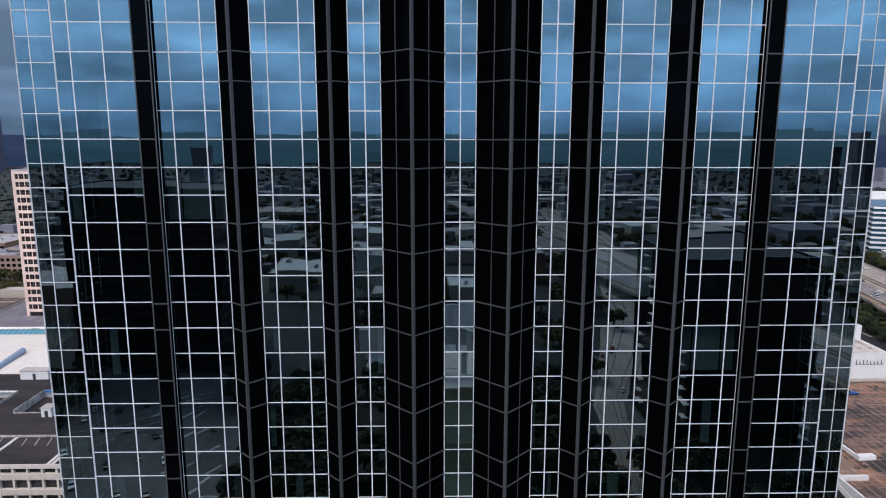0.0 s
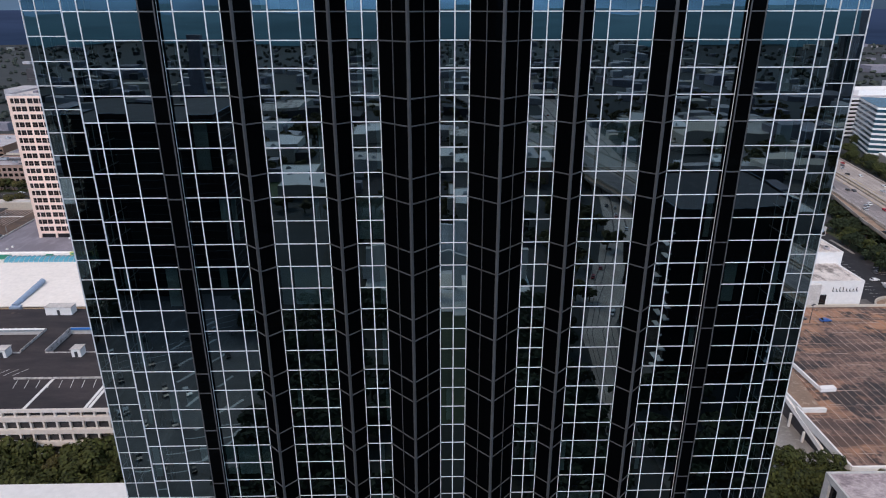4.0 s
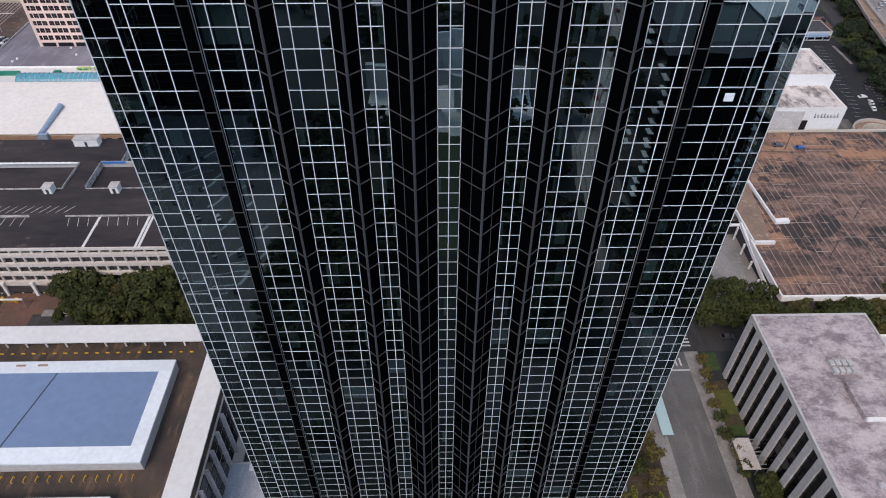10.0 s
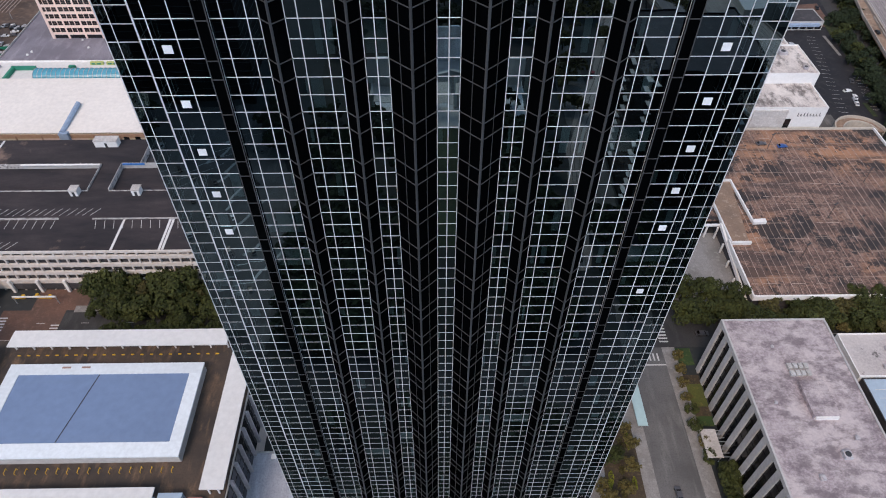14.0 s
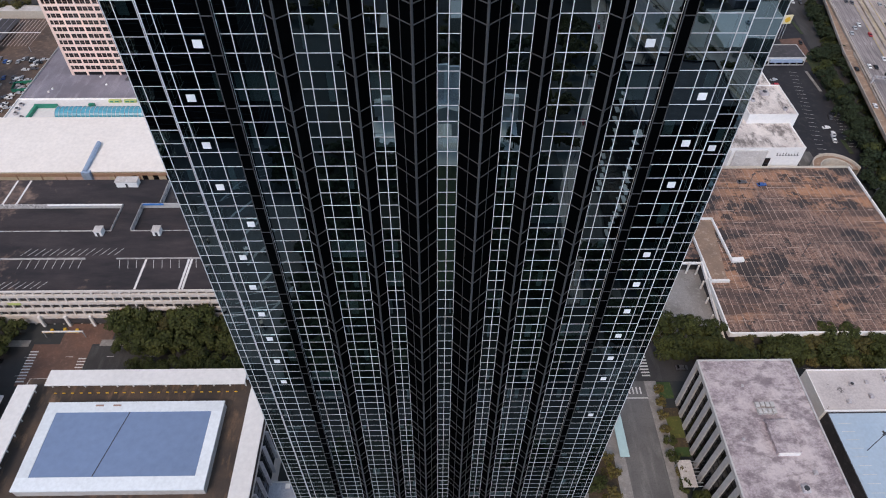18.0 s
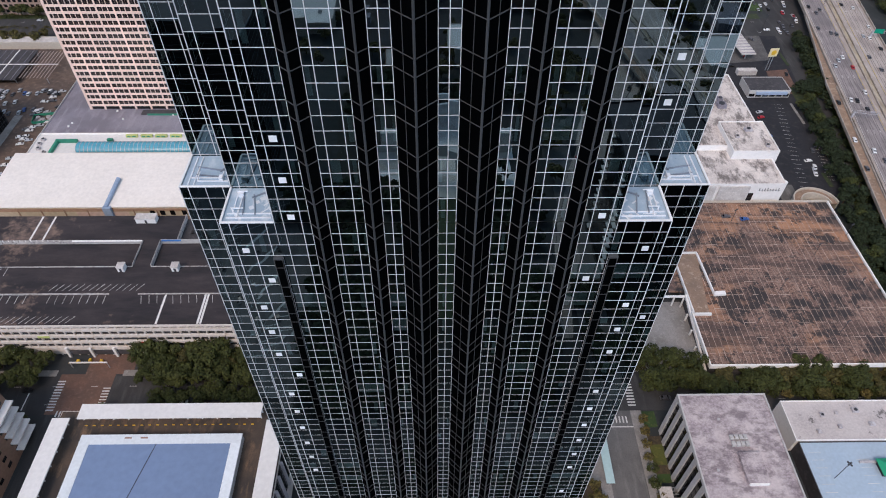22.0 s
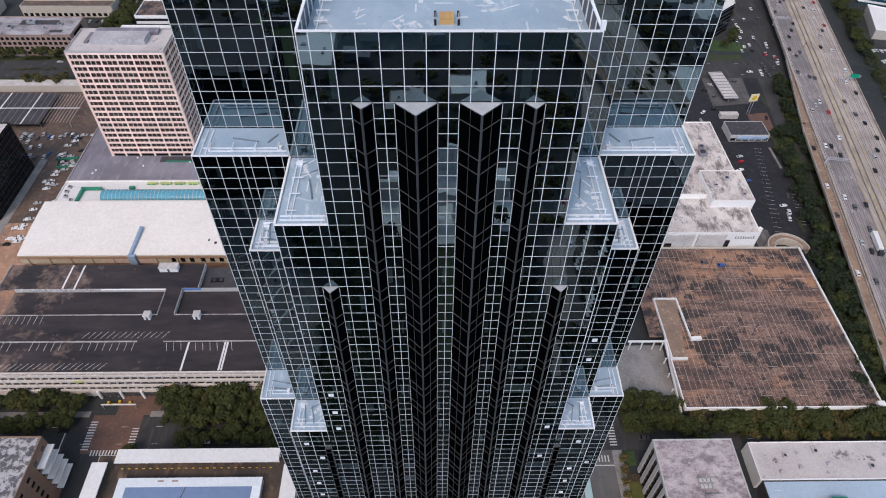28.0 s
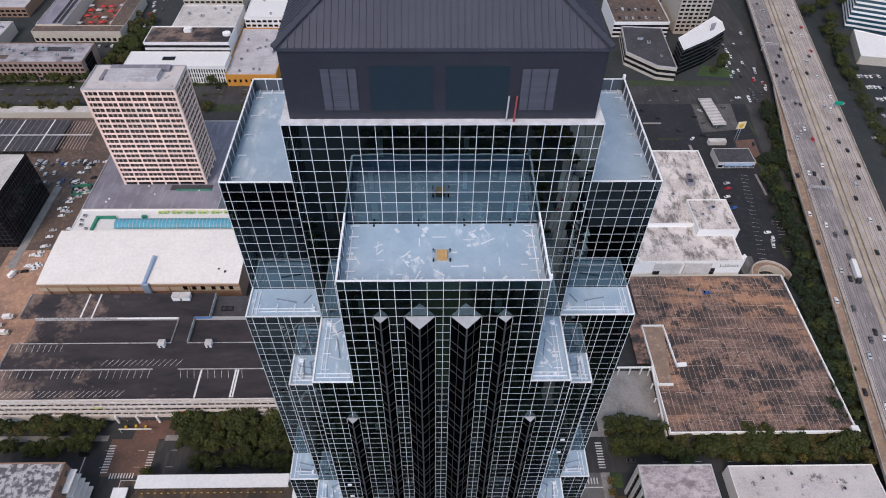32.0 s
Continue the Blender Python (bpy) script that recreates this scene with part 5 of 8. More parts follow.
s.box(18.0, 30.0, -33.55, -33.36, 12.0, 12.7)
part("sign_bar", s, DARK_STEEL, garage, "dark wall lettering as a bar")
s = Soup()
s.box(29.0, 30.4, -33.56, -33.37, 8.2, 9.8)
part("sign_plate", s, RED, garage, "small red sign")
s = Soup()
s.box(-13, -8, -33.55, -33.36, 13.2, 14.4)
part("sign_plate", s, LIME, garage, "yellow-green wall sign")
# low walls between the decks
for x0, x1, y, z0, z1, mm in ((gx0, 13.5, -16.0, GZ, GZ + 0.9, TRIM), (26, 70, -16.0, GZ, GZ + 0.6, TRIM), (-62, 18.3, 0.0, GZ - 2, GZ + 0.4, TRIM),
                              (26.7, 62, 0.0, GZ - 2, GZ + 0.3, TRIM), (-58, -14, 16.1, GZ - 2, GZ + 0.6, TRIM), (-14, 18.3, 16.1, GZ - 2, GZ + 0.1, GREY_PIER), (26.7, 58, 16.1, GZ - 2, GZ + 0.9, GREY_PIER)):
    s = Soup()
    s.box(x0, x1, y - 0.15, y + 0.15, z0, z1)
    part("deck_wall", s, mm, garage)
for x, y0, y1 in ((18.4, 0.3, 16), (26.6, 0.3, 16), (34.3, 16.6, 33), (62, -0.2, 30), (-66.1, 16.6, 32.8), (-63.1, -16.0, -0.3)):
    s = Soup()
    s.box(x - 0.12, x + 0.12, y0, y1, GZ - 2, GZ + 0.9)
    part("deck_wall", s, TRIM, garage)
rail_post = box_data("rail_post", 0.22, 0.22, 1.1, WHITE_WALL)
for i in range(28):
    child("rail_post", rail_post, garage, pose(-54 + i * 2.6 if i < 14 else -14 + (i - 14) * 2.2, 15.9, GZ - 0.1))
s = Soup()
s.box(-14, 18, 15.2, 16.0, GZ + 0.5, GZ + 0.75)
part("rail", s, WHITE_WALL, garage)
s = Soup()
s.box(27.2, 36, 15.4, 16.0, GZ + 0.3, GZ + 0.9)
part("blue_panel", s, BLUE_PAINT, garage, "blue panel beside the ramp")
stall = box_data("stall_line", 0.16, 4.6, 0.02, PAINT_W)
for i in range(38):
    child("stall_line", stall, garage, pose(-100 + i * 2.75, -29.5, GZ + 0.01, 0, 0, -38))
for i in range(34):
    if i not in (17, 18, 24, 25):
        child("stall_line", stall, garage, pose(-100 + i * 3.4, -18.6, GZ + 0.01))
for i in range(10):
    child("stall_line", stall, garage, pose(28 + i * 3.4, -18.8, GZ + 0.01, 0, 0, 15))
for i in range(14):
    child("stall_line", stall, garage, pose(-12 + i * 2.9, -12.0, GZ + 0.05, 0, 0, -35))
for i in range(9):
    child("stall_line", stall, garage, pose(-60 + i * 2.9, -2.9, GZ + 0.05, 0, 0, 0))
for x, y0, y1 in ((38, -32, -16.3), (55.2, -32, -16.3), (56.4, -32, -16.3), (-34.4, 16.6, 32.6), (-28.4, 16.6, 32.6)):
    s = Soup()
    s.box(x - 0.42, x + 0.42, y0, y1, GZ + 0.005, GZ + 0.12)
    part("expansion_strip", s, WHITE_ROOF, garage, "white strip across the deck")
for x, y, sx, sy, hh in ((14.5, -1.5, 3.0, 3.2, 2.8), (38.5, -1.5, 3.0, 3.2, 2.8), (16.5, 29.5, 9.5, 3.6, 3.0)):
    hut = thing("stair_hut", "small white stair hut on the garage roof", "stair hut", (-155 + x, 155 + y, GZ))
    s = Soup()
    s.box(-sx / 2, sx / 2, -sy / 2, sy / 2, 0, hh)
    part("wall", s, WHITE_WALL, hut)
    s = Soup()
    s.box(-sx / 2 - 0.2, sx / 2 + 0.2, -sy / 2 - 0.2, sy / 2 + 0.2, hh, hh + 0.2)
    part("roof", s, OLD_WHITE, hut)
    s = Soup()
    s.box(-0.5, 0.5, -sy / 2 - 0.05, -sy / 2, 0, 2.1)
    part("door", s, DARK_STEEL, hut)
s = Soup()
s.prism([(70.3, -16), (77.8, -16), (70.3, 2)], GZ - 0.6, GZ + 0.02)
part("corner_roof", s, OLD_WHITE, garage, "white triangular roof corner")
s = Soup()
for cx, cy in ((40, 24), (43.5, 24)):
    s.box(cx - 1.6, cx + 1.6, cy - 1.6, cy + 1.6, GZ - 4, GZ - 2.2)
part("cooling_unit", s, PALE_ROOF, garage, "white cooling unit with round fans")
for cx, cy in ((40, 24), (43.5, 24)):
    s = Soup()
    cylinder(s, cx, cy, GZ - 2.2, GZ - 2.0, 1.2, 14)
    part("fan", s, DARK_STEEL, garage)
# yellow barriers at the garage entrance
gate = thing("entrance_gate", "yellow and white car park gate with barrier arms", "gate", (-147, 117, 0.06))
for x, y in ((-8, 1), (-3, 1.5), (2, 1)):
    s = Soup()
    s.box(x - 0.5, x + 0.5, y - 0.6, y + 0.6, 0, 1.4)
    part("ticket_box", s, YELLOW, gate)
    s = Soup()
    s.box(x - 3.6, x + 0.2, y - 1.2, y - 1.05, 1.0, 1.2)
    part("barrier_arm", s, YELLOW, gate)
s = Soup()
s.box(-9.5, 6.5, -1.9, -1.5, 3.6, 4.2)
part("gantry", s, WHITE_WALL, gate)
for x in (-9.3, 6.3):
    child("gantry_post", box_data("gantry_post", 0.3, 0.3, 3.6, STEEL), gate, pose(x, -1.7, 0))

# garage with white arcade roofs round a blue-covered centre
annex = thing("arcade_garage", "garage with white roof strips round a brown deck and blue-covered core", "garage", (-95, 52, 0))
s = Soup()
s.box(-41, 40.5, -33, 27.6, 0, 26.6)
part("wall", s, GARAGE_WALL, annex)
s = Soup()
s.box(-40.6, 40.2, -32.6, 27.2, 26.6, 27.0)
part("deck", s, stained("annex_deck", (0.090, 0.062, 0.045), (0.042, 0.034, 0.030), (0.20, 0.125, 0.075), 0.07, (1, 0.3, 1)), annex)
for x0, x1, y0, y1 in ((-32.2, 32.3, 22.2, 28.0), (34.7, 40.8, -21.5, 21.2), (-40.8, -34.6, -30, 22.6), (-32, 23.6, -29, -20.7)):
    s = Soup()
    s.box(x0, x1, y0, y1, 30.6, 31.0)
    part("arcade_roof", s, WHITE_ROOF, annex, "long white metal roof strip")
    nx = max(1, int(max(x1 - x0, y1 - y0) / 5))
    for i in range(nx + 1):
        f = i / nx
        for e in (0.3, 0.7):
            px, py = (x0 + 0.6 + (x1 - x0 - 1.2) * f, y0 + (y1 - y0) * e) if x1 - x0 > y1 - y0 else (x0 + (x1 - x0) * e, y0 + 0.6 + (y1 - y0 - 1.2) * f)
            child("column", box_data("arcade_column", 0.35, 0.35, 3.6, WHITE_WALL), annex, pose(px, py, 27.0))
s = Soup()
s.box(-28, 27.0, -12.3, 16.0, 27.0, 30.2)
part("core_wall", s, GREY_PIER, annex)
for x0, x1, y0, y1 in ((-28.2, 27.2, 12.6, 16.2), (-28.2, 27.2, -12.5, -8.4), (-28.2, -24.6, -8.4, 12.6), (23.8, 27.2, -8.4, 12.6)):
    s = Soup()
    s.box(x0, x1, y0, y1, 30.2, 30.75)
    part("core_border", s, COVER_RIM, annex, "pale border of the blue cover")
s = Soup()
s.box(-24.6, 23.8, -8.4, 12.6, 30.2, 30.62)
part("blue_cover", s, BLUE_ROOF, annex, "matt slate-blue roof cover")
s = Soup()
s.hexa([(-6.4, -8.4, 30.62), (-6.1, -8.4, 30.62), (-1.5, 12.6, 30.62), (-1.8, 12.6, 30.62)], [(-6.4, -8.4, 30.66), (-6.1, -8.4, 30.66), (-1.5, 12.6, 30.66), (-1.8, 12.6, 30.66)])
part("cover_seam", s, DARK_STEEL, annex)
for x in (-13, -7.5):
    s = Soup()
    s.box(x, x + 2.4, 14.6, 15.1, 30.75, 30.95)
    part("roof_tag", s, BROWN_STONE, annex)
hoop = Soup()
for y0, y1, z0, z1 in ((-0.75, -0.65, 0, 0.9), (0.65, 0.75, 0, 0.9), (-0.65, 0.65, 0.8, 0.9)):
    hoop.box(-0.06, 0.06, y0, y1, z0, z1)
bollard = hoop.data("bollard", YELLOW)
for i in range(20):
    child("bollard", bollard, annex, pose(-26 + i * 2.7, -14.6, 27.0))
for i in range(22):
    child("bollard", box_data("stop", 0.9, 0.25, 0.3, YELLOW), annex, pose(-30 + i * 2.8, 21.6, 27.0))
# east side of it: deep window frames
for f in range(4):
    for i in range(9):
        fr = Soup()
        fr.box(-0.15, 0.3, -1.9, 1.9, 0, 3.6, 0)
        if ("annexwin",) not in BOXES:
            BOXES[("annexwin",)] = fr.data("window", DARK_GLASS)
        child("window", BOXES[("annexwin",)], annex, pose(40.4, -20 + i * 5.0, 9.5 + f * 4.3))
for i in range(10):
    s = Soup()
    s.box(40.5, 41.5, -22.8 + i * 5.0, -22.2 + i * 5.0, 8.5, 26.4)
    part("fin", s, PALE_ROOF, annex)
low = block("tower_podium", "grey-roofed podium joining the garage to the tower", "podium", -60, -24.2, -20, 50.3, 10, GREY_PIER, stained("podium_membrane", (0.40, 0.42, 0.48), (0.30, 0.31, 0.36), (0.52, 0.54, 0.60), 0.06, (1, 0.2, 1)), 0.7)
vents(podium, 14.1, [(-30 + (i * 17) % 62, -40 + (i * 23) % 50, 0.9, 0.9, 0.6) for i in range(12)], WHITE_WALL)
vents(low, 10.1, [(-14, -5, 3, 2, 1.6), (-13.5, -9, 2.4, 2.4, 1.6), (-2, -10, 4, 3, 1.5), (6, -14, 2, 2, 1.2)])
for i in range(3):
    s = Soup()
    s.box(-14 + i * 7, -12.6 + i * 7, 33.0, 34.4, 10.08, 10.7)
    part("roof_box", s, WHITE_WALL, low)
ac = thing("cooling_tower", "pair of roof-top chillers in blue and red casings", "air conditioner", (-68, 28, 27.0))
s = Soup()
s.box(-7, -3.5, -1.5, 1.5, 0, 2.4)
part("case", s, LIGHT_DECK, ac)
s = Soup()
s.box(-2.5, 3.5, -1.7, 2.2, 0, 3.0)
part("case", s, LIGHT_DECK, ac)
s = Soup()
s.box(4.6, 8.2, -2.2, 1.6, 0, 1.6)
part("case", s, plain("red_casing", (0.40, 0.18, 0.15), rough=0.6), ac)
for x, y in ((5.5, -1.2), (7.3, -1.2), (5.5, 0.6), (7.3, 0.6)):
    s = Soup()
    cylinder(s, x, y, 1.6, 1.75, 0.7, 12)
    part("fan", s, DARK_STEEL, ac)

# brick building on the corner
corner = block("corner_building", "brown brick building with blotchy grey and black roof", "office building", -215, -161.5, 40, 87, 28, BRICK, grimy("blotchy_roof", (0.12, 0.112, 0.12), (0.062, 0.058, 0.066), (0.50, 0.48, 0.48), 0.40, 0.485), 0.9)
facade(corner, "n", 26.75, 23.5, 2, 27, 6, 9, BRICK, 1, (0.7, 0.5))
facade(corner, "e", 26.75, 23.5, 2, 27, 6, 7, BRICK, 1, (0.35, 0.4))
s = Soup()
for i in range(5):
    s.box(26.8, 29.6, 12.5 - 0.15, 23.0, 4 + i * 4.6, 4.6 + i * 4.6)
part("fire_escape", s, WHITE_WALL, corner, "white outside gallery")
# black glass block and the roofed parking behind it
black = block("black_glass_block", "black glass office block with a white roof", "office building", -325, -262, 243, 292, 35, BLACK_GLASS, OLD_WHITE, 0.8)
bar = box_data("mullion", 0.25, 0.2, 34.5, DARK_STEEL)
for i in range(20):
    child("mullion", bar, black, pose(31.5, -23 + i * 2.45, 0))
for i in range(22):
    child("mullion", bar, black, pose(-31 + i * 2.9, -24.5, 0))
for f in range(10):
    s = Soup()
    s.box(-31.6, 31.62, -24.65, 24.6, f * 3.5 + 3.2, f * 3.5 + 3.4)
    part("band", s, DARK_STEEL, black)
path_ = Soup()
path_.box(-262, -257, 225, 300, 0, 0.16)
tagged(new("pavement_4", path_.data("pavement_4", PAVE)), "pale concrete footway beside black glass", "pavement", kind="structure")
RIB_PINK = plain("pink_purlin", (0.48, 0.38, 0.34), rough=0.7)
shade = thing("car_park_canopy", "dark ribbed car park canopy with white frames", "canopy", (-304, 353, 0))
for i in range(1):
    s = Soup()
    s.box(-36, 29, -19, 19, 3.8, 4.1)
    part("canopy_roof", s, DARK_ROOF, shade)
for i in range(23):
    child("rib", box_data("rib", 0.32, 38 if i < 14 else 34, 0.18, GREY_ROOF if i < 14 else RIB_PINK), shade, pose(-35 + i * 4.7 if i < 14 else 31 + (i - 14) * 2.3, 0, 4.1))
for x in (-24, -6, 16):
    child("rib", box_data("cross_rib", 0.7, 38, 0.2, WHITE_WALL), shade, pose(x, 0, 4.12))
s = Soup()
s.box(-36, 50, -0.4, 0.4, 4.1, 4.32)
part("rib", s, WHITE_WALL, shade)
for x in (-34, -10, 10, 28, 49):
    for y in (-17, 17):
        child("post", box_data("canopy_post", 0.3, 0.3, 3.8, STEEL), shade, pose(x, y, 0.03))
long_wall = block("long_low_block", "long low cream building beside the avenue", "building", -340, -232, 380, 388, 5, STUCCO, OLD_WHITE, 0.4)

# ---- far west blocks ----
brown = block("brown_office", "brown precast office with small square windows", "office building", -372, -284, 430, 460, 18, BROWN_STONE, grimy("patched_roof", (0.40, 0.38, 0.40), (0.24, 0.21, 0.22), (0.09, 0.07, 0.07), 0.12, 0.50, (0.5, 1, 1), 0.8, 0.12), 0.8)
facade(brown, "s", 44, 15, 1.5, 17.5, 4, 22, BROWN_STONE, 1, (0.62, 0.56))
s = Soup()
s.box(44.0, 44.25, -9.5, 6.0, 1.0, 17.0)
part("glazed_bay", s, BLACK_GLASS, brown, "tall dark glass bay in the blank end wall")
for i in range(5):
    s = Soup()
    s.box(44.25, 44.33, -9.5, 6.0, 3.4 + i * 3.0, 3.6 + i * 3.0)
    part("glazing_bar", s, DARK_STEEL, brown)
for x, y, w, d in ((12, 6, 30, 7), (-26, -6, 14, 6), (30, -8, 10, 4)):
    s = Soup()
    s.box(x - w / 2, x + w / 2, y - d / 2, y + d / 2, 18.05, 18.25)
    part("roof_patch", s, LOT_BROWN if w == 14 else DARK_ROOF, brown, "darker patch of roofing felt")
vents(brown, 18.1, [(-20, 2, 5, 3, 2), (-8, -3, 4, 4, 1.5), (6, 5, 7, 3, 2), (-30, 4, 3, 3, 1.5), (20, -4, 3, 2, 1.2), (30, 2, 4, 3, 1.5)])
white_a = block("white_office", "white flat-roofed office with louvred front", "office building", -251, -169, 428, 450, 16, WHITE_WALL, WHITE_ROOF, 0.5)
facade(white_a, "s", 41, 11, 1, 14, 3, 40, WHITE_WALL, 1, (0.5, 0.75))
s = Soup()
s.box(-12, -2, -2, 3, 16.1, 16.6)
part("skylight", s, DARK_GLASS, white_a)
white_b = block("white_parking", "white garage with a brown roof deck", "garage", -242, -171, 457, 484, 20, WHITE_WALL, GARAGE_TOP, 1.1)
# dark strips laid on the wall paint the shade of open storeys
for i in range(4):
    s = Soup()
    s.box(-35.6, 35.6, -13.7, -13.5, 2.5 + i * 4.6, 4.6 + i * 4.6)
    part("opening", s, DARK_GLASS, white_b)
s = Soup()
s.box(-6, 0, 4, 9, 20.1, 23)
part("stair_hut", s, WHITE_WALL, white_b)
s = Soup()
cylinder(s, 31, 1, 20.1, 22.0, 3.4, 18)
part("drum", s, WHITE_WALL, white_b)
orange = block("orange_shop", "orange-walled shop with cluttered grey roof", "shop", -169, -128, 424, 500, 10, ORANGE, PALE_ROOF, 0.9)
facade(orange, "s", 20.5, 38, 2, 8, 1, 9, ORANGE, 1, (0.4, 0.45))
vents(orange, 10.1, [(trees_rng.uniform(-15, 15), trees_rng.uniform(-33, 30), 2, 2, 1.2) for i in range(12)])
court_b = block("shopping_court", "long cream-fronted wing of a shopping court with brown roof", "shopping court", -355, -277, 494.5, 505, 10, STUCCO, LOT_BROWN, 0.5)
facade(court_b, "s", 39, 5.25, 0.5, 4.5, 1, 16, STUCCO, 1, (0.6, 0.7))
court_c = block("shopping_court", "grey-roofed wing of a shopping court with long dark skylights", "shopping court", -355, -331, 505.2, 590, 11, STUCCO, GREY_ROOF, 0.5)
for x in (3.0, 7.4):
    s = Soup()
    s.hexa([(x - 1.5, -40, 11.1), (x + 1.5, -40, 11.1), (x + 1.5, 40, 11.1), (x - 1.5, 40, 11.1)], [(x - 0.1, -39.4, 12.5), (x + 0.1, -39.4, 12.5), (x + 0.1, 39.4, 12.5), (x - 0.1, 39.4, 12.5)])
    part("skylight", s, DARK_ROOF, court_c, "long dark ridged skylight")
court_d = block("shopping_court", "narrow brown-roofed wing of a shopping court", "shopping court", -291, -277, 505.2, 566, 9, STUCCO, LOT_BROWN, 0.5)
sheet("court_paving", rect(-331, -291, 505, 590), 0.05, BRICK_PAVE, "brick-paved yard of a shopping court", "paving")
for i in range(16):
    x, y = -326 + (i % 4) * 9.6 + trees_rng.uniform(-1.5, 1.5), 526 + (i // 4) * 11 + trees_rng.uniform(-2, 2)
    ob = thing("market_stall", "small stall with a red canopy in a paved yard" if i % 3 else "small stall with a pale canopy in a paved yard", "stall", (x, y, 0.06), trees_rng.uniform(-12, 12), "stalls in the yard")
    q = Soup()
    q.hexa([(-2.6, -2, 2.6), (2.6, -2, 2.6), (2.6, 2, 2.6), (-2.6, 2, 2.6)], [(-0.3, -0.2, 3.8), (0.3, -0.2, 3.8), (0.3, 0.2, 3.8), (-0.3, 0.2, 3.8)])
    part("canopy", q, RED if i % 3 else PALE_ROOF, ob)
    q = Soup()
    q.box(-2, 2, -1.4, 1.4, 0, 1.0)
    part("counter", q, BRICK, ob)
    for px_, py_ in ((-2.3, -1.7), (2.3, -1.7), (2.3, 1.7), (-2.3, 1.7)):
        child("post", box_data("stall_post", 0.12, 0.12, 2.65, STEEL), ob, pose(px_, py_, 0))
for n_, x0, x1, y0, y1, z, mw, mr in (("flat_block", -420, -378, 470, 512, 10, STUCCO, PALE_ROOF), ("flat_block", -232, -176, 500, 540, 12, WHITE_WALL, OLD_WHITE), ("flat_block", -170, -120, 512, 560, 14, WHITE_WALL, WHITE_ROOF),
                                      ("flat_block", -236, -180, 552, 590, 12, STUCCO, LOT_BROWN), ("flat_block", -440, -380, 540, 600, 9, BRICK, PALE_ROOF), ("flat_block", -110, -40, 440, 500, 12, STUCCO, OLD_WHITE),
                                      ("flat_block", -30, 60, 450, 510, 10, WHITE_WALL, PALE_ROOF), ("flat_block", 70, 140, 440, 500, 12, STUCCO, DIRTY_WHITE), ("flat_block", -100, -20, 250, 330, 12, STUCCO, PALE_ROOF), ("flat_block", 0, 90, 250, 360, 14, STUCCO, OLD_WHITE)):
    bb = block(n_, "low flat-roofed commercial building with roof units", "building", x0, x1, y0, y1, z, mw, mr, 0.7)
    facade(bb, "s", (x1 - x0) / 2, (y1 - y0) / 2, 0.5, z - 1, max(1, int(z / 4)), int((x1 - x0) / 5), mw, 1, (0.7, 0.5))
    vents(bb, z + 0.1, [(trees_rng.uniform(-0.4, 0.4) * (x1 - x0), trees_rng.uniform(-0.4, 0.4) * (y1 - y0), trees_rng.uniform(1.5, 4), trees_rng.uniform(1.5, 3), 1.4) for i in range(6)])

# ---- east of the tower ----
# striped office with pinkish roof
strip = thing("striped_office", "grey office block with slanting light shafts of piers and pinkish roof", "office building", (105, 46.5, 0))
a, b, h = 16.2, 37.2, 27.5
s = Soup()
s.box(-a + 0.5, a - 0.5, -b + 0.5, b - 0.5, 0, h - 0.2)
part("core", s, BLACK_GLASS, strip)
s = Soup()
s.box(-a + 0.2, a - 0.2, -b + 0.2, b - 0.2, h - 0.2, h + 0.02)
part("roof", s, PINK_ROOF, strip, "stained pinkish-grey membrane")
for px0, px1, py0, py1 in ((-a - 0.1, a + 0.1, -b - 0.1, -b + 0.45), (-a - 0.1, a + 0.1, b - 0.45, b + 0.1), (-a - 0.1, -a + 0.45, -b + 0.45, b - 0.45), (a - 0.45, a + 0.1, -b + 0.45, b - 0.45)):
    s = Soup()
    s.box(px0, px1, py0, py1, h - 1.2, h + 0.35)
    part("coping", s, GREY_PIER, strip)
pier = box_data("pier", 1.0, 1.9, h - 1.2, GREY_PIER)
for i in range(16):
    for sx in (-1, 1):
        child("pier", pier, strip, pose(sx * (a - 0.35), b - 1.0 - i * (2 * b - 2) / 15, 0))
pier = box_data("end_pier", 1.9, 1.0, h - 1.2, GREY_PIER)
for i in range(8):
    for sy in (-1, 1):
        child("pier", pier, strip, pose(-a + 1.0 + i * (2 * a - 2) / 7, sy * (b - 0.35), 0))
for f in range(6):
    s = Soup()
    s.box(-a + 0.35, a - 0.35, -b + 0.35, b - 0.35, 4.2 + f * 4.4, 4.5 + f * 4.4)
    part("floor_edge", s, BLACK_GLASS, strip)
s = Soup()
s.box(-1.5, 6, 3, 14, h, h + 1.4)
part("hatch_house", s, PINK_ROOF, strip, "low roof house with a white lower lip")
s = Soup()
s.box(-1.0, 5.4, 2.5, 3.0, h, h + 1.2)
part("lip", s, WHITE_WALL, strip)
for i in range(4):
    for j in range(2):
        s = Soup()
        s.box(-2.4 + i * 1.6, -1.1 + i * 1.6, 16.5 + j * 2.4, 18.2 + j * 2.4, h, h + 1.0)
        cylinder(s, -1.75 + i * 1.6, 17.35 + j * 2.4, h + 1.0, h + 1.15, 0.55, 10)
        part("condenser", s, GREY_PIER, strip)
vents(strip, h, [(3, -8, 2.2, 2.2, 1.2), (-6, -14, 1.4, 1.4, 0.8), (8, -3, 1.2, 1.2, 0.8), (-10, 8, 0.8, 0.8, 0.6), (-4, 27, 0.8, 0.8, 0.5)], PALE_ROOF)
s = Soup()
s.box(-5.5, 7.5, -26, -20, h + 0.02, h + 0.06)
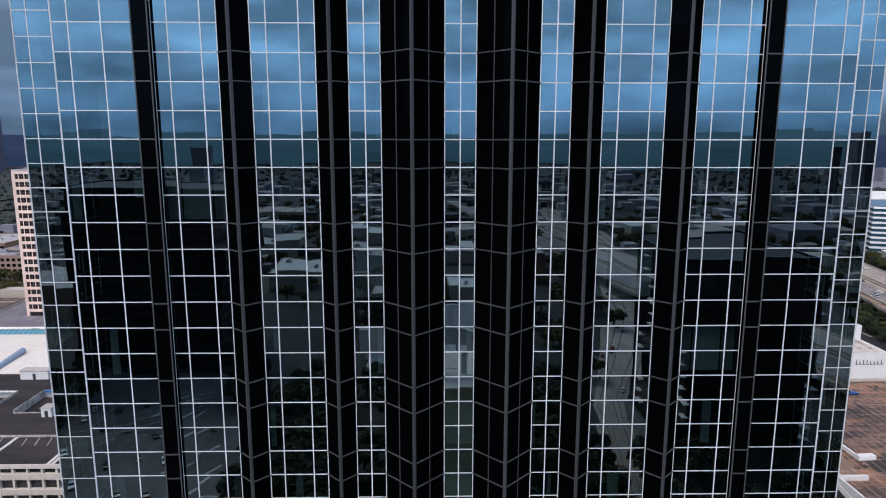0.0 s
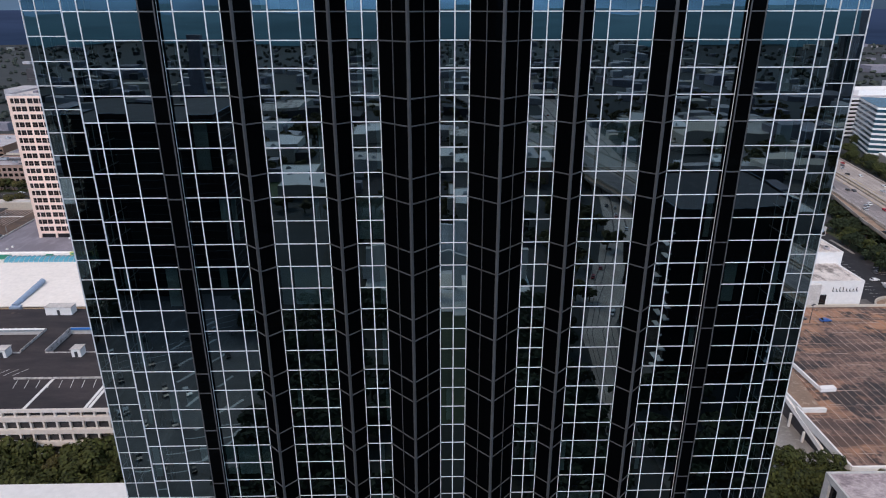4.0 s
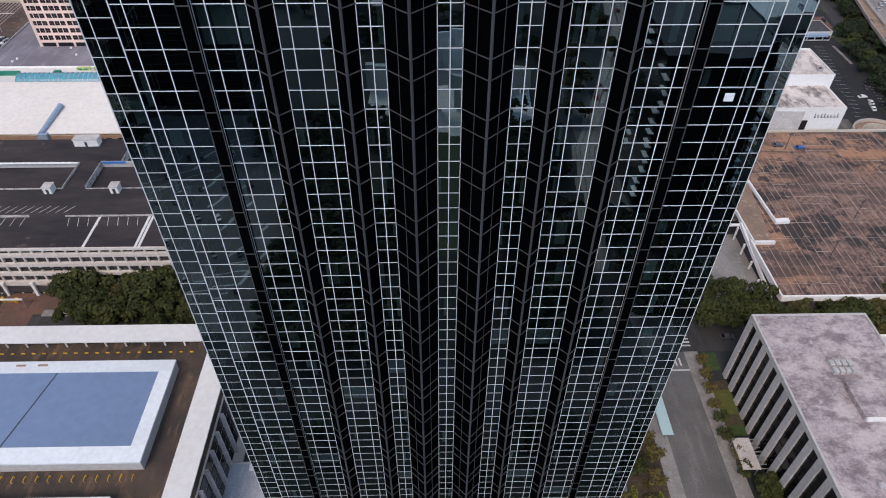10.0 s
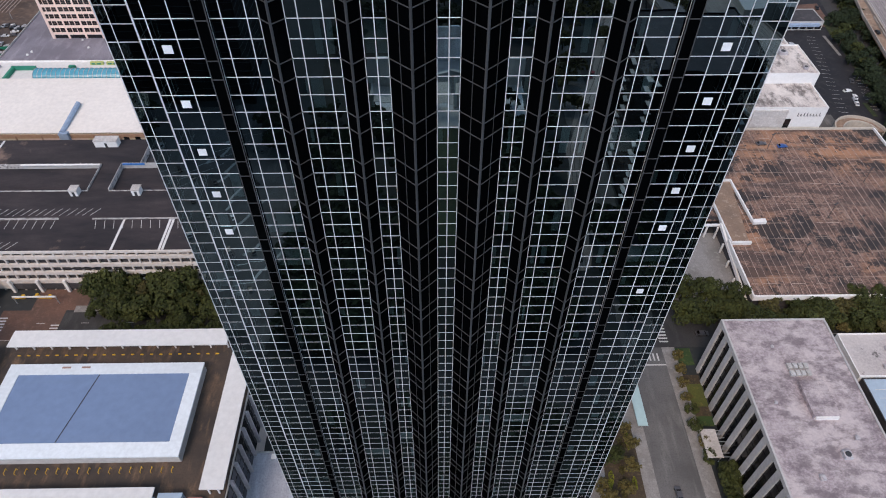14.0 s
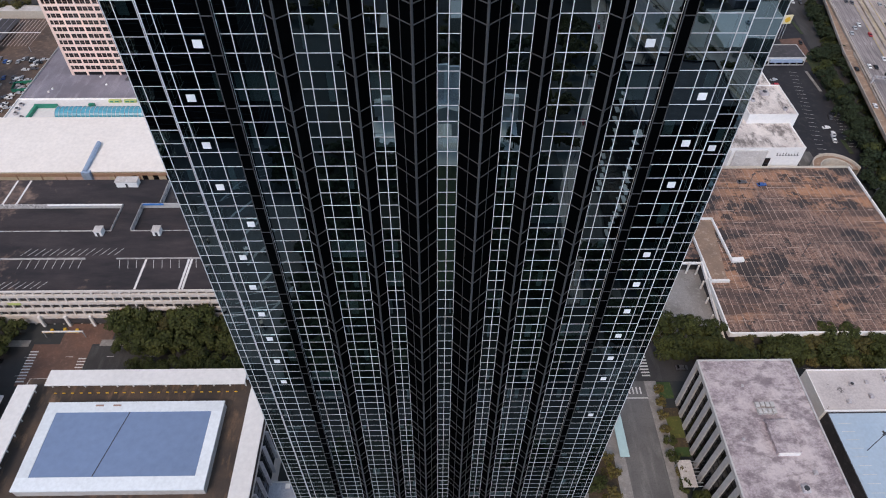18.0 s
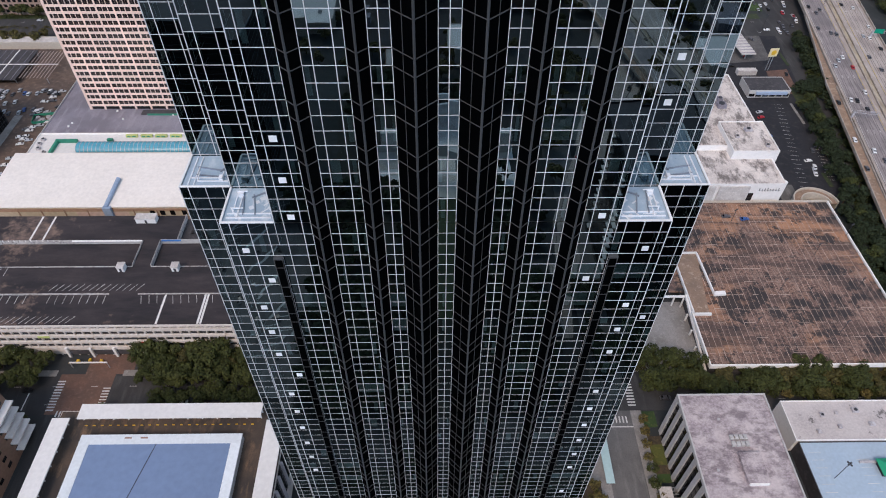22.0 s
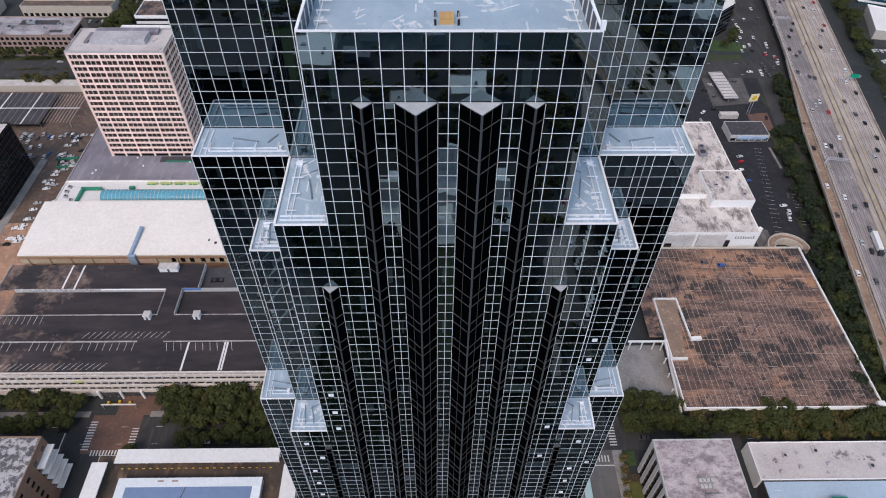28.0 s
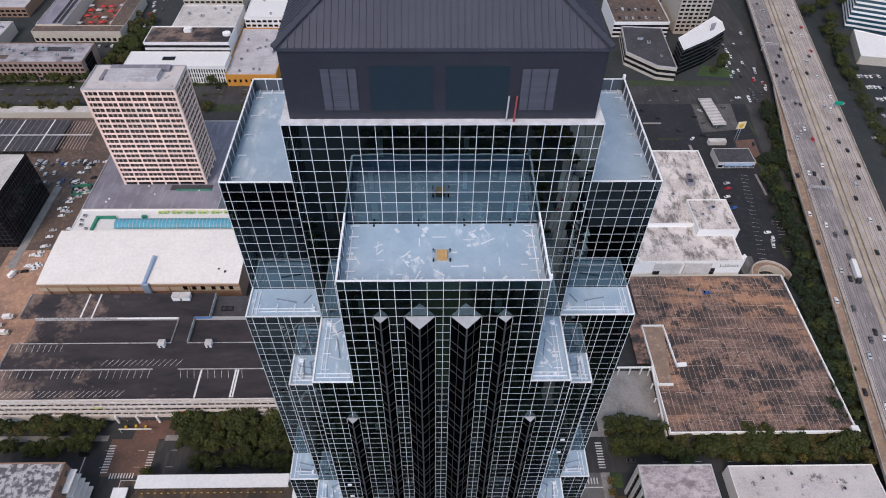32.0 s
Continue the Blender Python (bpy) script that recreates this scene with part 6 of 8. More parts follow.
part("roof_patch", s, LIGHT_DECK, strip, "pale blue roof patch")
porch = thing("entrance_canopy", "white entrance canopy with a glazed link", "canopy", (85.8, 54.2, 0))
s = Soup()
s.box(-4.2, 0.6, -4.7, 4.7, 3.8, 4.2)
part("canopy_roof", s, OLD_WHITE, porch)
for i in range(8):
    child("trellis_bar", box_data("trellis_bar", 2.2, 0.2, 0.2, STEEL), porch, pose(1.7, -4.4 + i * 1.25, 3.7))
for x in (-3.8, 0.2):
    for y in (-4.2, 4.2):
        child("post", box_data("porch_post", 0.25, 0.25, 3.8, STEEL), porch, pose(x, y, 0.1))
kiosk = thing("drop_off_roof", "long pale blue-green shelter roof beside the street", "shelter", (64.5, 69.5, 0))
s = Soup()
s.box(-1.6, 1.6, -8.8, 8.8, 3.2, 3.5)
part("shelter_roof", s, TEAL_ROOF, kiosk)
for y in (-8, -2.7, 2.7, 8):
    child("post", box_data("shelter_post", 0.2, 0.2, 3.2, STEEL), kiosk, pose(0, y, 0.05))
# low office with white roof and a pale blue parking deck
lowoff = block("low_office", "low building with stained white roof and roof units", "building", 137.5, 206, 74.5, 91.5, 8.2, WHITE_WALL, BLOTTED, 0.5)
vents(lowoff, 8.3, [(-20, 2, 1.6, 1.6, 0.9), (-14, 3, 1.2, 1.2, 0.7), (-15, -3, 1.4, 1.4, 1.0), (-6, 4, 2.4, 2.0, 1.0), (-2, -2, 2.0, 1.4, 1.0), (8, 3, 1.4, 1.4, 0.9), (16, -3, 2, 2, 0.9), (24, 2, 1.2, 1.2, 0.8), (-24, -5, 1.4, 1.4, 0.9)], PALE_ROOF)
# near-black walls: dark openings, and the shade of the gap beside them painted in
bdeck = block("blue_parking_deck", "parking deck with a pale blue coated surface", "car park", 138.5, 210, 10, 74.3, 7.4, DARK_ROOF, LIGHT_DECK, 0.5)
for i in range(10):
    child("stall_line", box_data("deck_stall", 4.6, 0.16, 0.02, PAINT_W), bdeck, pose(-31, 28 - i * 3.1, 7.49))
    child("stall_line", box_data("deck_stall", 4.6, 0.16, 0.02, PAINT_W), bdeck, pose(-14, 25 - i * 3.1, 7.49))
s = Soup()
s.box(-16, -2, 23.4, 24.2, 7.4, 8.3)
part("ramp_wall", s, PALE_ROOF, bdeck)
booth = thing("green_booth", "small bright green roofed booth on the deck", "booth", (167, 63, 7.48))
s = Soup()
s.box(-2.6, 2.6, -2.6, 2.6, 0, 2.4)
part("wall", s, DARK_GLASS, booth)
s = Soup()
s.hexa([(-3.4, -3.4, 2.4), (3.4, -3.4, 2.4), (3.4, 3.4, 2.4), (-3.4, 3.4, 2.4)], [(-1.2, -1.2, 3.6), (1.2, -1.2, 3.6), (1.2, 1.2, 3.6), (-1.2, 1.2, 3.6)])
part("roof", s, plain("bright_green", (0.02, 0.32, 0.17), rough=0.5), booth)


def lamp(x, y, z, h, heads, label="dark lamp mast with a cluster of floodlights"):
    ob = thing("street_lamp", label, "street lamp", (x, y, z), 30, "lamp masts")
    s = Soup()
    cylinder(s, 0, 0, 0, h, 0.14, 8, 0, 0.09)
    part("pole", s, DARK_STEEL, ob)
    for i in range(heads):
        s = Soup()
        s.box(0.2, 1.1, -0.3, 0.3, h - 0.1, h + 0.15)
        part("lamp_head", s, DARK_STEEL, ob, "", pose(0, 0, 0, 0, 0, 360 * i / heads))


lamp(146.5, 60, 7.48, 12, 4)

# brown parking deck with its ramp
pdeck = thing("parking_deck", "large parking deck with rust-brown stained surface and faded lines", "garage", (161, 159.5, 0))
PZ = 7.0
s = Soup()
s.box(-45.4, 45.6, -50, 50.2, 0, PZ - 0.9)
part("core", s, DARK_ROOF, pdeck)
s = Soup()
s.box(-45.5, 46.3, -50.2, 50.4, PZ - 0.6, PZ)
part("deck", s, DECK, pdeck)
s = Soup()
s.box(-53, -45.5, -10, 22, PZ - 0.6, PZ - 0.05)
part("deck", s, DECK, pdeck)
for x0, x1, y0, y1, mm in ((-46, 46.6, -50.8, -50.2, WHITE_WALL), (46.2, 46.8, -50.2, 50.4, WHITE_WALL), (-46, 46.6, 50.4, 51.0, STUCCO), (-46.2, -45.6, -50.2, -22, WHITE_WALL)):
    s = Soup()
    s.box(x0, x1, y0, y1, PZ - 1.4, PZ + 1.0)
    part("edge_wall", s, mm, pdeck, "pale concrete edge wall")
s = Soup()
s.box(44.0, 47.6, -51.2, -48.0, PZ - 1, PZ + 1.6)
part("corner_block", s, WHITE_WALL, pdeck)
dline = box_data("stall_line", 0.16, 1.0, 0.02, plain("faded_paint", (0.52, 0.40, 0.33), rough=0.9, spread=0.35, scale=0.7))
DECK_SEAM = plain("deck_seam", (0.40, 0.30, 0.245), rough=0.9, spread=0.6, scale=0.12)
rd = random.Random(31)
for i in range(33):
    x = -43.0 + i * 2.7
    child("deck_seam", box_data("deck_seam", 0.20 if i % 2 else 0.12, 99.0, 0.012, DECK_SEAM), pdeck, pose(x, 0, PZ + 0.002))
    for j in range(12):
        if rd.random() < 0.30:
            ob = child("stall_line", dline, pdeck, pose(x + rd.choice((0, 0, 2.6)), -44 + j * 8.0, PZ + 0.004, 0, 0, rd.choice((0, 90, 90))))
            ob.scale = (1.1, rd.choice((2.6, 5.0, 5.0)), 1)
for j in range(5):
    child("deck_seam", box_data("deck_seam_across", 91.0, 0.12, 0.012, DECK_SEAM), pdeck, pose(0.4, -41 + j * 20.2, PZ + 0.001))
# ramp
ramp = thing("ramp", "rust-brown car ramp between white concrete walls", "ramp", (121, 150, 0))
s = Soup()
s.hexa([(-5, -14, PZ), (2, -14, PZ), (6.2, 23, PZ), (-5.5, 23, PZ)], [(-5, -14, PZ + 0.25), (2, -14, PZ + 0.25), (6.2, 23, PZ + 0.25), (-5.5, 23, PZ + 0.25)])
part("surface", s, RAMP, ramp)
for pts in ([(-5.6, -14), (-5.0, -14), (-5.4, 23.6), (-6.0, 23.6)], [(5.9, 23), (6.5, 23), (7.5, -2), (6.9, -2)], [(-6, 23), (6.5, 23), (6.5, 23.6), (-6, 23.6)], [(7.0, -3.4), (12.5, -3.0), (12.5, -1.0), (7.0, -1.4)], [(-5.6, -14.6), (2.4, -14.6), (2.4, -13.6), (-5.6, -13.6)]):
    s = Soup()
    s.prism(pts, PZ - 0.5, PZ + 1.3)
    part("ramp_wall", s, WHITE_WALL, ramp)
s = Soup()
s.hexa([(-6.4, -40, 0.5), (-5.6, -40, 0.5), (-5.6, -3, PZ - 0.5), (-6.4, -3, PZ - 0.5)], [(-6.4, -40, 2.2), (-5.6, -40, 2.2), (-5.6, -3, PZ + 1.0), (-6.4, -3, PZ + 1.0)])
part("ramp_wall", s, WHITE_WALL, ramp)
s = Soup()
s.box(-24.5, -5.6, -3.6, -2.8, PZ - 0.6, PZ + 0.2)
part("beam", s, WHITE_WALL, ramp)
for x in (-23, -17, -11):
    child("prop", box_data("prop", 0.6, 0.6, PZ - 0.6, WHITE_WALL), ramp, pose(x, -3.2, 0.05))
for i in range(5):
    child("prop", box_data("prop", 0.6, 0.6, PZ - 0.6, WHITE_WALL), ramp, pose(-7.0, -36 + i * 8, -PZ + 2.0 + i * 1.2))
for x, y in ((130, 180), (152, 196), (160, 150), (185, 172), (140, 128), (178, 126), (196, 150), (206.5, 185)):
    lamp(x, y, PZ, 8, 2, "thin pale lamp pole on the parking deck")
# department store
store = thing("department_store", "white windowless department store with dirty roof on several levels", "store", (152, 264, 0))
for nm, x0, x1, y0, y1, z, wall_, roof_ in (("hall", -32, 30.5, -52, -23, 17.5, WHITE_WALL, DIRTY_WHITE), ("hall", -32, 31, -23, 48.5, 20.0, WHITE_WALL, DIRTY_WHITE), ("hall", 8, 33, -31, -4, 22.5, WHITE_WALL, DIRTY_WHITE), ("hall", -60, -32, -52, 40, 15.0, WHITE_WALL, OLD_WHITE)):
    s = Soup()
    s.box(x0, x1, y0, y1, 0, z)
    part(nm, s, wall_, store)
    s = Soup()
    s.box(x0 + 0.4, x1 - 0.4, y0 + 0.4, y1 - 0.4, z, z + 0.1)
    part("roof", s, roof_, store)
    for q in ((x0 - .05, x1 + .05, y0 - .05, y0 + .4), (x0 - .05, x1 + .05, y1 - .4, y1 + .05), (x0 - .05, x0 + .4, y0 + .4, y1 - .4), (x1 - .4, x1 + .05, y0 + .4, y1 - .4)):
        s = Soup()
        s.box(*q, z - 0.02, z + 0.7)
        part("parapet", s, wall_, store)
for x in (-14, 4):
    s = Soup()
    s.box(x - 8, x + 8, -52.9, -52.0, 7.0, 16.8)
    part("panel", s, OLD_WHITE, store, "raised plain wall panel")
s = Soup()
s.box(12, 15, -52.6, -52.05, PZ, PZ + 5)
part("door", s, DARK_GLASS, store)
s = Soup()
s.box(-22, -18, -53, -52.9, PZ, PZ + 3.5)
part("door", s, DARK_GLASS, store)
for i, tall in enumerate((1, 0, 1, 1, 0, 0, 0, 1)):
    s = Soup()
    z_ = 13.4
    s.box(17.4 + i * 1.45, 17.4 + i * 1.45 + 0.85, -52.2, -52.05, z_, z_ + 0.26)
    s.box(17.4 + i * 1.45, 17.4 + i * 1.45 + 0.26, -52.2, -52.05, z_ + 0.26, z_ + (1.9 if tall else 1.25))
    part("sign_bar", s, DARK_STEEL, store, "dark wall sign letter as a bar")
s = Soup()
s.prism([(30.5, -48), (39.5, -40), (38.5, -38), (30.5, -44)], 0, 9)
part("porch", s, WHITE_WALL, store)
vents(store, 20.1, [(16, 15, 5, 5, 2.2), (17, 21, 3, 3, 2.0), (-8, 30, 2, 2, 1.2), (2, 4, 1.6, 1.6, 1.0), (-20, 12, 2, 2, 1.0)], GREY_ROOF)
vents(store, 22.6, [(22, -12, 4, 3, 1.6), (14, -18, 2, 2, 1.2), (28, -26, 2, 2, 1.2)], PALE_ROOF)
# round ramp
rr = thing("spiral_ramp", "round concrete ramp with a cream wall", "ramp", (204, 212, 0))


def arc_wall(r0, r1, z0, z1, n=24):
    """A half ring of wall or deck as one closed solid."""
    s = Soup()
    arc = [math.pi * k / n for k in range(n + 1)]
    for a0, a1 in zip(arc, arc[1:]):
        q = [(r * math.cos(w), r * math.sin(w)) for w, r in ((a0, r0), (a0, r1), (a1, r1), (a1, r0))]
        s.poly([(*p, z1) for p in q])
        s.poly([(*p, z0) for p in reversed(q)])
        s.poly([(*q[1], z0), (*q[2], z0), (*q[2], z1), (*q[1], z1)])
        s.poly([(*q[3], z0), (*q[0], z0), (*q[0], z1), (*q[3], z1)])
    for w, flip in ((0.0, False), (math.pi, True)):
        e = [(r0 * math.cos(w), r0 * math.sin(w), z0), (r1 * math.cos(w), r1 * math.sin(w), z0), (r1 * math.cos(w), r1 * math.sin(w), z1), (r0 * math.cos(w), r0 * math.sin(w), z1)]
        s.poly(e[::-1] if flip else e)
    me = s.data("ramp_ring", STUCCO)
    bm = bmesh.new()
    bm.from_mesh(me)
    bmesh.ops.remove_doubles(bm, verts=bm.verts, dist=0.001)
    bm.to_mesh(me)
    bm.free()
    return me


for nm_, r0, r1, z0, z1 in (("outer_wall", 11.4, 12.0, 0, 5.4), ("inner_wall", 7.6, 8.0, 0, 5.2)):
    child(nm_, arc_wall(r0, r1, z0, z1), rr)
d_ = arc_wall(8.0, 11.4, 3.5, 4.0)
d_.materials[0] = RAMP
child("ramp_surface", d_, rr)

# ---- the freeway ----
DX = 0.187


def fx(x, y):
    return x + DX * (y - 104)


def strip_ring(x0, x1, y0, y1):
    return [(fx(x0, y0), y0), (fx(x1, y0), y0), (fx(x1, y1), y1), (fx(x0, y1), y1)]


FZ, FA = 8.0, -math.degrees(math.atan(DX))
fw = thing("freeway", "elevated multi-lane concrete freeway with worn pale lanes", "freeway", kind="structure")
s = Soup()
s.prism(strip_ring(220, 266, -900, 1500), FZ - 1.4, FZ)
part("deck", s, FREEWAY, fw)
s = Soup()
s.prism(strip_ring(222.5, 237.5, -900, 1500), FZ - 0.1, FZ + 0.03)
part("lane_band", s, LANE_DARK, fw)
s = Soup()
s.prism(strip_ring(248.5, 263.5, -900, 1500), FZ - 0.1, FZ + 0.03)
part("lane_band", s, FREEWAY, fw)
s = Soup()
s.prism(strip_ring(240.9, 243.9, -900, 1500), FZ - 0.1, FZ + 0.06)
part("median", s, MEDIAN, fw, "yellowish concrete median")
SEAM = plain("tyre_dark_seam", (0.13, 0.115, 0.11), rough=0.9)
for x in (224.3, 228.1, 231.9, 235.7, 250.3, 254.1, 257.9, 261.7):
    for dx in (-1.9, 0.55):
        s = Soup()
        s.prism(strip_ring(x + dx - 0.14, x + dx + 0.14, -300, 1200), FZ + 0.02, FZ + 0.036)
        part("lane_seam", s, SEAM, fw, "dark rubbed seam along a lane")
for x in (220.2, 240.6, 244.2, 265.8):
    s = Soup()
    s.prism(strip_ring(x - 0.3, x + 0.3, -900, 1500), FZ - 0.6 if x in (220.2, 265.8) else FZ, FZ + 1.1)
    part("barrier", s, BARRIER, fw)
s = Soup()
s.prism(strip_ring(213.2, 219.2, -500, 318), FZ - 1.2, FZ - 0.2)
part("slip_road", s, RAMP, fw, "rust-stained concrete slip road")
for x in (213.4, 219.0):
    s = Soup()
    s.prism(strip_ring(x - 0.25, x + 0.25, -500, 318), FZ - 0.6, FZ + 0.9)
    part("barrier", s, BARRIER, fw)
s = Soup()
s.prism([(fx(213.2, 318), 318), (fx(219.6, 318), 318), (fx(219.6, 412), 412), (fx(219.0, 412), 412)], FZ - 1.2, FZ - 0.15)
part("slip_road", s, RAMP, fw, "rust-stained merging lane")
s = Soup()
s.prism([(fx(213.2, 318) - 0.3, 318), (fx(213.2, 318) + 0.3, 318), (fx(219.3, 412) + 0.3, 412), (fx(219.3, 412) - 0.3, 412)], FZ - 0.6, FZ + 0.9)
part("barrier", s, BARRIER, fw)
pillar = box_data("pillar", 2.2, 2.0, FZ - 1.3, BARRIER)
for y in range(-400, 900, 36):
    for x in (226, 243, 260):
        child("pillar", pillar, fw, pose(fx(x, y), y, 0, 0, 0, FA))
dash = box_data("lane_dash", 0.18, 3.2, 0.02, PAINT_W)
for x in (226.2, 230, 233.8, 252.2, 256, 259.8):
    for y in range(90, 620, 30):
        child("lane_dash", dash, fw, pose(fx(x, y), y, FZ + 0.032, 0, 0, FA))
for x in (222.8, 237.2, 248.8, 263.2):
    s = Soup()
    s.prism(strip_ring(x - 0.1, x + 0.1, -100, 1000), FZ + 0.03, FZ + 0.045)
    part("edge_line", s, PAINT_Y if x in (237.2, 248.8) else PAINT_W, fw)


def gantry(x0, x1, y, h, sign):
    ob = thing("sign_gantry", "pale steel truss gantry over the freeway" + (" with a green sign" if sign else ""), "gantry", (fx(x0, y), y, FZ), FA, "gantries")
    ln = x1 - x0
    s = Soup()
    for zz in (h - 1.2, h):
        for yy in (-0.5, 0.5):
            s.box(0, ln, yy - 0.1, yy + 0.1, zz - 0.1, zz + 0.1)
    for i in range(int(ln / 1.6)):
        s.box(i * 1.6, i * 1.6 + 0.12, -0.5, 0.5, h - 1.2, h)
        s.hexa([(i * 1.6, -0.55, h - 1.2), (i * 1.6 + 0.12, -0.55, h - 1.2), (i * 1.6 + 0.12, -0.45, h - 1.2), (i * 1.6, -0.45, h - 1.2)],
               [(i * 1.6 + 1.5, -0.55, h), (i * 1.6 + 1.62, -0.55, h), (i * 1.6 + 1.62, -0.45, h), (i * 1.6 + 1.5, -0.45, h)])
    part("truss", s, PALE_ROOF, ob)
    child("post", box_data("gantry_post", 1.0, 1.0, h + 1.0, PALE_ROOF), ob, pose(0.2, 0, -2.0))
    if sign:
        s = Soup()
        s.box(1.0, 7.0, -0.8, -0.65, h - 1.6, h + 1.6)
        part("sign_plate", s, plain("sign_green", (0.0, 0.25, 0.15), rough=0.5), ob, "green road sign")


gantry(219.6, 234, 284, 5.5, False)
gantry(219.6, 232, 470, 6.0, False)
gantry(258, 266.5, 380, 6.0, True)
# traffic
rc = random.Random(7)
for lane, (x, flow) in enumerate(((224.3, -1), (228.1, -1), (231.9, -1), (235.6, -1), (250.4, 1), (254.1, 1), (257.9, 1), (261.6, 1))):
    y = 60 + rc.uniform(0, 40)
    while y < 640:
        car(rc.choice((0, 0, 1, 2, 2, 3, 3, 2, 1, 3, 2, 4)), fx(x, y), y, 90 + FA if flow > 0 else 270 + FA, FZ + 0.03, "driving on the freeway", "freeway traffic")
        y += rc.uniform(26, 84)
for y in (130, 190, 236, 262, 300):
    car(rc.choice((2, 3, 0)), fx(216, y), y, 90 + FA, FZ - 0.2, "driving on the slip road", "freeway traffic")
lorry = thing("lorry", "white box trailer lorry with dark cab on the freeway", "lorry", (fx(232, 212), 212, FZ + 0.03), FA, "freeway traffic")
s = Soup()
s.box(-1.3, 1.3, -7, 7, 1.1, 4.0)
part("trailer", s, WHITE_WALL, lorry)
s = Soup()
s.box(-1.2, 1.2, -10.2, -7.6, 0.8, 3.2)
part("cab", s, DARK_STEEL, lorry)
for y in (-9.4, -6, 4.4, 5.6):
    for x in (-1.1, 1.1):
        child("wheel", WHEEL, lorry, pose(x, y, 0.45, 0, 0, 90) @ Matrix.Diagonal((1.4, 1.4, 1.4, 1)))

# ---- filling station, shops and lots ----
st = thing("filling_station", "filling station canopy with a ribbed white roof", "filling station", (218, 380.5, 0), 3)
s = Soup()
s.box(-5.2, 5.2, -17.5, 17.5, 4.8, 5.5)
part("canopy", s, OLD_WHITE, st)
for i in range(9):
    child("rib", box_data("canopy_rib", 10.0, 0.5, 0.2, GREY_ROOF), st, pose(0, -16 + i * 4, 5.5))
for y in (-14, -5, 5, 14):
    child("column", box_data("column", 0.6, 0.6, 4.8, STEEL), st, pose(0, y, 0.04))
    child("pump", box_data("pump", 0.8, 1.4, 1.7, RED), st, pose(0, y + 2, 0.04))
ps = thing("pole_sign", "tall twin-pole sign with a plain yellow square panel", "sign", (228.5, 351, 0), 8)
for x in (-1.0, 1.0):
    child("pole", box_data("pole", 0.4, 0.4, 11, STEEL), ps, pose(x, 0, 0))
s = Soup()
s.box(-3.0, 3.0, -0.4, 0.4, 10.6, 16.4)
part("panel", s, plain("cream_panel", (0.78, 0.66, 0.42), rough=0.4), ps)
s = Soup()
s.hexa([(1.9 * math.cos(i * 0.785), -0.41, 13.5 + 1.9 * math.sin(i * 0.785)) for i in range(8)], [(1.9 * math.cos(i * 0.785), -0.5, 13.5 + 1.9 * math.sin(i * 0.785)) for i in range(8)])
part("emblem", s, YELLOW, ps, "plain yellow round shape")
shop = block("shop", "grey wedge-fronted shop with a dark roof", "shop", 204, 231, 318, 334, 5.0, GREY_PIER, DARK_ROOF, 0.5)
s = Soup()
s.box(-9, 11, -9.6, -8.1, 2.9, 4.6)
part("canopy", s, BLUE_STEEL, shop)
facade(shop, "s", 13.5, 8, 0.5, 3.2, 1, 6, STEEL, 1, (0.8, 0.8))
kio = block("kiosk", "small white service kiosk", "kiosk", 206, 219, 344.5, 348.5, 3.2, OLD_WHITE, OLD_WHITE, 0.3)


def prism_block(name, label, category, ring, z, wall, roof, rim):
    """A building over any plan: wall solid, roof sheet and parapet pieces along each edge."""
    cx, cy = sum(p[0] for p in ring) / len(ring), sum(p[1] for p in ring) / len(ring)
    root = thing(name, label, category, (cx, cy, 0))
    loc = [(x - cx, y - cy) for x, y in ring]
    s = Soup()
    s.prism(loc, 0, z)
    part("wall", s, wall, root)
    s = Soup()
    s.prism([(x * 0.97, y * 0.97) for x, y in loc], z, z + 0.1)
    part("roof", s, roof, root)
    for p, q in zip(loc, loc[1:] + loc[:1]):
        s = Soup()
        s.prism([p, q, (q[0] * 0.972, q[1] * 0.972), (p[0] * 0.972, p[1] * 0.972)], z, z + 0.7)
        part("parapet", s, rim, root)
    return root, loc


seven, loc7 = prism_block("angled_block", "dark-roofed commercial building with pale parapet", "building", [(165, 457), (187, 434), (202, 431), (205, 498), (170, 501)], 12, STUCCO, DARK_ROOF, PALE_ROOF)
vents(seven, 12.1, [(2, 8, 3, 3, 1.6), (-4, 14, 5, 0.8, 1.6), (8, -14, 2, 2, 1.2)])
for f in range(2):
    s = Soup()
    s.prism([(x * 1.003, y * 1.003) for x, y in loc7], 2.5 + f * 4.6, 5.0 + f * 4.6)
    part("window_band", s, DARK_GLASS, seven)
eight, loc8 = prism_block("black_office", "black banded office block with bright white roof", "office building", [(206.5, 440), (234, 458), (251, 473), (253, 486), (249, 497), (207, 459)], 23.6, BLACK_GLASS, WHITE_ROOF, WHITE_WALL)
for f in range(6):
    s = Soup()
    s.prism([(x * 1.012, y * 1.012) for x, y in loc8], 2.6 + f * 3.8, 3.6 + f * 3.8)
    part("band", s, DARK_STEEL, eight)
s = Soup()
s.prism([(4, 2), (9, 6), (13, 14), (8, 12)], 23.7, 25.6)
part("roof_plant", s, GREY_ROOF, eight)
fg = block("far_garage", "pale garage with cars on its roof", "garage", 164, 214, 504, 556, 14, WHITE_WALL, LOT_BROWN, 1.0)
# openings are dark strips on the wall, storey shade put into the colour
for i in range(3):
    s = Soup()
    s.box(-25.2, 25.2, -26.2, -26.0, 2 + i * 4, 4 + i * 4)
    part("opening", s, DARK_GLASS, fg)
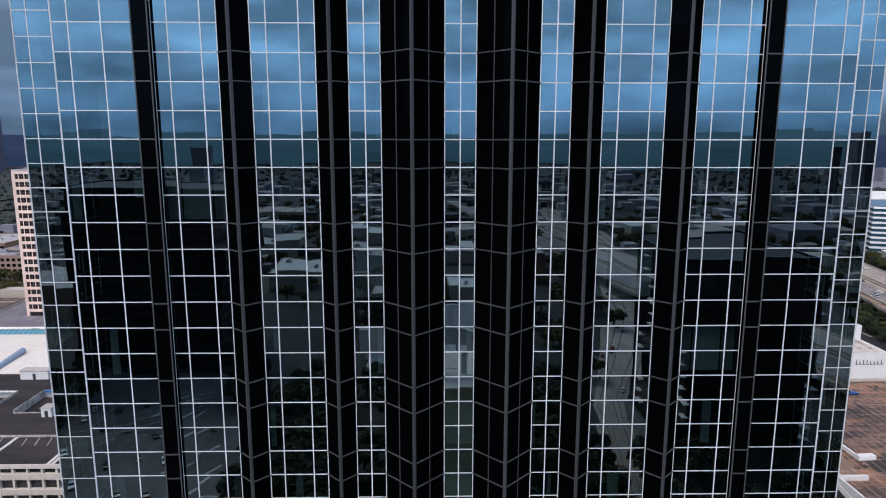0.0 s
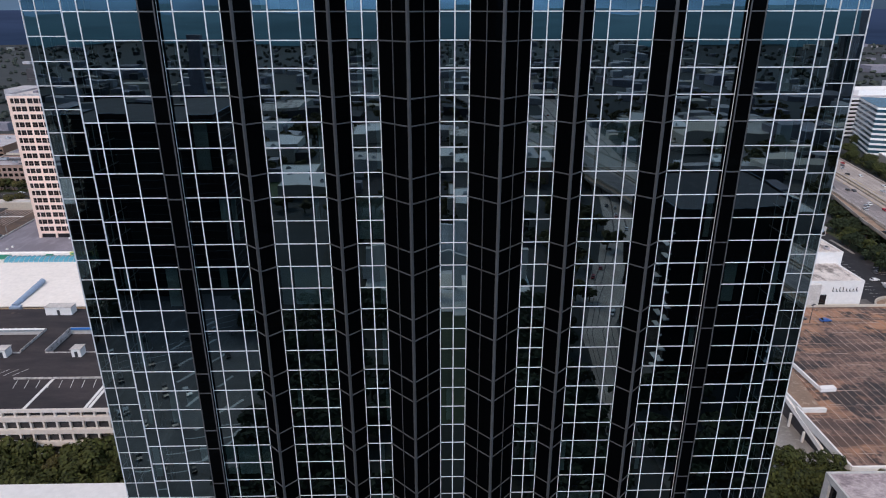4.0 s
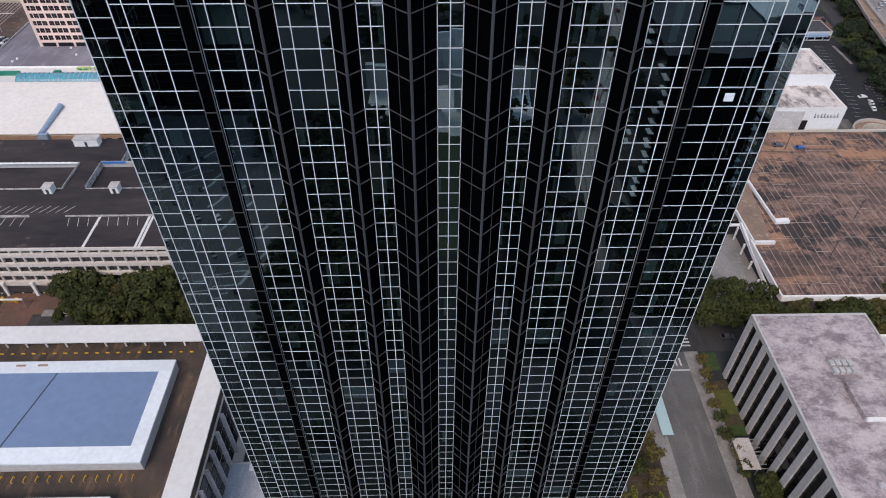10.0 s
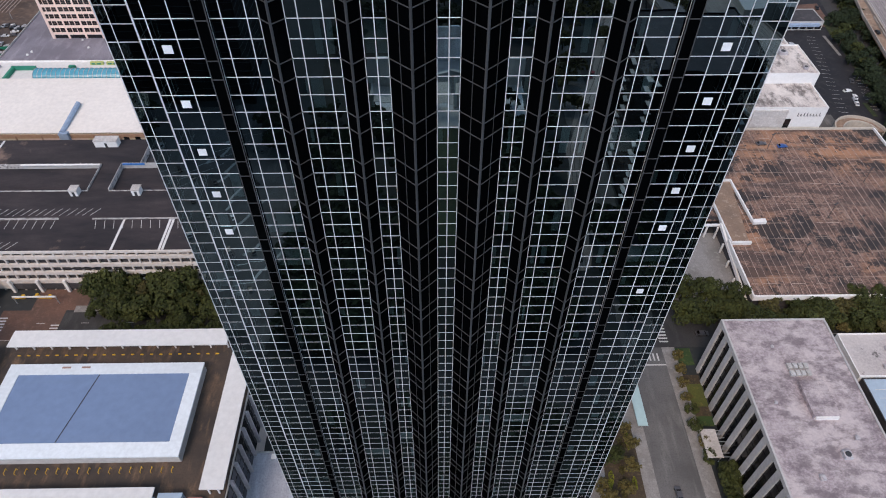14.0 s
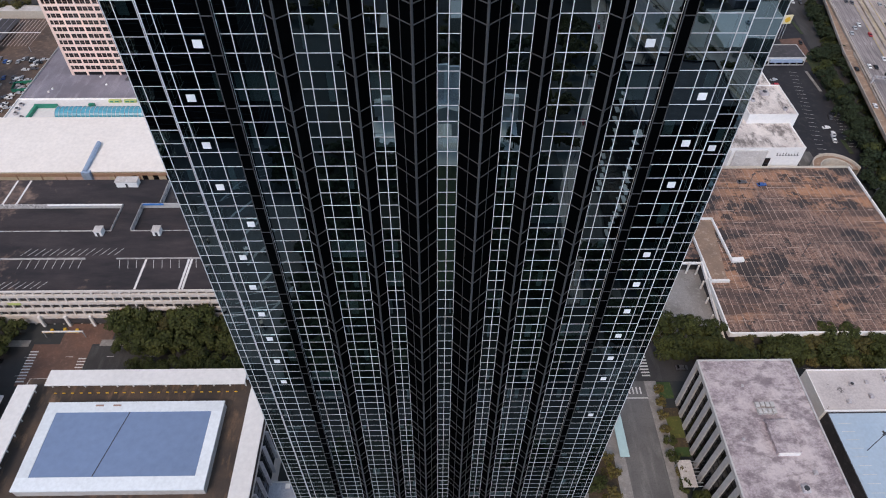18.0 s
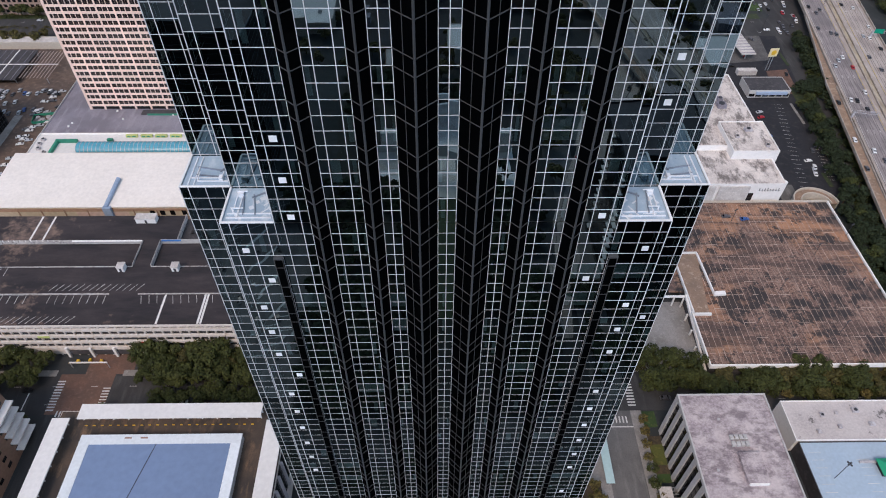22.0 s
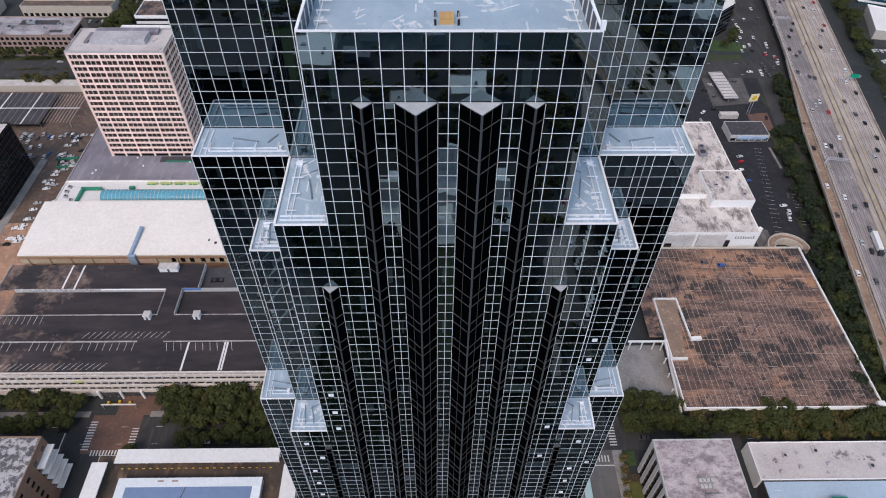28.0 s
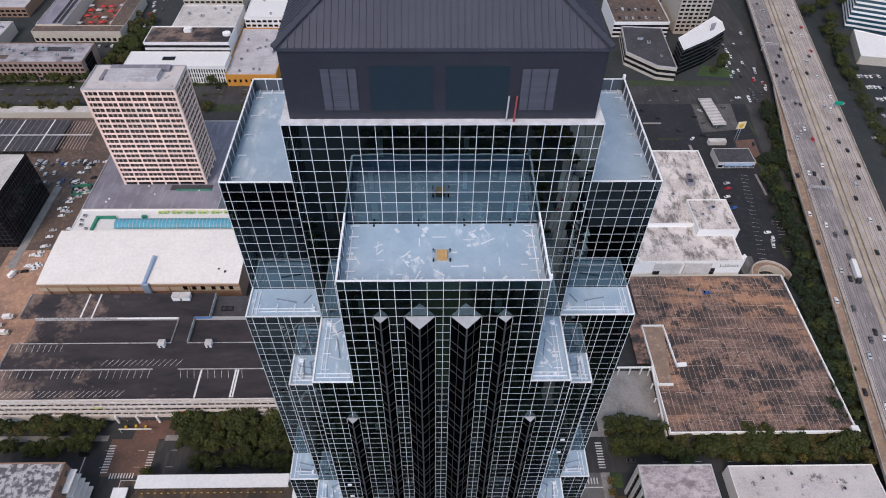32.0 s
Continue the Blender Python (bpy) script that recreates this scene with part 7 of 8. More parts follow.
for i in range(14):
    car(rc.choice((0, 1, 2, 3)), 170 + (i % 7) * 6, 512 + (i // 7) * 16 + rc.uniform(-1, 1), 90, 14.08, "parked on a garage roof")
tan = block("tan_block", "tan windowed block behind the garage", "office building", 222, 250, 510, 560, 34, STUCCO, STUCCO, 0.8)
facade(tan, "s", 14, 25, 2, 33, 8, 6, STUCCO, 1, (0.7, 0.5))
bluet = thing("blue_glass_office", "white-banded blue glass office with chamfered plan", "office building", (438.5, 538.7, 0), -21)
s = Soup()
s.prism([(-42, -34), (26, -34), (42, -18), (42, 34), (-42, 34)], 0, 44)
part("wall", s, BLUE_GLASS, bluet)
for f in range(10):
    s = Soup()
    s.prism([(-42.3, -34.3), (26.1, -34.3), (42.3, -18.1), (42.3, 34.3), (-42.3, 34.3)], 2.2 + f * 4.4, 4.0 + f * 4.4)
    part("band", s, WHITE_WALL, bluet)
bw, locw = prism_block("white_roof_shop", "low white-roofed pavilion beyond the freeway", "building", [(370, 458), (415, 450), (425, 480), (384, 503)], 8, STUCCO, WHITE_ROOF, WHITE_WALL)
striped = thing("striped_block", "long white-banded office block beyond the freeway", "office building", (470, 640, 0), 8)
s = Soup()
s.box(-58, 58, -24, 24, 0, 40)
part("wall", s, DARK_GLASS, striped)
for f in range(10):
    s = Soup()
    s.box(-58.4, 58.4, -24.4, 24.4, 1.8 + f * 4, 3.9 + f * 4)
    part("band", s, WHITE_WALL, striped)
s = Soup()
s.box(-40, 20, -14, 14, 40, 46)
part("penthouse", s, WHITE_WALL, striped)
s = Soup()
s.box(-58.4, 58.4, -24.4, 24.4, 40, 40.6)
part("roof", s, PALE_ROOF, striped)

# ---- parked cars ----
for i in range(52):
    x, y = rc.choice((-266, -249, -243, -237)) + rc.uniform(-1.5, 1.5), rc.uniform(222, 328)
    car(rc.choice((0, 0, 0, 0, 1, 1, 2, 3)), x if x > -256 else -246, y, rc.uniform(-8, 8) + rc.choice((10, 190)), 0.05, "parked on brown asphalt")
for i in range(10):
    car(rc.choice((0, 1, 3)), -282 + rc.uniform(-18, 28), 318 + rc.uniform(-8, 10), rc.choice((80, 100)), 0.05, "parked on brown asphalt")
for i in range(24):
    x, y = -289 + (i % 12) * 3.9 + rc.uniform(-1.6, 1.6), (304, 325)[i // 12] + rc.uniform(-3, 3)
    car(rc.choice((0, 0, 1, 1, 2, 3, 5)), x if x > -286 else -284, y, 100 + rc.uniform(-6, 6), 0.05, "parked on brown asphalt", "car park rows")
for x, y, k, a_ in ((205, 295.5, 4, 20), (202, 287, 0, 15), (202, 281, 2, 15), (203, 276, 5, 15), (217, 241, 0, 80), (217.5, 244, 1, 80), (219, 247, 0, 80), (217.5, 252.5, 0, 10), (224, 262, 3, 75), (206, 301, 1, 15)):
    car(k, x, y, a_, 0.05, "parked on dark asphalt")
for x, y in ((210, 372), (226, 372), (212, 388), (205, 380), (232, 392), (196, 352), (240, 345), (188, 362), (176, 378), (166, 388), (205, 356)):
    car(rc.choice((0, 1, 3, 2)), x, y, rc.uniform(0, 360), 0.05, "standing on a forecourt")
for i in range(24):
    car(rc.choice((0, 1, 2, 3, 3)), rc.choice((262, 267, 272, 279, 285)), rc.uniform(428, 700), rc.choice((90, 270)), 0.07, "in street traffic", "street traffic")
for i in range(16):
    car(rc.choice((0, 1, 2, 3)), rc.uniform(-420, 250), rc.choice((401, 406, 416, 421)), rc.choice((0, 180)), 0.06, "in street traffic", "street traffic")
for i in range(16):
    car(rc.choice((0, 0, 1, 3, 2)), rc.uniform(330, 420), rc.uniform(330, 420), rc.choice((10, 100)), 0.05, "parked beyond the freeway")
for x, y, k, a_ in ((-171, 104, 2, 175), (-105, 98, 0, 0), (-196, 104, 3, 0), (-232, 99, 2, 180), (95, 98, 3, 0), (140, 105, 0, 180), (71, 40, 3, 90), (-151, 72, 0, 90), (-151, 40, 1, 90), (89, 118, 0, 30), (93, 117, 5, 100)):
    car(k, x, y, a_, 0.07, "driving on a street", "street traffic")
car(5, 159, 197, 5, PZ + 0.03, "alone on the brown parking deck")
car(3, 150, 199, 5, PZ + 0.03, "alone on the brown parking deck")

for i in range(22):
    car(rc.choice((0, 1, 2, 2, 3)), -402 + i * 5.6 + rc.uniform(-1, 1), 487 + rc.uniform(-0.6, 0.6), 90, 0.05, "parked along a dark street", "kerbside cars")
for i in range(14):
    car(rc.choice((0, 0, 1, 3, 4)), rc.uniform(-271, -258), rc.uniform(505, 620), rc.choice((80, 260)), 0.05, "in a side street", "street traffic")
for i in range(30):
    car(rc.choice((0, 0, 1, 2, 3, 3, 4)), rc.choice((253, 257.5, 262, 270, 276)) + rc.uniform(-0.8, 0.8), 402 + 5.2 * (i % 15) + rc.uniform(-1.2, 1.2), rc.choice((84, 264)), 0.07, "waiting at a wide crossing", "street traffic")
for i in range(22):
    car(rc.choice((0, 0, 0, 1, 2, 3)), 362 + (i % 8) * 3.4 + rc.uniform(-0.5, 0.5), (404, 421, 438)[i // 8] + rc.uniform(-0.8, 0.8), 92, 0.05, "parked beyond the freeway", "far car park rows")
# ---- trees ----
row_of_trees(-216, 116, -164, 117, 8, (0, 5, 1), 1.5)
row_of_trees(-214, 106, -166, 107, 7, (0, 1), 2.0, 0.9)
row_of_trees(-129, 117, -66, 117, 10, (0, 5, 2), 1.5, 1.1)
row_of_trees(-126, 107, -60, 108, 10, (0, 2, 1), 2.0, 1.05)
row_of_trees(-116, 98, -50, 98, 9, (0, 1), 2.0, 0.95)
row_of_trees(-60, 116, 60, 117, 16, (0, 2, 1), 2.0)
tree(1, -136, 93, 0.75)
tree(1, -176, 93, 0.9)
row_of_trees(-170, 60, -165, 92, 4, (1, 4), 2, 0.8)
row_of_trees(84, 116, 112, 113, 5, (0, 1), 1.5, 0.85)
row_of_trees(88, 104, 120, 99, 6, (0, 2), 2.0, 0.95)
row_of_trees(118, 104, 206, 104, 14, (0, 1, 5, 2, 5), 2.0, 0.95)
row_of_trees(120, 109, 214, 109, 12, (5, 1, 0), 2.0, 0.8)
row_of_trees(140, 97, 214, 97, 9, (1, 3, 5), 2.0, 0.8)
row_of_trees(210, 118, 240, 330, 28, (6, 6, 1, 6), 4.0, 0.85, "verge trees")
row_of_trees(216, 112, 228, 212, 14, (6, 1, 6), 3.0, 0.9, "verge trees")
row_of_trees(252, 300, 268, 398, 12, (6, 6, 4), 2.0, 0.8, "verge trees")
row_of_trees(82, 48, 82, 90, 8, (3, 4, 3), 0.8, 0.75)
row_of_trees(85, 22, 87, 46, 6, (1, 0, 4), 1.2, 0.75)
row_of_trees(50, 20, 60, 64, 9, (3, 4), 3.0, 0.9, "plaza trees")
row_of_trees(46, 24, 50, 50, 6, (4, 3), 3.0, 0.9, "plaza trees")
row_of_trees(-400, 428, -260, 428, 14, (0, 1), 2.5, 0.9, "avenue trees")
row_of_trees(-260, 428, 150, 428, 18, (0, 1, 2), 3.0, 0.8, "avenue trees")
row_of_trees(-420, 391, -200, 391, 12, (1, 4, 0), 2.5, 0.7, "avenue trees")
row_of_trees(-262, 462, -256, 500, 8, (0, 2), 3.0, 1.0, "avenue trees")
row_of_trees(-276, 440, -262, 520, 10, (0, 1, 2), 4.0, 1.0, "avenue trees")
row_of_trees(238, 440, 256, 470, 5, (1, 0), 3.0, 0.8, "avenue trees")
row_of_trees(256, 480, 262, 640, 9, (1, 0), 3.0, 0.9, "avenue trees")
row_of_trees(348, 420, 374, 540, 14, (6, 2, 6), 6.0, 0.9, "far verge trees")
row_of_trees(340, 380, 420, 400, 5, (6, 4), 6.0, 0.8, "far verge trees")
row_of_trees(352, 540, 470, 590, 12, (0, 2, 1), 10.0, 1.1, "far verge trees")

# ---- hedges, beds and lot furniture ----
def hedge(name, label, x0, y0, x1, y1, width, height, n, material, leaf=0.4, seed=1, z=0.1):
    """A ragged strip of shrubs made of leaf sprays, taller in places."""
    rg = random.Random(seed)
    s = Soup()
    ln = math.hypot(x1 - x0, y1 - y0)
    ux, uy = (x1 - x0) / ln, (y1 - y0) / ln
    humps = [(rg.random() * ln, rg.uniform(-0.4, 0.4) * width, rg.uniform(0.5, 1.0), rg.uniform(1.2, 3.2)) for i in range(int(ln * width / 9) + 4)]
    for i in range(n):
        c, o, k, r = rg.choice(humps)
        a, d = rg.uniform(0, 6.28), r * math.sqrt(rg.random())
        f, w_ = c + d * math.cos(a), o + d * math.sin(a) * min(1.0, width / 4)
        zz = z + height * k * math.sqrt(max(0.02, 1 - (d / r) ** 2)) * rg.uniform(0.55, 1.0)
        p = Vector((x0 + ux * f - uy * w_, y0 + uy * f + ux * w_, zz))
        nr = Vector((rg.uniform(-0.8, 0.8), rg.uniform(-0.8, 0.8), 1.0))
        e1 = nr.orthogonal().normalized()
        e2 = nr.cross(e1).normalized()
        q = leaf * rg.uniform(0.6, 1.3)
        s.poly([p - e1 * q, p - e2 * q * 0.7, p + e1 * q, p + e2 * q * 0.8])
    return tagged(new(name, s.data(name, material)), label, "hedge", kind="stuff")


hedge("hedge", "dense dark green hedge between verge and freeway", 221, 116, 262, 330, 11, 6.5, 26000, LEAF, 0.5, 1)
hedge("hedge", "dense dark green hedge below the merging lane", 252, 318, 270, 404, 8, 6.0, 9000, LEAF, 0.5, 21)
hedge("hedge", "ragged dark shrubs along a car park edge", 212, 116, 232, 222, 6, 3.0, 5000, LEAF, 0.45, 2)
hedge("hedge", "dark shrubs along the avenue", -420, 427, 140, 427, 5, 2.6, 9000, LEAF, 0.5, 3)
hedge("hedge", "dark shrubs on the avenue median", -420, 411, 150, 411, 2.4, 1.6, 5000, LEAF_OLIVE, 0.4, 4)
hedge("hedge", "dark shrubs below street oaks", 86, 112.5, 208, 112.5, 3, 2.2, 4000, LEAF_OLIVE, 0.4, 5)
hedge("hedge", "thick dark foliage along the shaded street", 118, 100, 214, 100, 6, 7.0, 9000, LEAF, 0.45, 15)
hedge("hedge", "thick olive foliage along the shaded street", 150, 107, 214, 108, 5, 8.0, 5000, LEAF_OLIVE, 0.42, 16)
hedge("hedge", "dark shrubs beyond the freeway", 338, 330, 368, 520, 14, 5.0, 7000, LEAF, 0.55, 6)
hedge("flower_strip", "yellow-green flowering shrubs in a plaza bed", 48.5, 14, 53.5, 60, 1.4, 0.9, 1500, LEAF_LIME, 0.22, 7)
hedge("flower_strip", "yellow-green flowering shrubs in a plaza bed", 57.5, 14, 59.5, 60, 1.2, 0.9, 1300, LEAF_LIME, 0.22, 8)
hedge("flower_strip", "green shrubs in a plaza bed", 53.5, 14, 56.5, 62, 2.2, 1.0, 1600, LEAF_OLIVE, 0.25, 9)
sheet("bed_3", [(46.5, 12), (61, 12), (61.5, 63), (52, 63)], 0.14, SOIL, "brown planting bed in the plaza", "planting bed")
sheet("apron", [(206, 360), (236, 364), (240, 398), (208, 398)], 0.055, stained("oily_apron", (0.115, 0.108, 0.104), (0.065, 0.061, 0.060), (0.17, 0.16, 0.15), 0.12), "worn concrete apron of a filling station", "paving")
sheet("apron_2", [(224, 322), (240, 322), (243, 352), (228, 350)], 0.055, BRICK_PAVE, "reddish worn paving beside a shop", "paving")
sheet("apron_3", rect(190, 200, 214, 232), 0.055, STREET, "pale concrete patch by a store door", "paving")
for k, (x, y, w_, d_) in enumerate(((192, 338, 2.0, 14), (178, 352, 16, 2.0), (170, 372, 14, 1.8), (246, 366, 2, 18), (230, 300, 1.6, 22), (190, 300, 1.2, 20), (158, 350, 2, 12), (222, 236, 2.4, 12))):
    sheet("kerb_island_%d" % (k + 1), rect(x - w_ / 2, x + w_ / 2, y - d_ / 2, y + d_ / 2), 0.18, GRASS if k % 2 else PAVE, "kerbed traffic island in an asphalt lot", "traffic island")
stripes("stall_marks", [(fx(183, y), y, 4.8, 0.12, 0.045, 79) for y in range(226, 312, 4)] + [(222 + 0.17 * (y - 222), y, 4.6, 0.13, 0.045, 80) for y in range(236, 270, 3)], PAINT_W, "thin white stall lines on dark asphalt")
for x, y in ((246, 408), (252, 432), (262, 402), (196, 396), (170, 396), (120, 396), (298, 430), (-236, 395), (-280, 395)):
    lamp(x, y, 0.1, 11, 2, "pale street lamp with two arms beside the avenue")
box_van = thing("box_van", "white box van standing on brown asphalt", "van", (-255, 219, 0.05), 70)
for nm_, q_, mm_ in (("cargo_box", (-2.6, 1.6, -1.1, 1.1, 0.7, 3.1), WHITE_WALL), ("cab", (1.7, 3.2, -1.0, 1.0, 0.6, 2.3), OLD_WHITE), ("windscreen", (2.9, 3.23, -0.9, 0.9, 1.5, 2.2), DARK_GLASS)):
    s = Soup()
    s.box(*q_)
    part(nm_, s, mm_, box_van)
for x in (-1.6, 2.4):
    for y in (-0.95, 0.95):
        child("wheel", WHEEL, box_van, pose(x, y, 0.40) @ Matrix.Diagonal((1.2, 1.2, 1.2, 1)))
for x, y, a_ in ((-243.5, 187, 8), (-241.5, 176, 6), (-247, 181, 5)):
    copy_thing(box_van, pose(x, y, 0.05, 0, 0, a_))
pit = thing("fenced_pit", "small green fenced yard of pale machines on brown asphalt", "plant yard", (-242, 296, 0.05), 12)
for x0, x1, y0, y1 in ((-6, 6, -4.2, -4), (-6, 6, 4, 4.2), (-6.2, -6, -4, 4), (6, 6.2, -4, 4)):
    s = Soup()
    s.box(x0, x1, y0, y1, 0, 1.8)
    part("fence", s, GREEN_PAINT, pit)
for x, y in ((-3.4, 1), (-0.4, -1.4), (2.6, 0.8), (4.0, -2.0)):
    s = Soup()
    s.box(x - 1.1, x + 1.1, y - 0.9, y + 0.9, 0, 1.6)
    cylinder(s, x, y, 1.6, 1.9, 0.6, 10)
    part("machine", s, PALE_ROOF, pit)

# ---- the wide city round about: woods, houses and distant blocks ----
rw = random.Random(3)


def clear_of_plan(x, y):
    return not (-440 < x < 480 and -60 < y < 640) and abs(x - fx(243, y)) > 40


woods = Soup()
for i in range(12000):
    r = 250 + 2180 * rw.random() ** 1.3
    a_ = rw.uniform(0, 6.283)
    x, y = r * math.cos(a_), 100 + r * math.sin(a_)
    if not clear_of_plan(x, y) or (y < -60 and r < 1300):
        continue
    rr_, hh = rw.uniform(3.5, 7.5), rw.uniform(5, 9)
    n = 6
    ring1 = [(x + rr_ * rw.uniform(.75, 1.2) * math.cos(6.283 * k / n), y + rr_ * rw.uniform(.75, 1.2) * math.sin(6.283 * k / n), hh * rw.uniform(.35, .55)) for k in range(n)]
    ring2 = [(x + rr_ * .55 * rw.uniform(.6, 1.3) * math.cos(6.283 * k / n + .5), y + rr_ * .55 * rw.uniform(.6, 1.3) * math.sin(6.283 * k / n + .5), hh * rw.uniform(.85, 1.1)) for k in range(n)]
    woods.hexa([(x + rr_ * .6 * math.cos(6.283 * k / n), y + rr_ * .6 * math.sin(6.283 * k / n), 0.5) for k in range(n)], ring1)
    woods.hexa(ring1, ring2)
tagged(new("far_woods", woods.data("far_woods", LEAF_FAR)), "dark green tree cover of the wide flat city, haze in its colour", "woods", kind="stuff")
town = Soup()
for i in range(1500):
    r = 300 + 2120 * rw.random() ** 1.2
    a_ = rw.uniform(0, 6.283)
    x, y = r * math.cos(a_), 100 + r * math.sin(a_)
    if not clear_of_plan(x, y) or (y < -30 and abs(x) < 260 and y > -420):
        continue
    big = rw.random() < 0.25
    sx, sy, hh = (rw.uniform(20, 60), rw.uniform(20, 50), rw.uniform(6, 18)) if big else (rw.uniform(8, 20), rw.uniform(8, 16), rw.uniform(4, 9))
    if rw.random() < 0.02 and r > 900:
        hh = rw.uniform(40, 120)
    town.box(x - sx / 2, x + sx / 2, y - sy / 2, y + sy / 2, 0, hh, rw.choice((0, 1, 2, 3, 1)))
for i in range(420):
    x, y = rw.uniform(-620, 620), rw.uniform(-1500, -330)
    if abs(x) < 200 and y > -480:
        continue
    sx, sy, hh = rw.uniform(10, 42), rw.uniform(8, 30), rw.uniform(4, 12)
    town.box(x - sx / 2, x + sx / 2, y - sy / 2, y + sy / 2, 0, hh, rw.choice((0, 1, 3, 3, 2)))
tagged(new("far_town", town.data("far_town", STUCCO, GREY_ROOF, DARK_ROOF, PALE_ROOF)), "low roofs of the distant town among trees", "town", kind="stuff")
# distance haze is painted into the tower's dull blue wall colour
far_t = block("far_tower", "dark tower on the skyline, tinted with haze", "skyscraper", -1312, -1256, 1860, 1910, 172, plain("haze_tinted_stone", (0.12, 0.12, 0.17)), GREY_ROOF, 1.0)

# glowing ring wall round the flat land: painted blue haze, paler on sunny side
m = Mat("painted_blue_haze")
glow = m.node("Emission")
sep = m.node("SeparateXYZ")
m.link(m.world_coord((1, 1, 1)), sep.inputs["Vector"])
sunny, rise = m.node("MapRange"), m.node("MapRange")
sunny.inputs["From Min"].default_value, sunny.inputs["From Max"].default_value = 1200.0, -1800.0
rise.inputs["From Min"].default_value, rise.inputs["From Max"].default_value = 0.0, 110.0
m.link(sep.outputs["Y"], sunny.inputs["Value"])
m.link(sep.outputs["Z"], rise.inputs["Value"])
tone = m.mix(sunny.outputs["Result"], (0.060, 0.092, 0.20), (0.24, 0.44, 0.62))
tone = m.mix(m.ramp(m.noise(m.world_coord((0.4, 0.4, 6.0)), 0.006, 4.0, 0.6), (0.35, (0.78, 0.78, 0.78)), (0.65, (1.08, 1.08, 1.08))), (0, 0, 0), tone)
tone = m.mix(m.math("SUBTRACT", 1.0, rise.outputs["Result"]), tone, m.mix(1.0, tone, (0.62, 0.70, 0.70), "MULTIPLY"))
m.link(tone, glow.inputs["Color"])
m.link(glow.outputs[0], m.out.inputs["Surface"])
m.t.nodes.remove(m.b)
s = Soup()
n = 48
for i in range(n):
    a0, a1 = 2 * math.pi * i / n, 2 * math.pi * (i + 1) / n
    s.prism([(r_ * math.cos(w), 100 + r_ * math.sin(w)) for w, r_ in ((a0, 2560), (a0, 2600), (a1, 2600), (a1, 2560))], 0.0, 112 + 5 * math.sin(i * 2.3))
tagged(new("backdrop", s.data("backdrop", m.m)), "glowing ring wall painted as blue haze along the horizon", "backdrop", kind="structure")

# ---- south side, seen in the mirror glass ----
mir = block("dark_mirror_block", "dark glass office slab across the street", "office building", -165, -92, -300, -246, 81, BLACK_GLASS, DARK_ROOF, 0.8)
for f in range(20):
    s = Soup()
    s.box(-36.6, 36.6, -27.1, 27.1, 3.4 + f * 4, 3.7 + f * 4)
    part("band", s, DARK_STEEL, mir)
flats = block("dark_apartment_tower", "black glass apartment tower with white slab ends", "apartment building", 80, 122, -214, -166, 65, BLACK_GLASS, DARK_ROOF, 0.8)
ledge = box_data("balcony_slab", 2.0, 4.0, 0.35, WHITE_WALL)
for f in range(14):
    for x, y in ((-21.6, 23.0), (21.6, 23.0), (21.6, 8.0), (-21.6, -6.0)):
        child("balcony_slab", ledge, flats, pose(x, y, 5 + f * 4.3))
WEST_EDGE = ((55, -130), (62, -205), (84, -270), (105, -340), (122, -440), (132, -600), (140, -830), (152, -1300))
EAST_EDGE = ((61, -130), (76, -207), (105, -268), (140, -336), (165, -436), (178, -600), (188, -830), (204, -1300))
hw = thing("south_highway", "pale grey curving highway with dark rubbed lanes", "road", kind="structure")


def between(k, f):
    """A point of the curving highway: stretch k, share f of its width."""
    (ax, ay), (bx, by) = WEST_EDGE[k], EAST_EDGE[k]
    return ax + (bx - ax) * f, ay + (by - ay) * f


for k in range(7):
    s = Soup()
    s.prism([between(k + 1, 0), between(k + 1, 1), between(k, 1), between(k, 0)], 0.0, 0.10 + 0.002 * (k % 2))
    part("roadway", s, FREEWAY, hw)
    for f in (0.16, 0.32, 0.47, 0.53, 0.68, 0.84):
        w_ = 0.02 if f in (0.47, 0.53) else 0.025
        s = Soup()
        s.prism([between(k + 1, f - w_ / 2), between(k + 1, f + w_ / 2), between(k, f + w_ / 2), between(k, f - w_ / 2)], 0.08, 0.115)
        part("lane_seam", s, BARRIER if f in (0.47, 0.53) else SEAM, hw)
rs = random.Random(12)
for i in range(34):
    k, f, u = rs.randrange(1, 6), rs.choice((0.08, 0.21, 0.34, 0.66, 0.80, 0.93)), rs.random()
    p, q = between(k, f), between(k + 1, f)
    car(rs.choice((0, 0, 1, 2, 3, 4)), p[0] + (q[0] - p[0]) * u, p[1] + (q[1] - p[1]) * u, math.degrees(math.atan2(q[1] - p[1], q[0] - p[0])) + (0 if f < 0.5 else 180), 0.12, "driving on the curving highway", "highway traffic")
sheet("road_9", rect(-420, 330, -88, -72), 0.05, ROAD, "asphalt street south of the tower", "road")
sheet("park", rect(-58, 40, -330, -90), 0.03, SHADED_GARDEN, "dark green park south of the tower, tree shade in its colour", "park")
sheet("lawn_5", rect(-8, 20, -238, -140), 0.06, GRASS, "long clipped lawn in front of the water wall", "lawn")
sheet("car_park_4", [(-150, -240), (-84, -240), (-58, -165), (-60, -92), (-100, -92), (-130, -150)], 0.05, STREET, "pale worn car park south of the tower", "car park")
sheet("car_park_5", [(200, -400), (300, -400), (370, -560), (270, -560)], 0.05, STREET, "wide pale car park beyond the highway", "car park")
sheet("car_park_6", rect(-62, 30, -450, -385), 0.05, LOT_DARK, "asphalt car park behind the park", "car park")
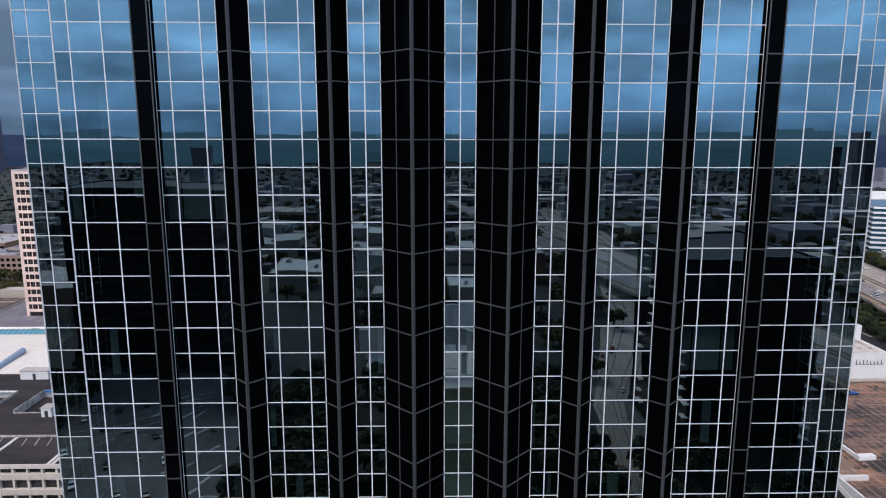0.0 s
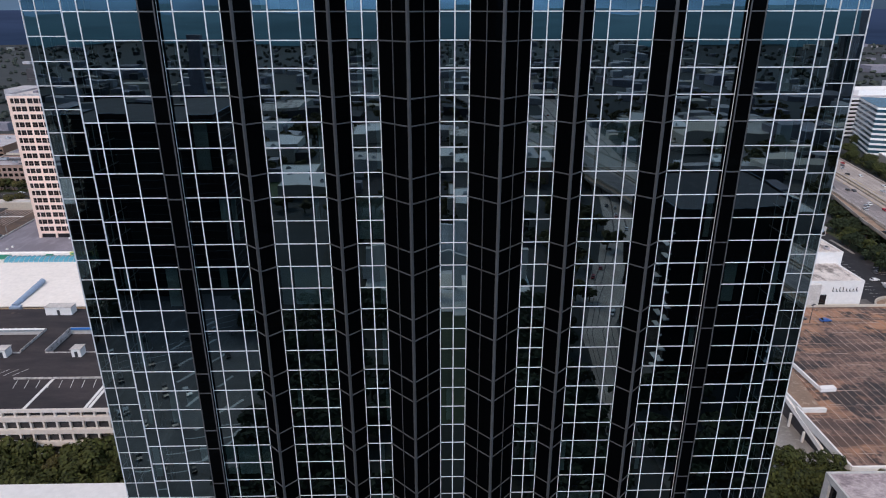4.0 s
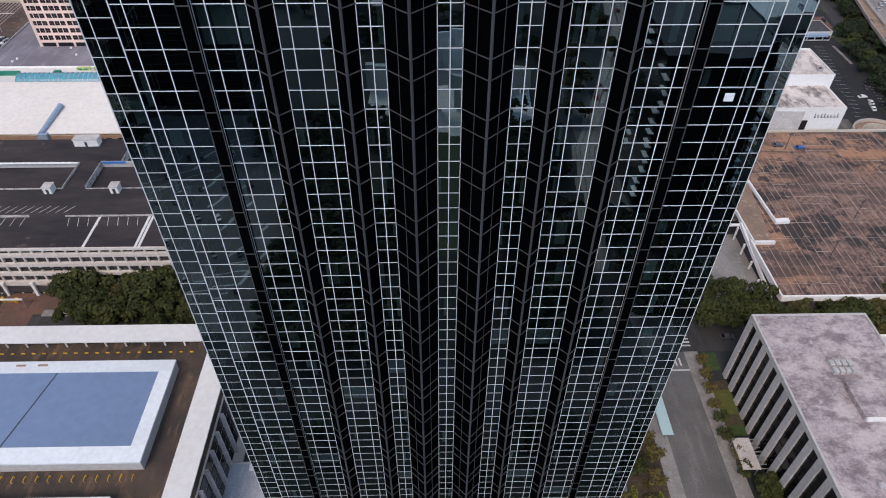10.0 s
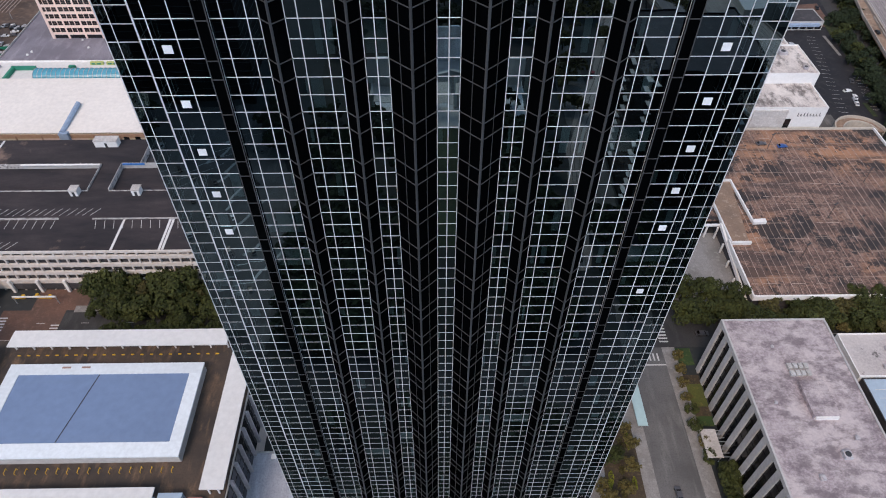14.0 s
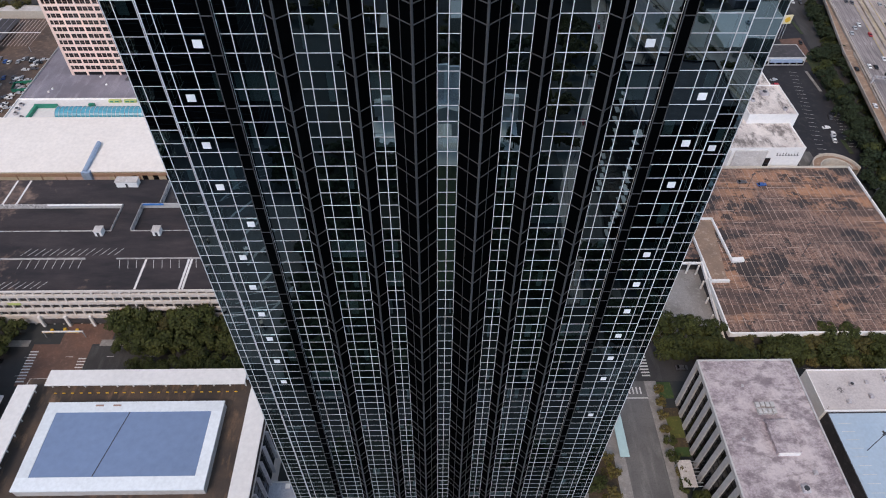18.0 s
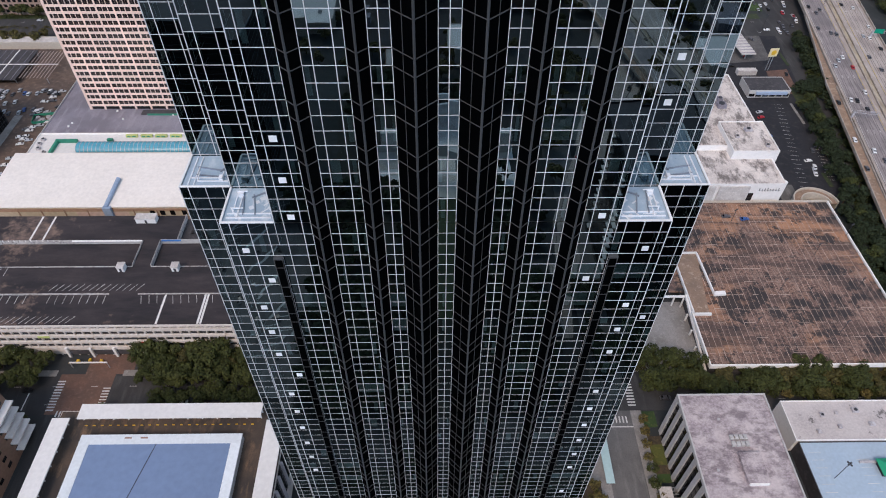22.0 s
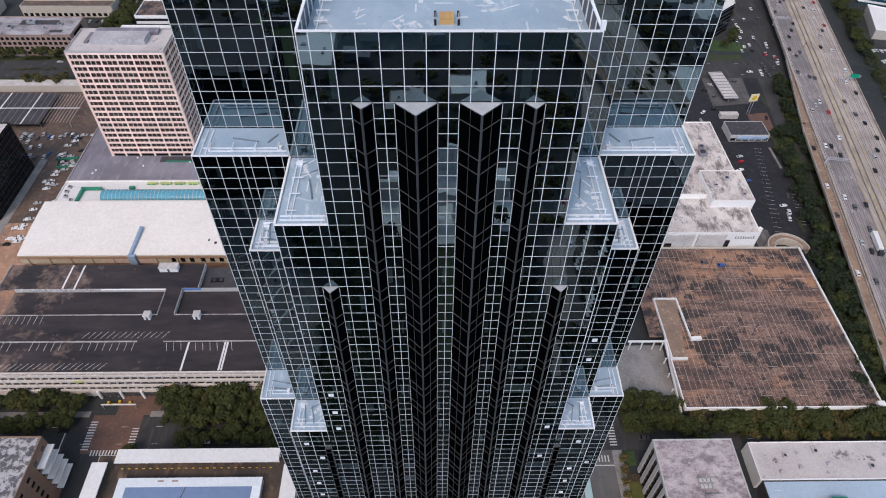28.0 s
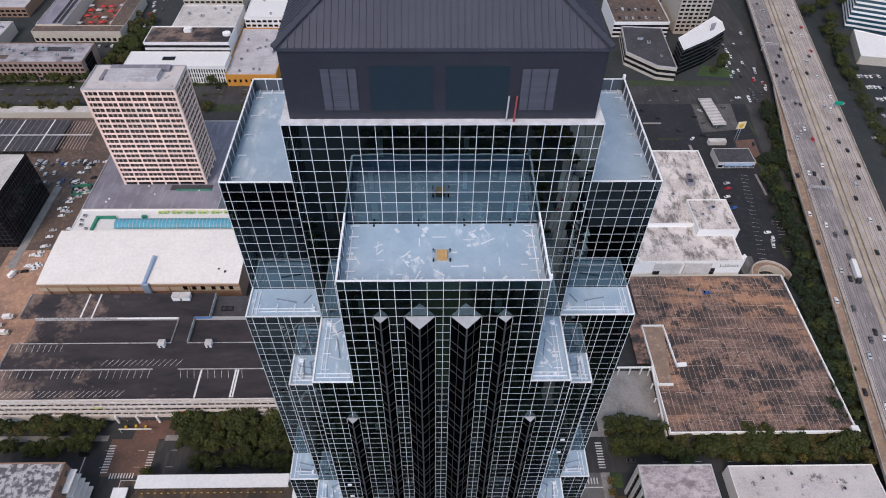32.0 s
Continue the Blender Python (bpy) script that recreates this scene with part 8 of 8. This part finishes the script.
sheet("lawn_6", [(-150, -480), (-92, -440), (-110, -380), (-170, -400)], 0.06, LAWN, "bright green lawn between pale roofs", "lawn")
stripes("walk_lines", [(-100 + 7 * i, -205 + 14 * i, 22, 1.2, 0.065, 28) for i in range(6)] + [(-128 + 6 * i, -160 - 9 * i, 30, 0.25, 0.065, 62) for i in range(8)] + [(-82 + 2.5 * i, -112 - 6 * i, 14, 0.5, 0.065, 80) for i in range(6)], PAINT_W, "white lines across a pale car park")
for i in range(30):
    car(rs.choice((0, 1, 2, 3, 3)), -118 + 9.5 * (i % 6) - 5 * (i // 6) * 0.6, -120 - 21 * (i // 6) + rs.uniform(-2, 2), 62 + rs.choice((0, 180)), 0.06, "parked on pale asphalt", "south car park")

# a half-round fountain wall behind a gabled stone screen with three arches
WALL_STONE = plain("cream_limestone", (0.74, 0.70, 0.64), rough=0.8, spread=0.12, scale=0.12)
WET = plain("white_water_wall", (0.78, 0.79, 0.80), rough=0.3, spread=0.25, scale=0.25)
sheet("fountain_plaza", rect(-31, 47, -288, -233), 0.07, plain("pale_plaza_paving", (0.76, 0.75, 0.74), rough=0.8, spread=0.35, scale=0.12, fine=1.0), "pale paved plaza round the fountain", "paving")
fountain = thing("water_wall", "tall half-round wet stone fountain wall behind a gabled arch screen", "fountain", (6, -262, 0))
ws = Soup()
n = 28
for i in range(n):
    a0, a1 = math.pi * (1 + i / n), math.pi * (1 + (i + 1) / n)
    q = [(r_ * math.cos(a_), r_ * math.sin(a_)) for a_, r_ in ((a0, 26), (a0, 27.4), (a1, 27.4), (a1, 26))]
    ws.prism(q, 0, 19.5)
part("curved_wall", ws, WET, fountain, "wet grey curved wall")
for sx in (-1, 1):
    s = Soup()
    s.box(sx * 33 - 7, sx * 33 + 7, -1.5, 1.5, 0, 15)
    part("side_wall", s, WALL_STONE, fountain)
s = Soup()
for x0, x1 in ((-17, -13), (-7.5, -4.5), (4.5, 7.5), (13, 17)):
    s.box(x0, x1, 18, 20, 0, 12)
part("screen_pier", s, WALL_STONE, fountain)
s = Soup()
s.v = [(x, y, z) for y in (18, 20) for x, z in ((-17, 12), (17, 12), (17, 15.5), (0, 21), (-17, 15.5))]
s.f = [(0, 1, 2, 3, 4), (9, 8, 7, 6, 5), (0, 5, 6, 1), (1, 6, 7, 2), (2, 7, 8, 3), (3, 8, 9, 4), (4, 9, 5, 0)]
s.k = [0] * 7
part("gable", s, WALL_STONE, fountain, "cream stone gable of the arch screen")
s = Soup()
s.box(-38, 38, -2, 17, 0.0, 0.35)
s.box(-30, 30, 21, 40, 0.0, 0.30)
part("basin", s, WALL_STONE, fountain, "pale paved basin floor")

# low buildings beyond, with pale and grey roofs
for x, y, w_, d_, z, mw, mr in ((-92, -420, 34, 44, 12, STUCCO, WHITE_ROOF), (-140, -520, 60, 40, 14, STUCCO, WHITE_ROOF), (-180, -640, 70, 60, 11, WHITE_WALL, OLD_WHITE), (-190, -770, 80, 60, 12, STUCCO, DIRTY_WHITE),
                                (-20, -356, 30, 22, 9, BRICK, OLD_WHITE), (24, -372, 26, 30, 12, STUCCO, WHITE_ROOF), (-40, -480, 46, 34, 14, GREY_PIER, OLD_WHITE), (20, -500, 44, 36, 10, STUCCO, WHITE_ROOF),
                                (70, -460, 36, 40, 16, BRICK, PALE_ROOF), (50, -590, 60, 40, 12, STUCCO, DIRTY_WHITE), (-50, -620, 60, 44, 10, STUCCO, WHITE_ROOF), (-230, -350, 60, 60, 18, BRICK, OLD_WHITE),
                                (205, -340, 50, 44, 12, STUCCO, WHITE_ROOF), (250, -460, 44, 40, 9, WHITE_WALL, WHITE_ROOF), (330, -620, 90, 60, 12, STUCCO, OLD_WHITE), (230, -640, 56, 60, 14, STUCCO, WHITE_ROOF), (300, -300, 60, 60, 14, BRICK, DARK_ROOF)):
    bb = block("flat_block", "low flat-roofed commercial building with roof units", "building", x - w_ / 2, x + w_ / 2, y - d_ / 2, y + d_ / 2, z, mw, mr, 0.7)
    vents(bb, z + 0.1, [(rs.uniform(-0.35, 0.35) * w_, rs.uniform(-0.35, 0.35) * d_, rs.uniform(2, 4), rs.uniform(2, 4), 1.6) for q in range(2)])


def grove(name, label, spots, material, seed, n=420, leaf=0.95, size=1.0):
    """Many trees with uneven leafy crowns and short trunks, too many to count, as one mesh."""
    crowns = [crown_data("grove_crown", material, seed + k, 5.6, 10.5, n, leaf) for k in range(3)]
    rg = random.Random(seed)
    vs, fs, n0 = [], [], 0
    for x, y in spots:
        me = rg.choice(crowns)
        co = np.empty(len(me.vertices) * 3)
        me.vertices.foreach_get("co", co)
        co = co.reshape(-1, 3)
        a_, k = rg.uniform(0, 6.283), size * rg.uniform(0.7, 1.25)
        c_, s_ = math.cos(a_), math.sin(a_)
        vs.append(np.stack([x + k * (c_ * co[:, 0] - s_ * co[:, 1]), y + k * (s_ * co[:, 0] + c_ * co[:, 1]), k * co[:, 2]], 1))
        fs.append(n0 + np.arange(len(co)).reshape(-1, 4))
        n0 += len(co)
        stem = np.array([(x + 0.3 * i, y + 0.3 * j, z) for z in (0.0, 5.0) for i, j in ((-1, -1), (1, -1), (1, 1), (-1, 1))])
        vs.append(stem)
        fs.append(n0 + np.array([(0, 1, 5, 4), (1, 2, 6, 5), (2, 3, 7, 6), (3, 0, 4, 7)]))
        n0 += 8
    me = bpy.data.meshes.new(name)
    me.from_pydata(np.concatenate(vs).tolist(), [], np.concatenate(fs).tolist())
    me.materials.append(material)
    for c in crowns:
        bpy.data.meshes.remove(c)
    return tagged(new(name, me), label, "trees", kind="stuff")


rg_ = random.Random(5)
spots = [(rg_.uniform(-57, -12), rg_.uniform(-236, -92)) for i in range(110)] + [(rg_.uniform(24, 41), rg_.uniform(-240, -92)) for i in range(50)] + [(rg_.uniform(40, 52 + 0.06 * (-130 - y)), y) for y in [rg_.uniform(-225, -95) for i in range(40)]] + [(rg_.uniform(-56, 60), rg_.uniform(-340, -294)) for i in range(60)]
# leaves coloured darker than LEAF so the glass mirrors near-black shade
grove("park_trees", "dense oaks on both sides of the park lawn, leaf colour darkened", spots, LEAF_DEEP, 61)
spots = [(rg_.uniform(-200, 75), rg_.uniform(-70, -34)) for i in range(40)] + [(rg_.uniform(-165, -132), rg_.uniform(-235, -95)) for i in range(34)] + [(rg_.uniform(-86, -60), rg_.uniform(-238, -205)) for i in range(12)] + [(rg_.uniform(64, 128), rg_.uniform(-160, -92)) for i in range(60)]
# trees added where the glass mirrors darkness, shade put into their leaf colour
grove("street_grove", "oaks along the street and car park, leaf colour darkened", spots, LEAF_DEEP, 71)
spots = [(between(k, 1.0)[0] + rg_.uniform(6, 40), between(k, 1.0)[1] + rg_.uniform(-40, 40)) for k in (2, 3, 4, 5) for i in range(26)] + [(between(k, 0.0)[0] - rg_.uniform(6, 26), between(k, 0.0)[1] + rg_.uniform(-40, 40)) for k in (2, 3, 4, 5) for i in range(14)] + \
        [(rg_.uniform(-260, -70), rg_.uniform(-900, -330)) for i in range(230)] + [(rg_.uniform(190, 480), rg_.uniform(-900, -260)) for i in range(260)] + [(rg_.uniform(-70, 100), rg_.uniform(-900, -345)) for i in range(150)]
grove("highway_trees", "olive-green trees along the highway and among low roofs", spots, LEAF_OLIVE, 81)

# dense strips of trees beside the freeway and the avenue
spots = [(fx(rg_.uniform(197, 212), y), y) for y in [rg_.uniform(112, 332) for i in range(74)]] + [(fx(rg_.uniform(206, 213), y), y) for y in [rg_.uniform(330, 392) for i in range(14)]]
grove("verge_trees", "dense dark green trees between the car parks and the freeway", spots, LEAF_DEEP, 91, 1000, 0.5, 0.72)
spots = [(rg_.uniform(-420, -130), rg_.uniform(386, 395)) for i in range(30)] + [(rg_.uniform(-420, -252), rg_.uniform(425, 430)) for i in range(24)] + [(rg_.uniform(-278, -254), rg_.uniform(432, 540)) for i in range(26)]
grove("avenue_grove", "dark and olive trees along the avenue", spots, LEAF_OLIVE, 95, 700, 0.6, 0.8)

# far cars of the streets and lots
mats = [CAR_KINDS[k][0].materials[0] for k in range(len(CAR_KINDS))] + [DARK_GLASS, TYRE]
vs, fs, ms = [], [], []
for k, m in FAR_CARS:
    pieces = [(CAR_KINDS[k][0], k, Matrix())] + [(d, len(CAR_KINDS), Matrix()) for nm, d in CAR_KINDS[k][1]] + [(AXLE, len(CAR_KINDS) + 1, pose(wx, 0, 0.33)) for wx in (-1.4, 1.4)]
    for me, slot, local in pieces:
        n0 = len(vs)
        vs += [tuple(m @ local @ v.co) for v in me.vertices]
        fs += [tuple(n0 + i for i in p.vertices) for p in me.polygons]
        ms += [slot] * len(me.polygons)
me = bpy.data.meshes.new("far_cars")
me.from_pydata(vs, [], fs)
for m in mats:
    me.materials.append(m)
me.polygons.foreach_set("material_index", ms)
tagged(new("far_cars", me), "small cars on distant streets, decks and car parks", "cars", kind="stuff")
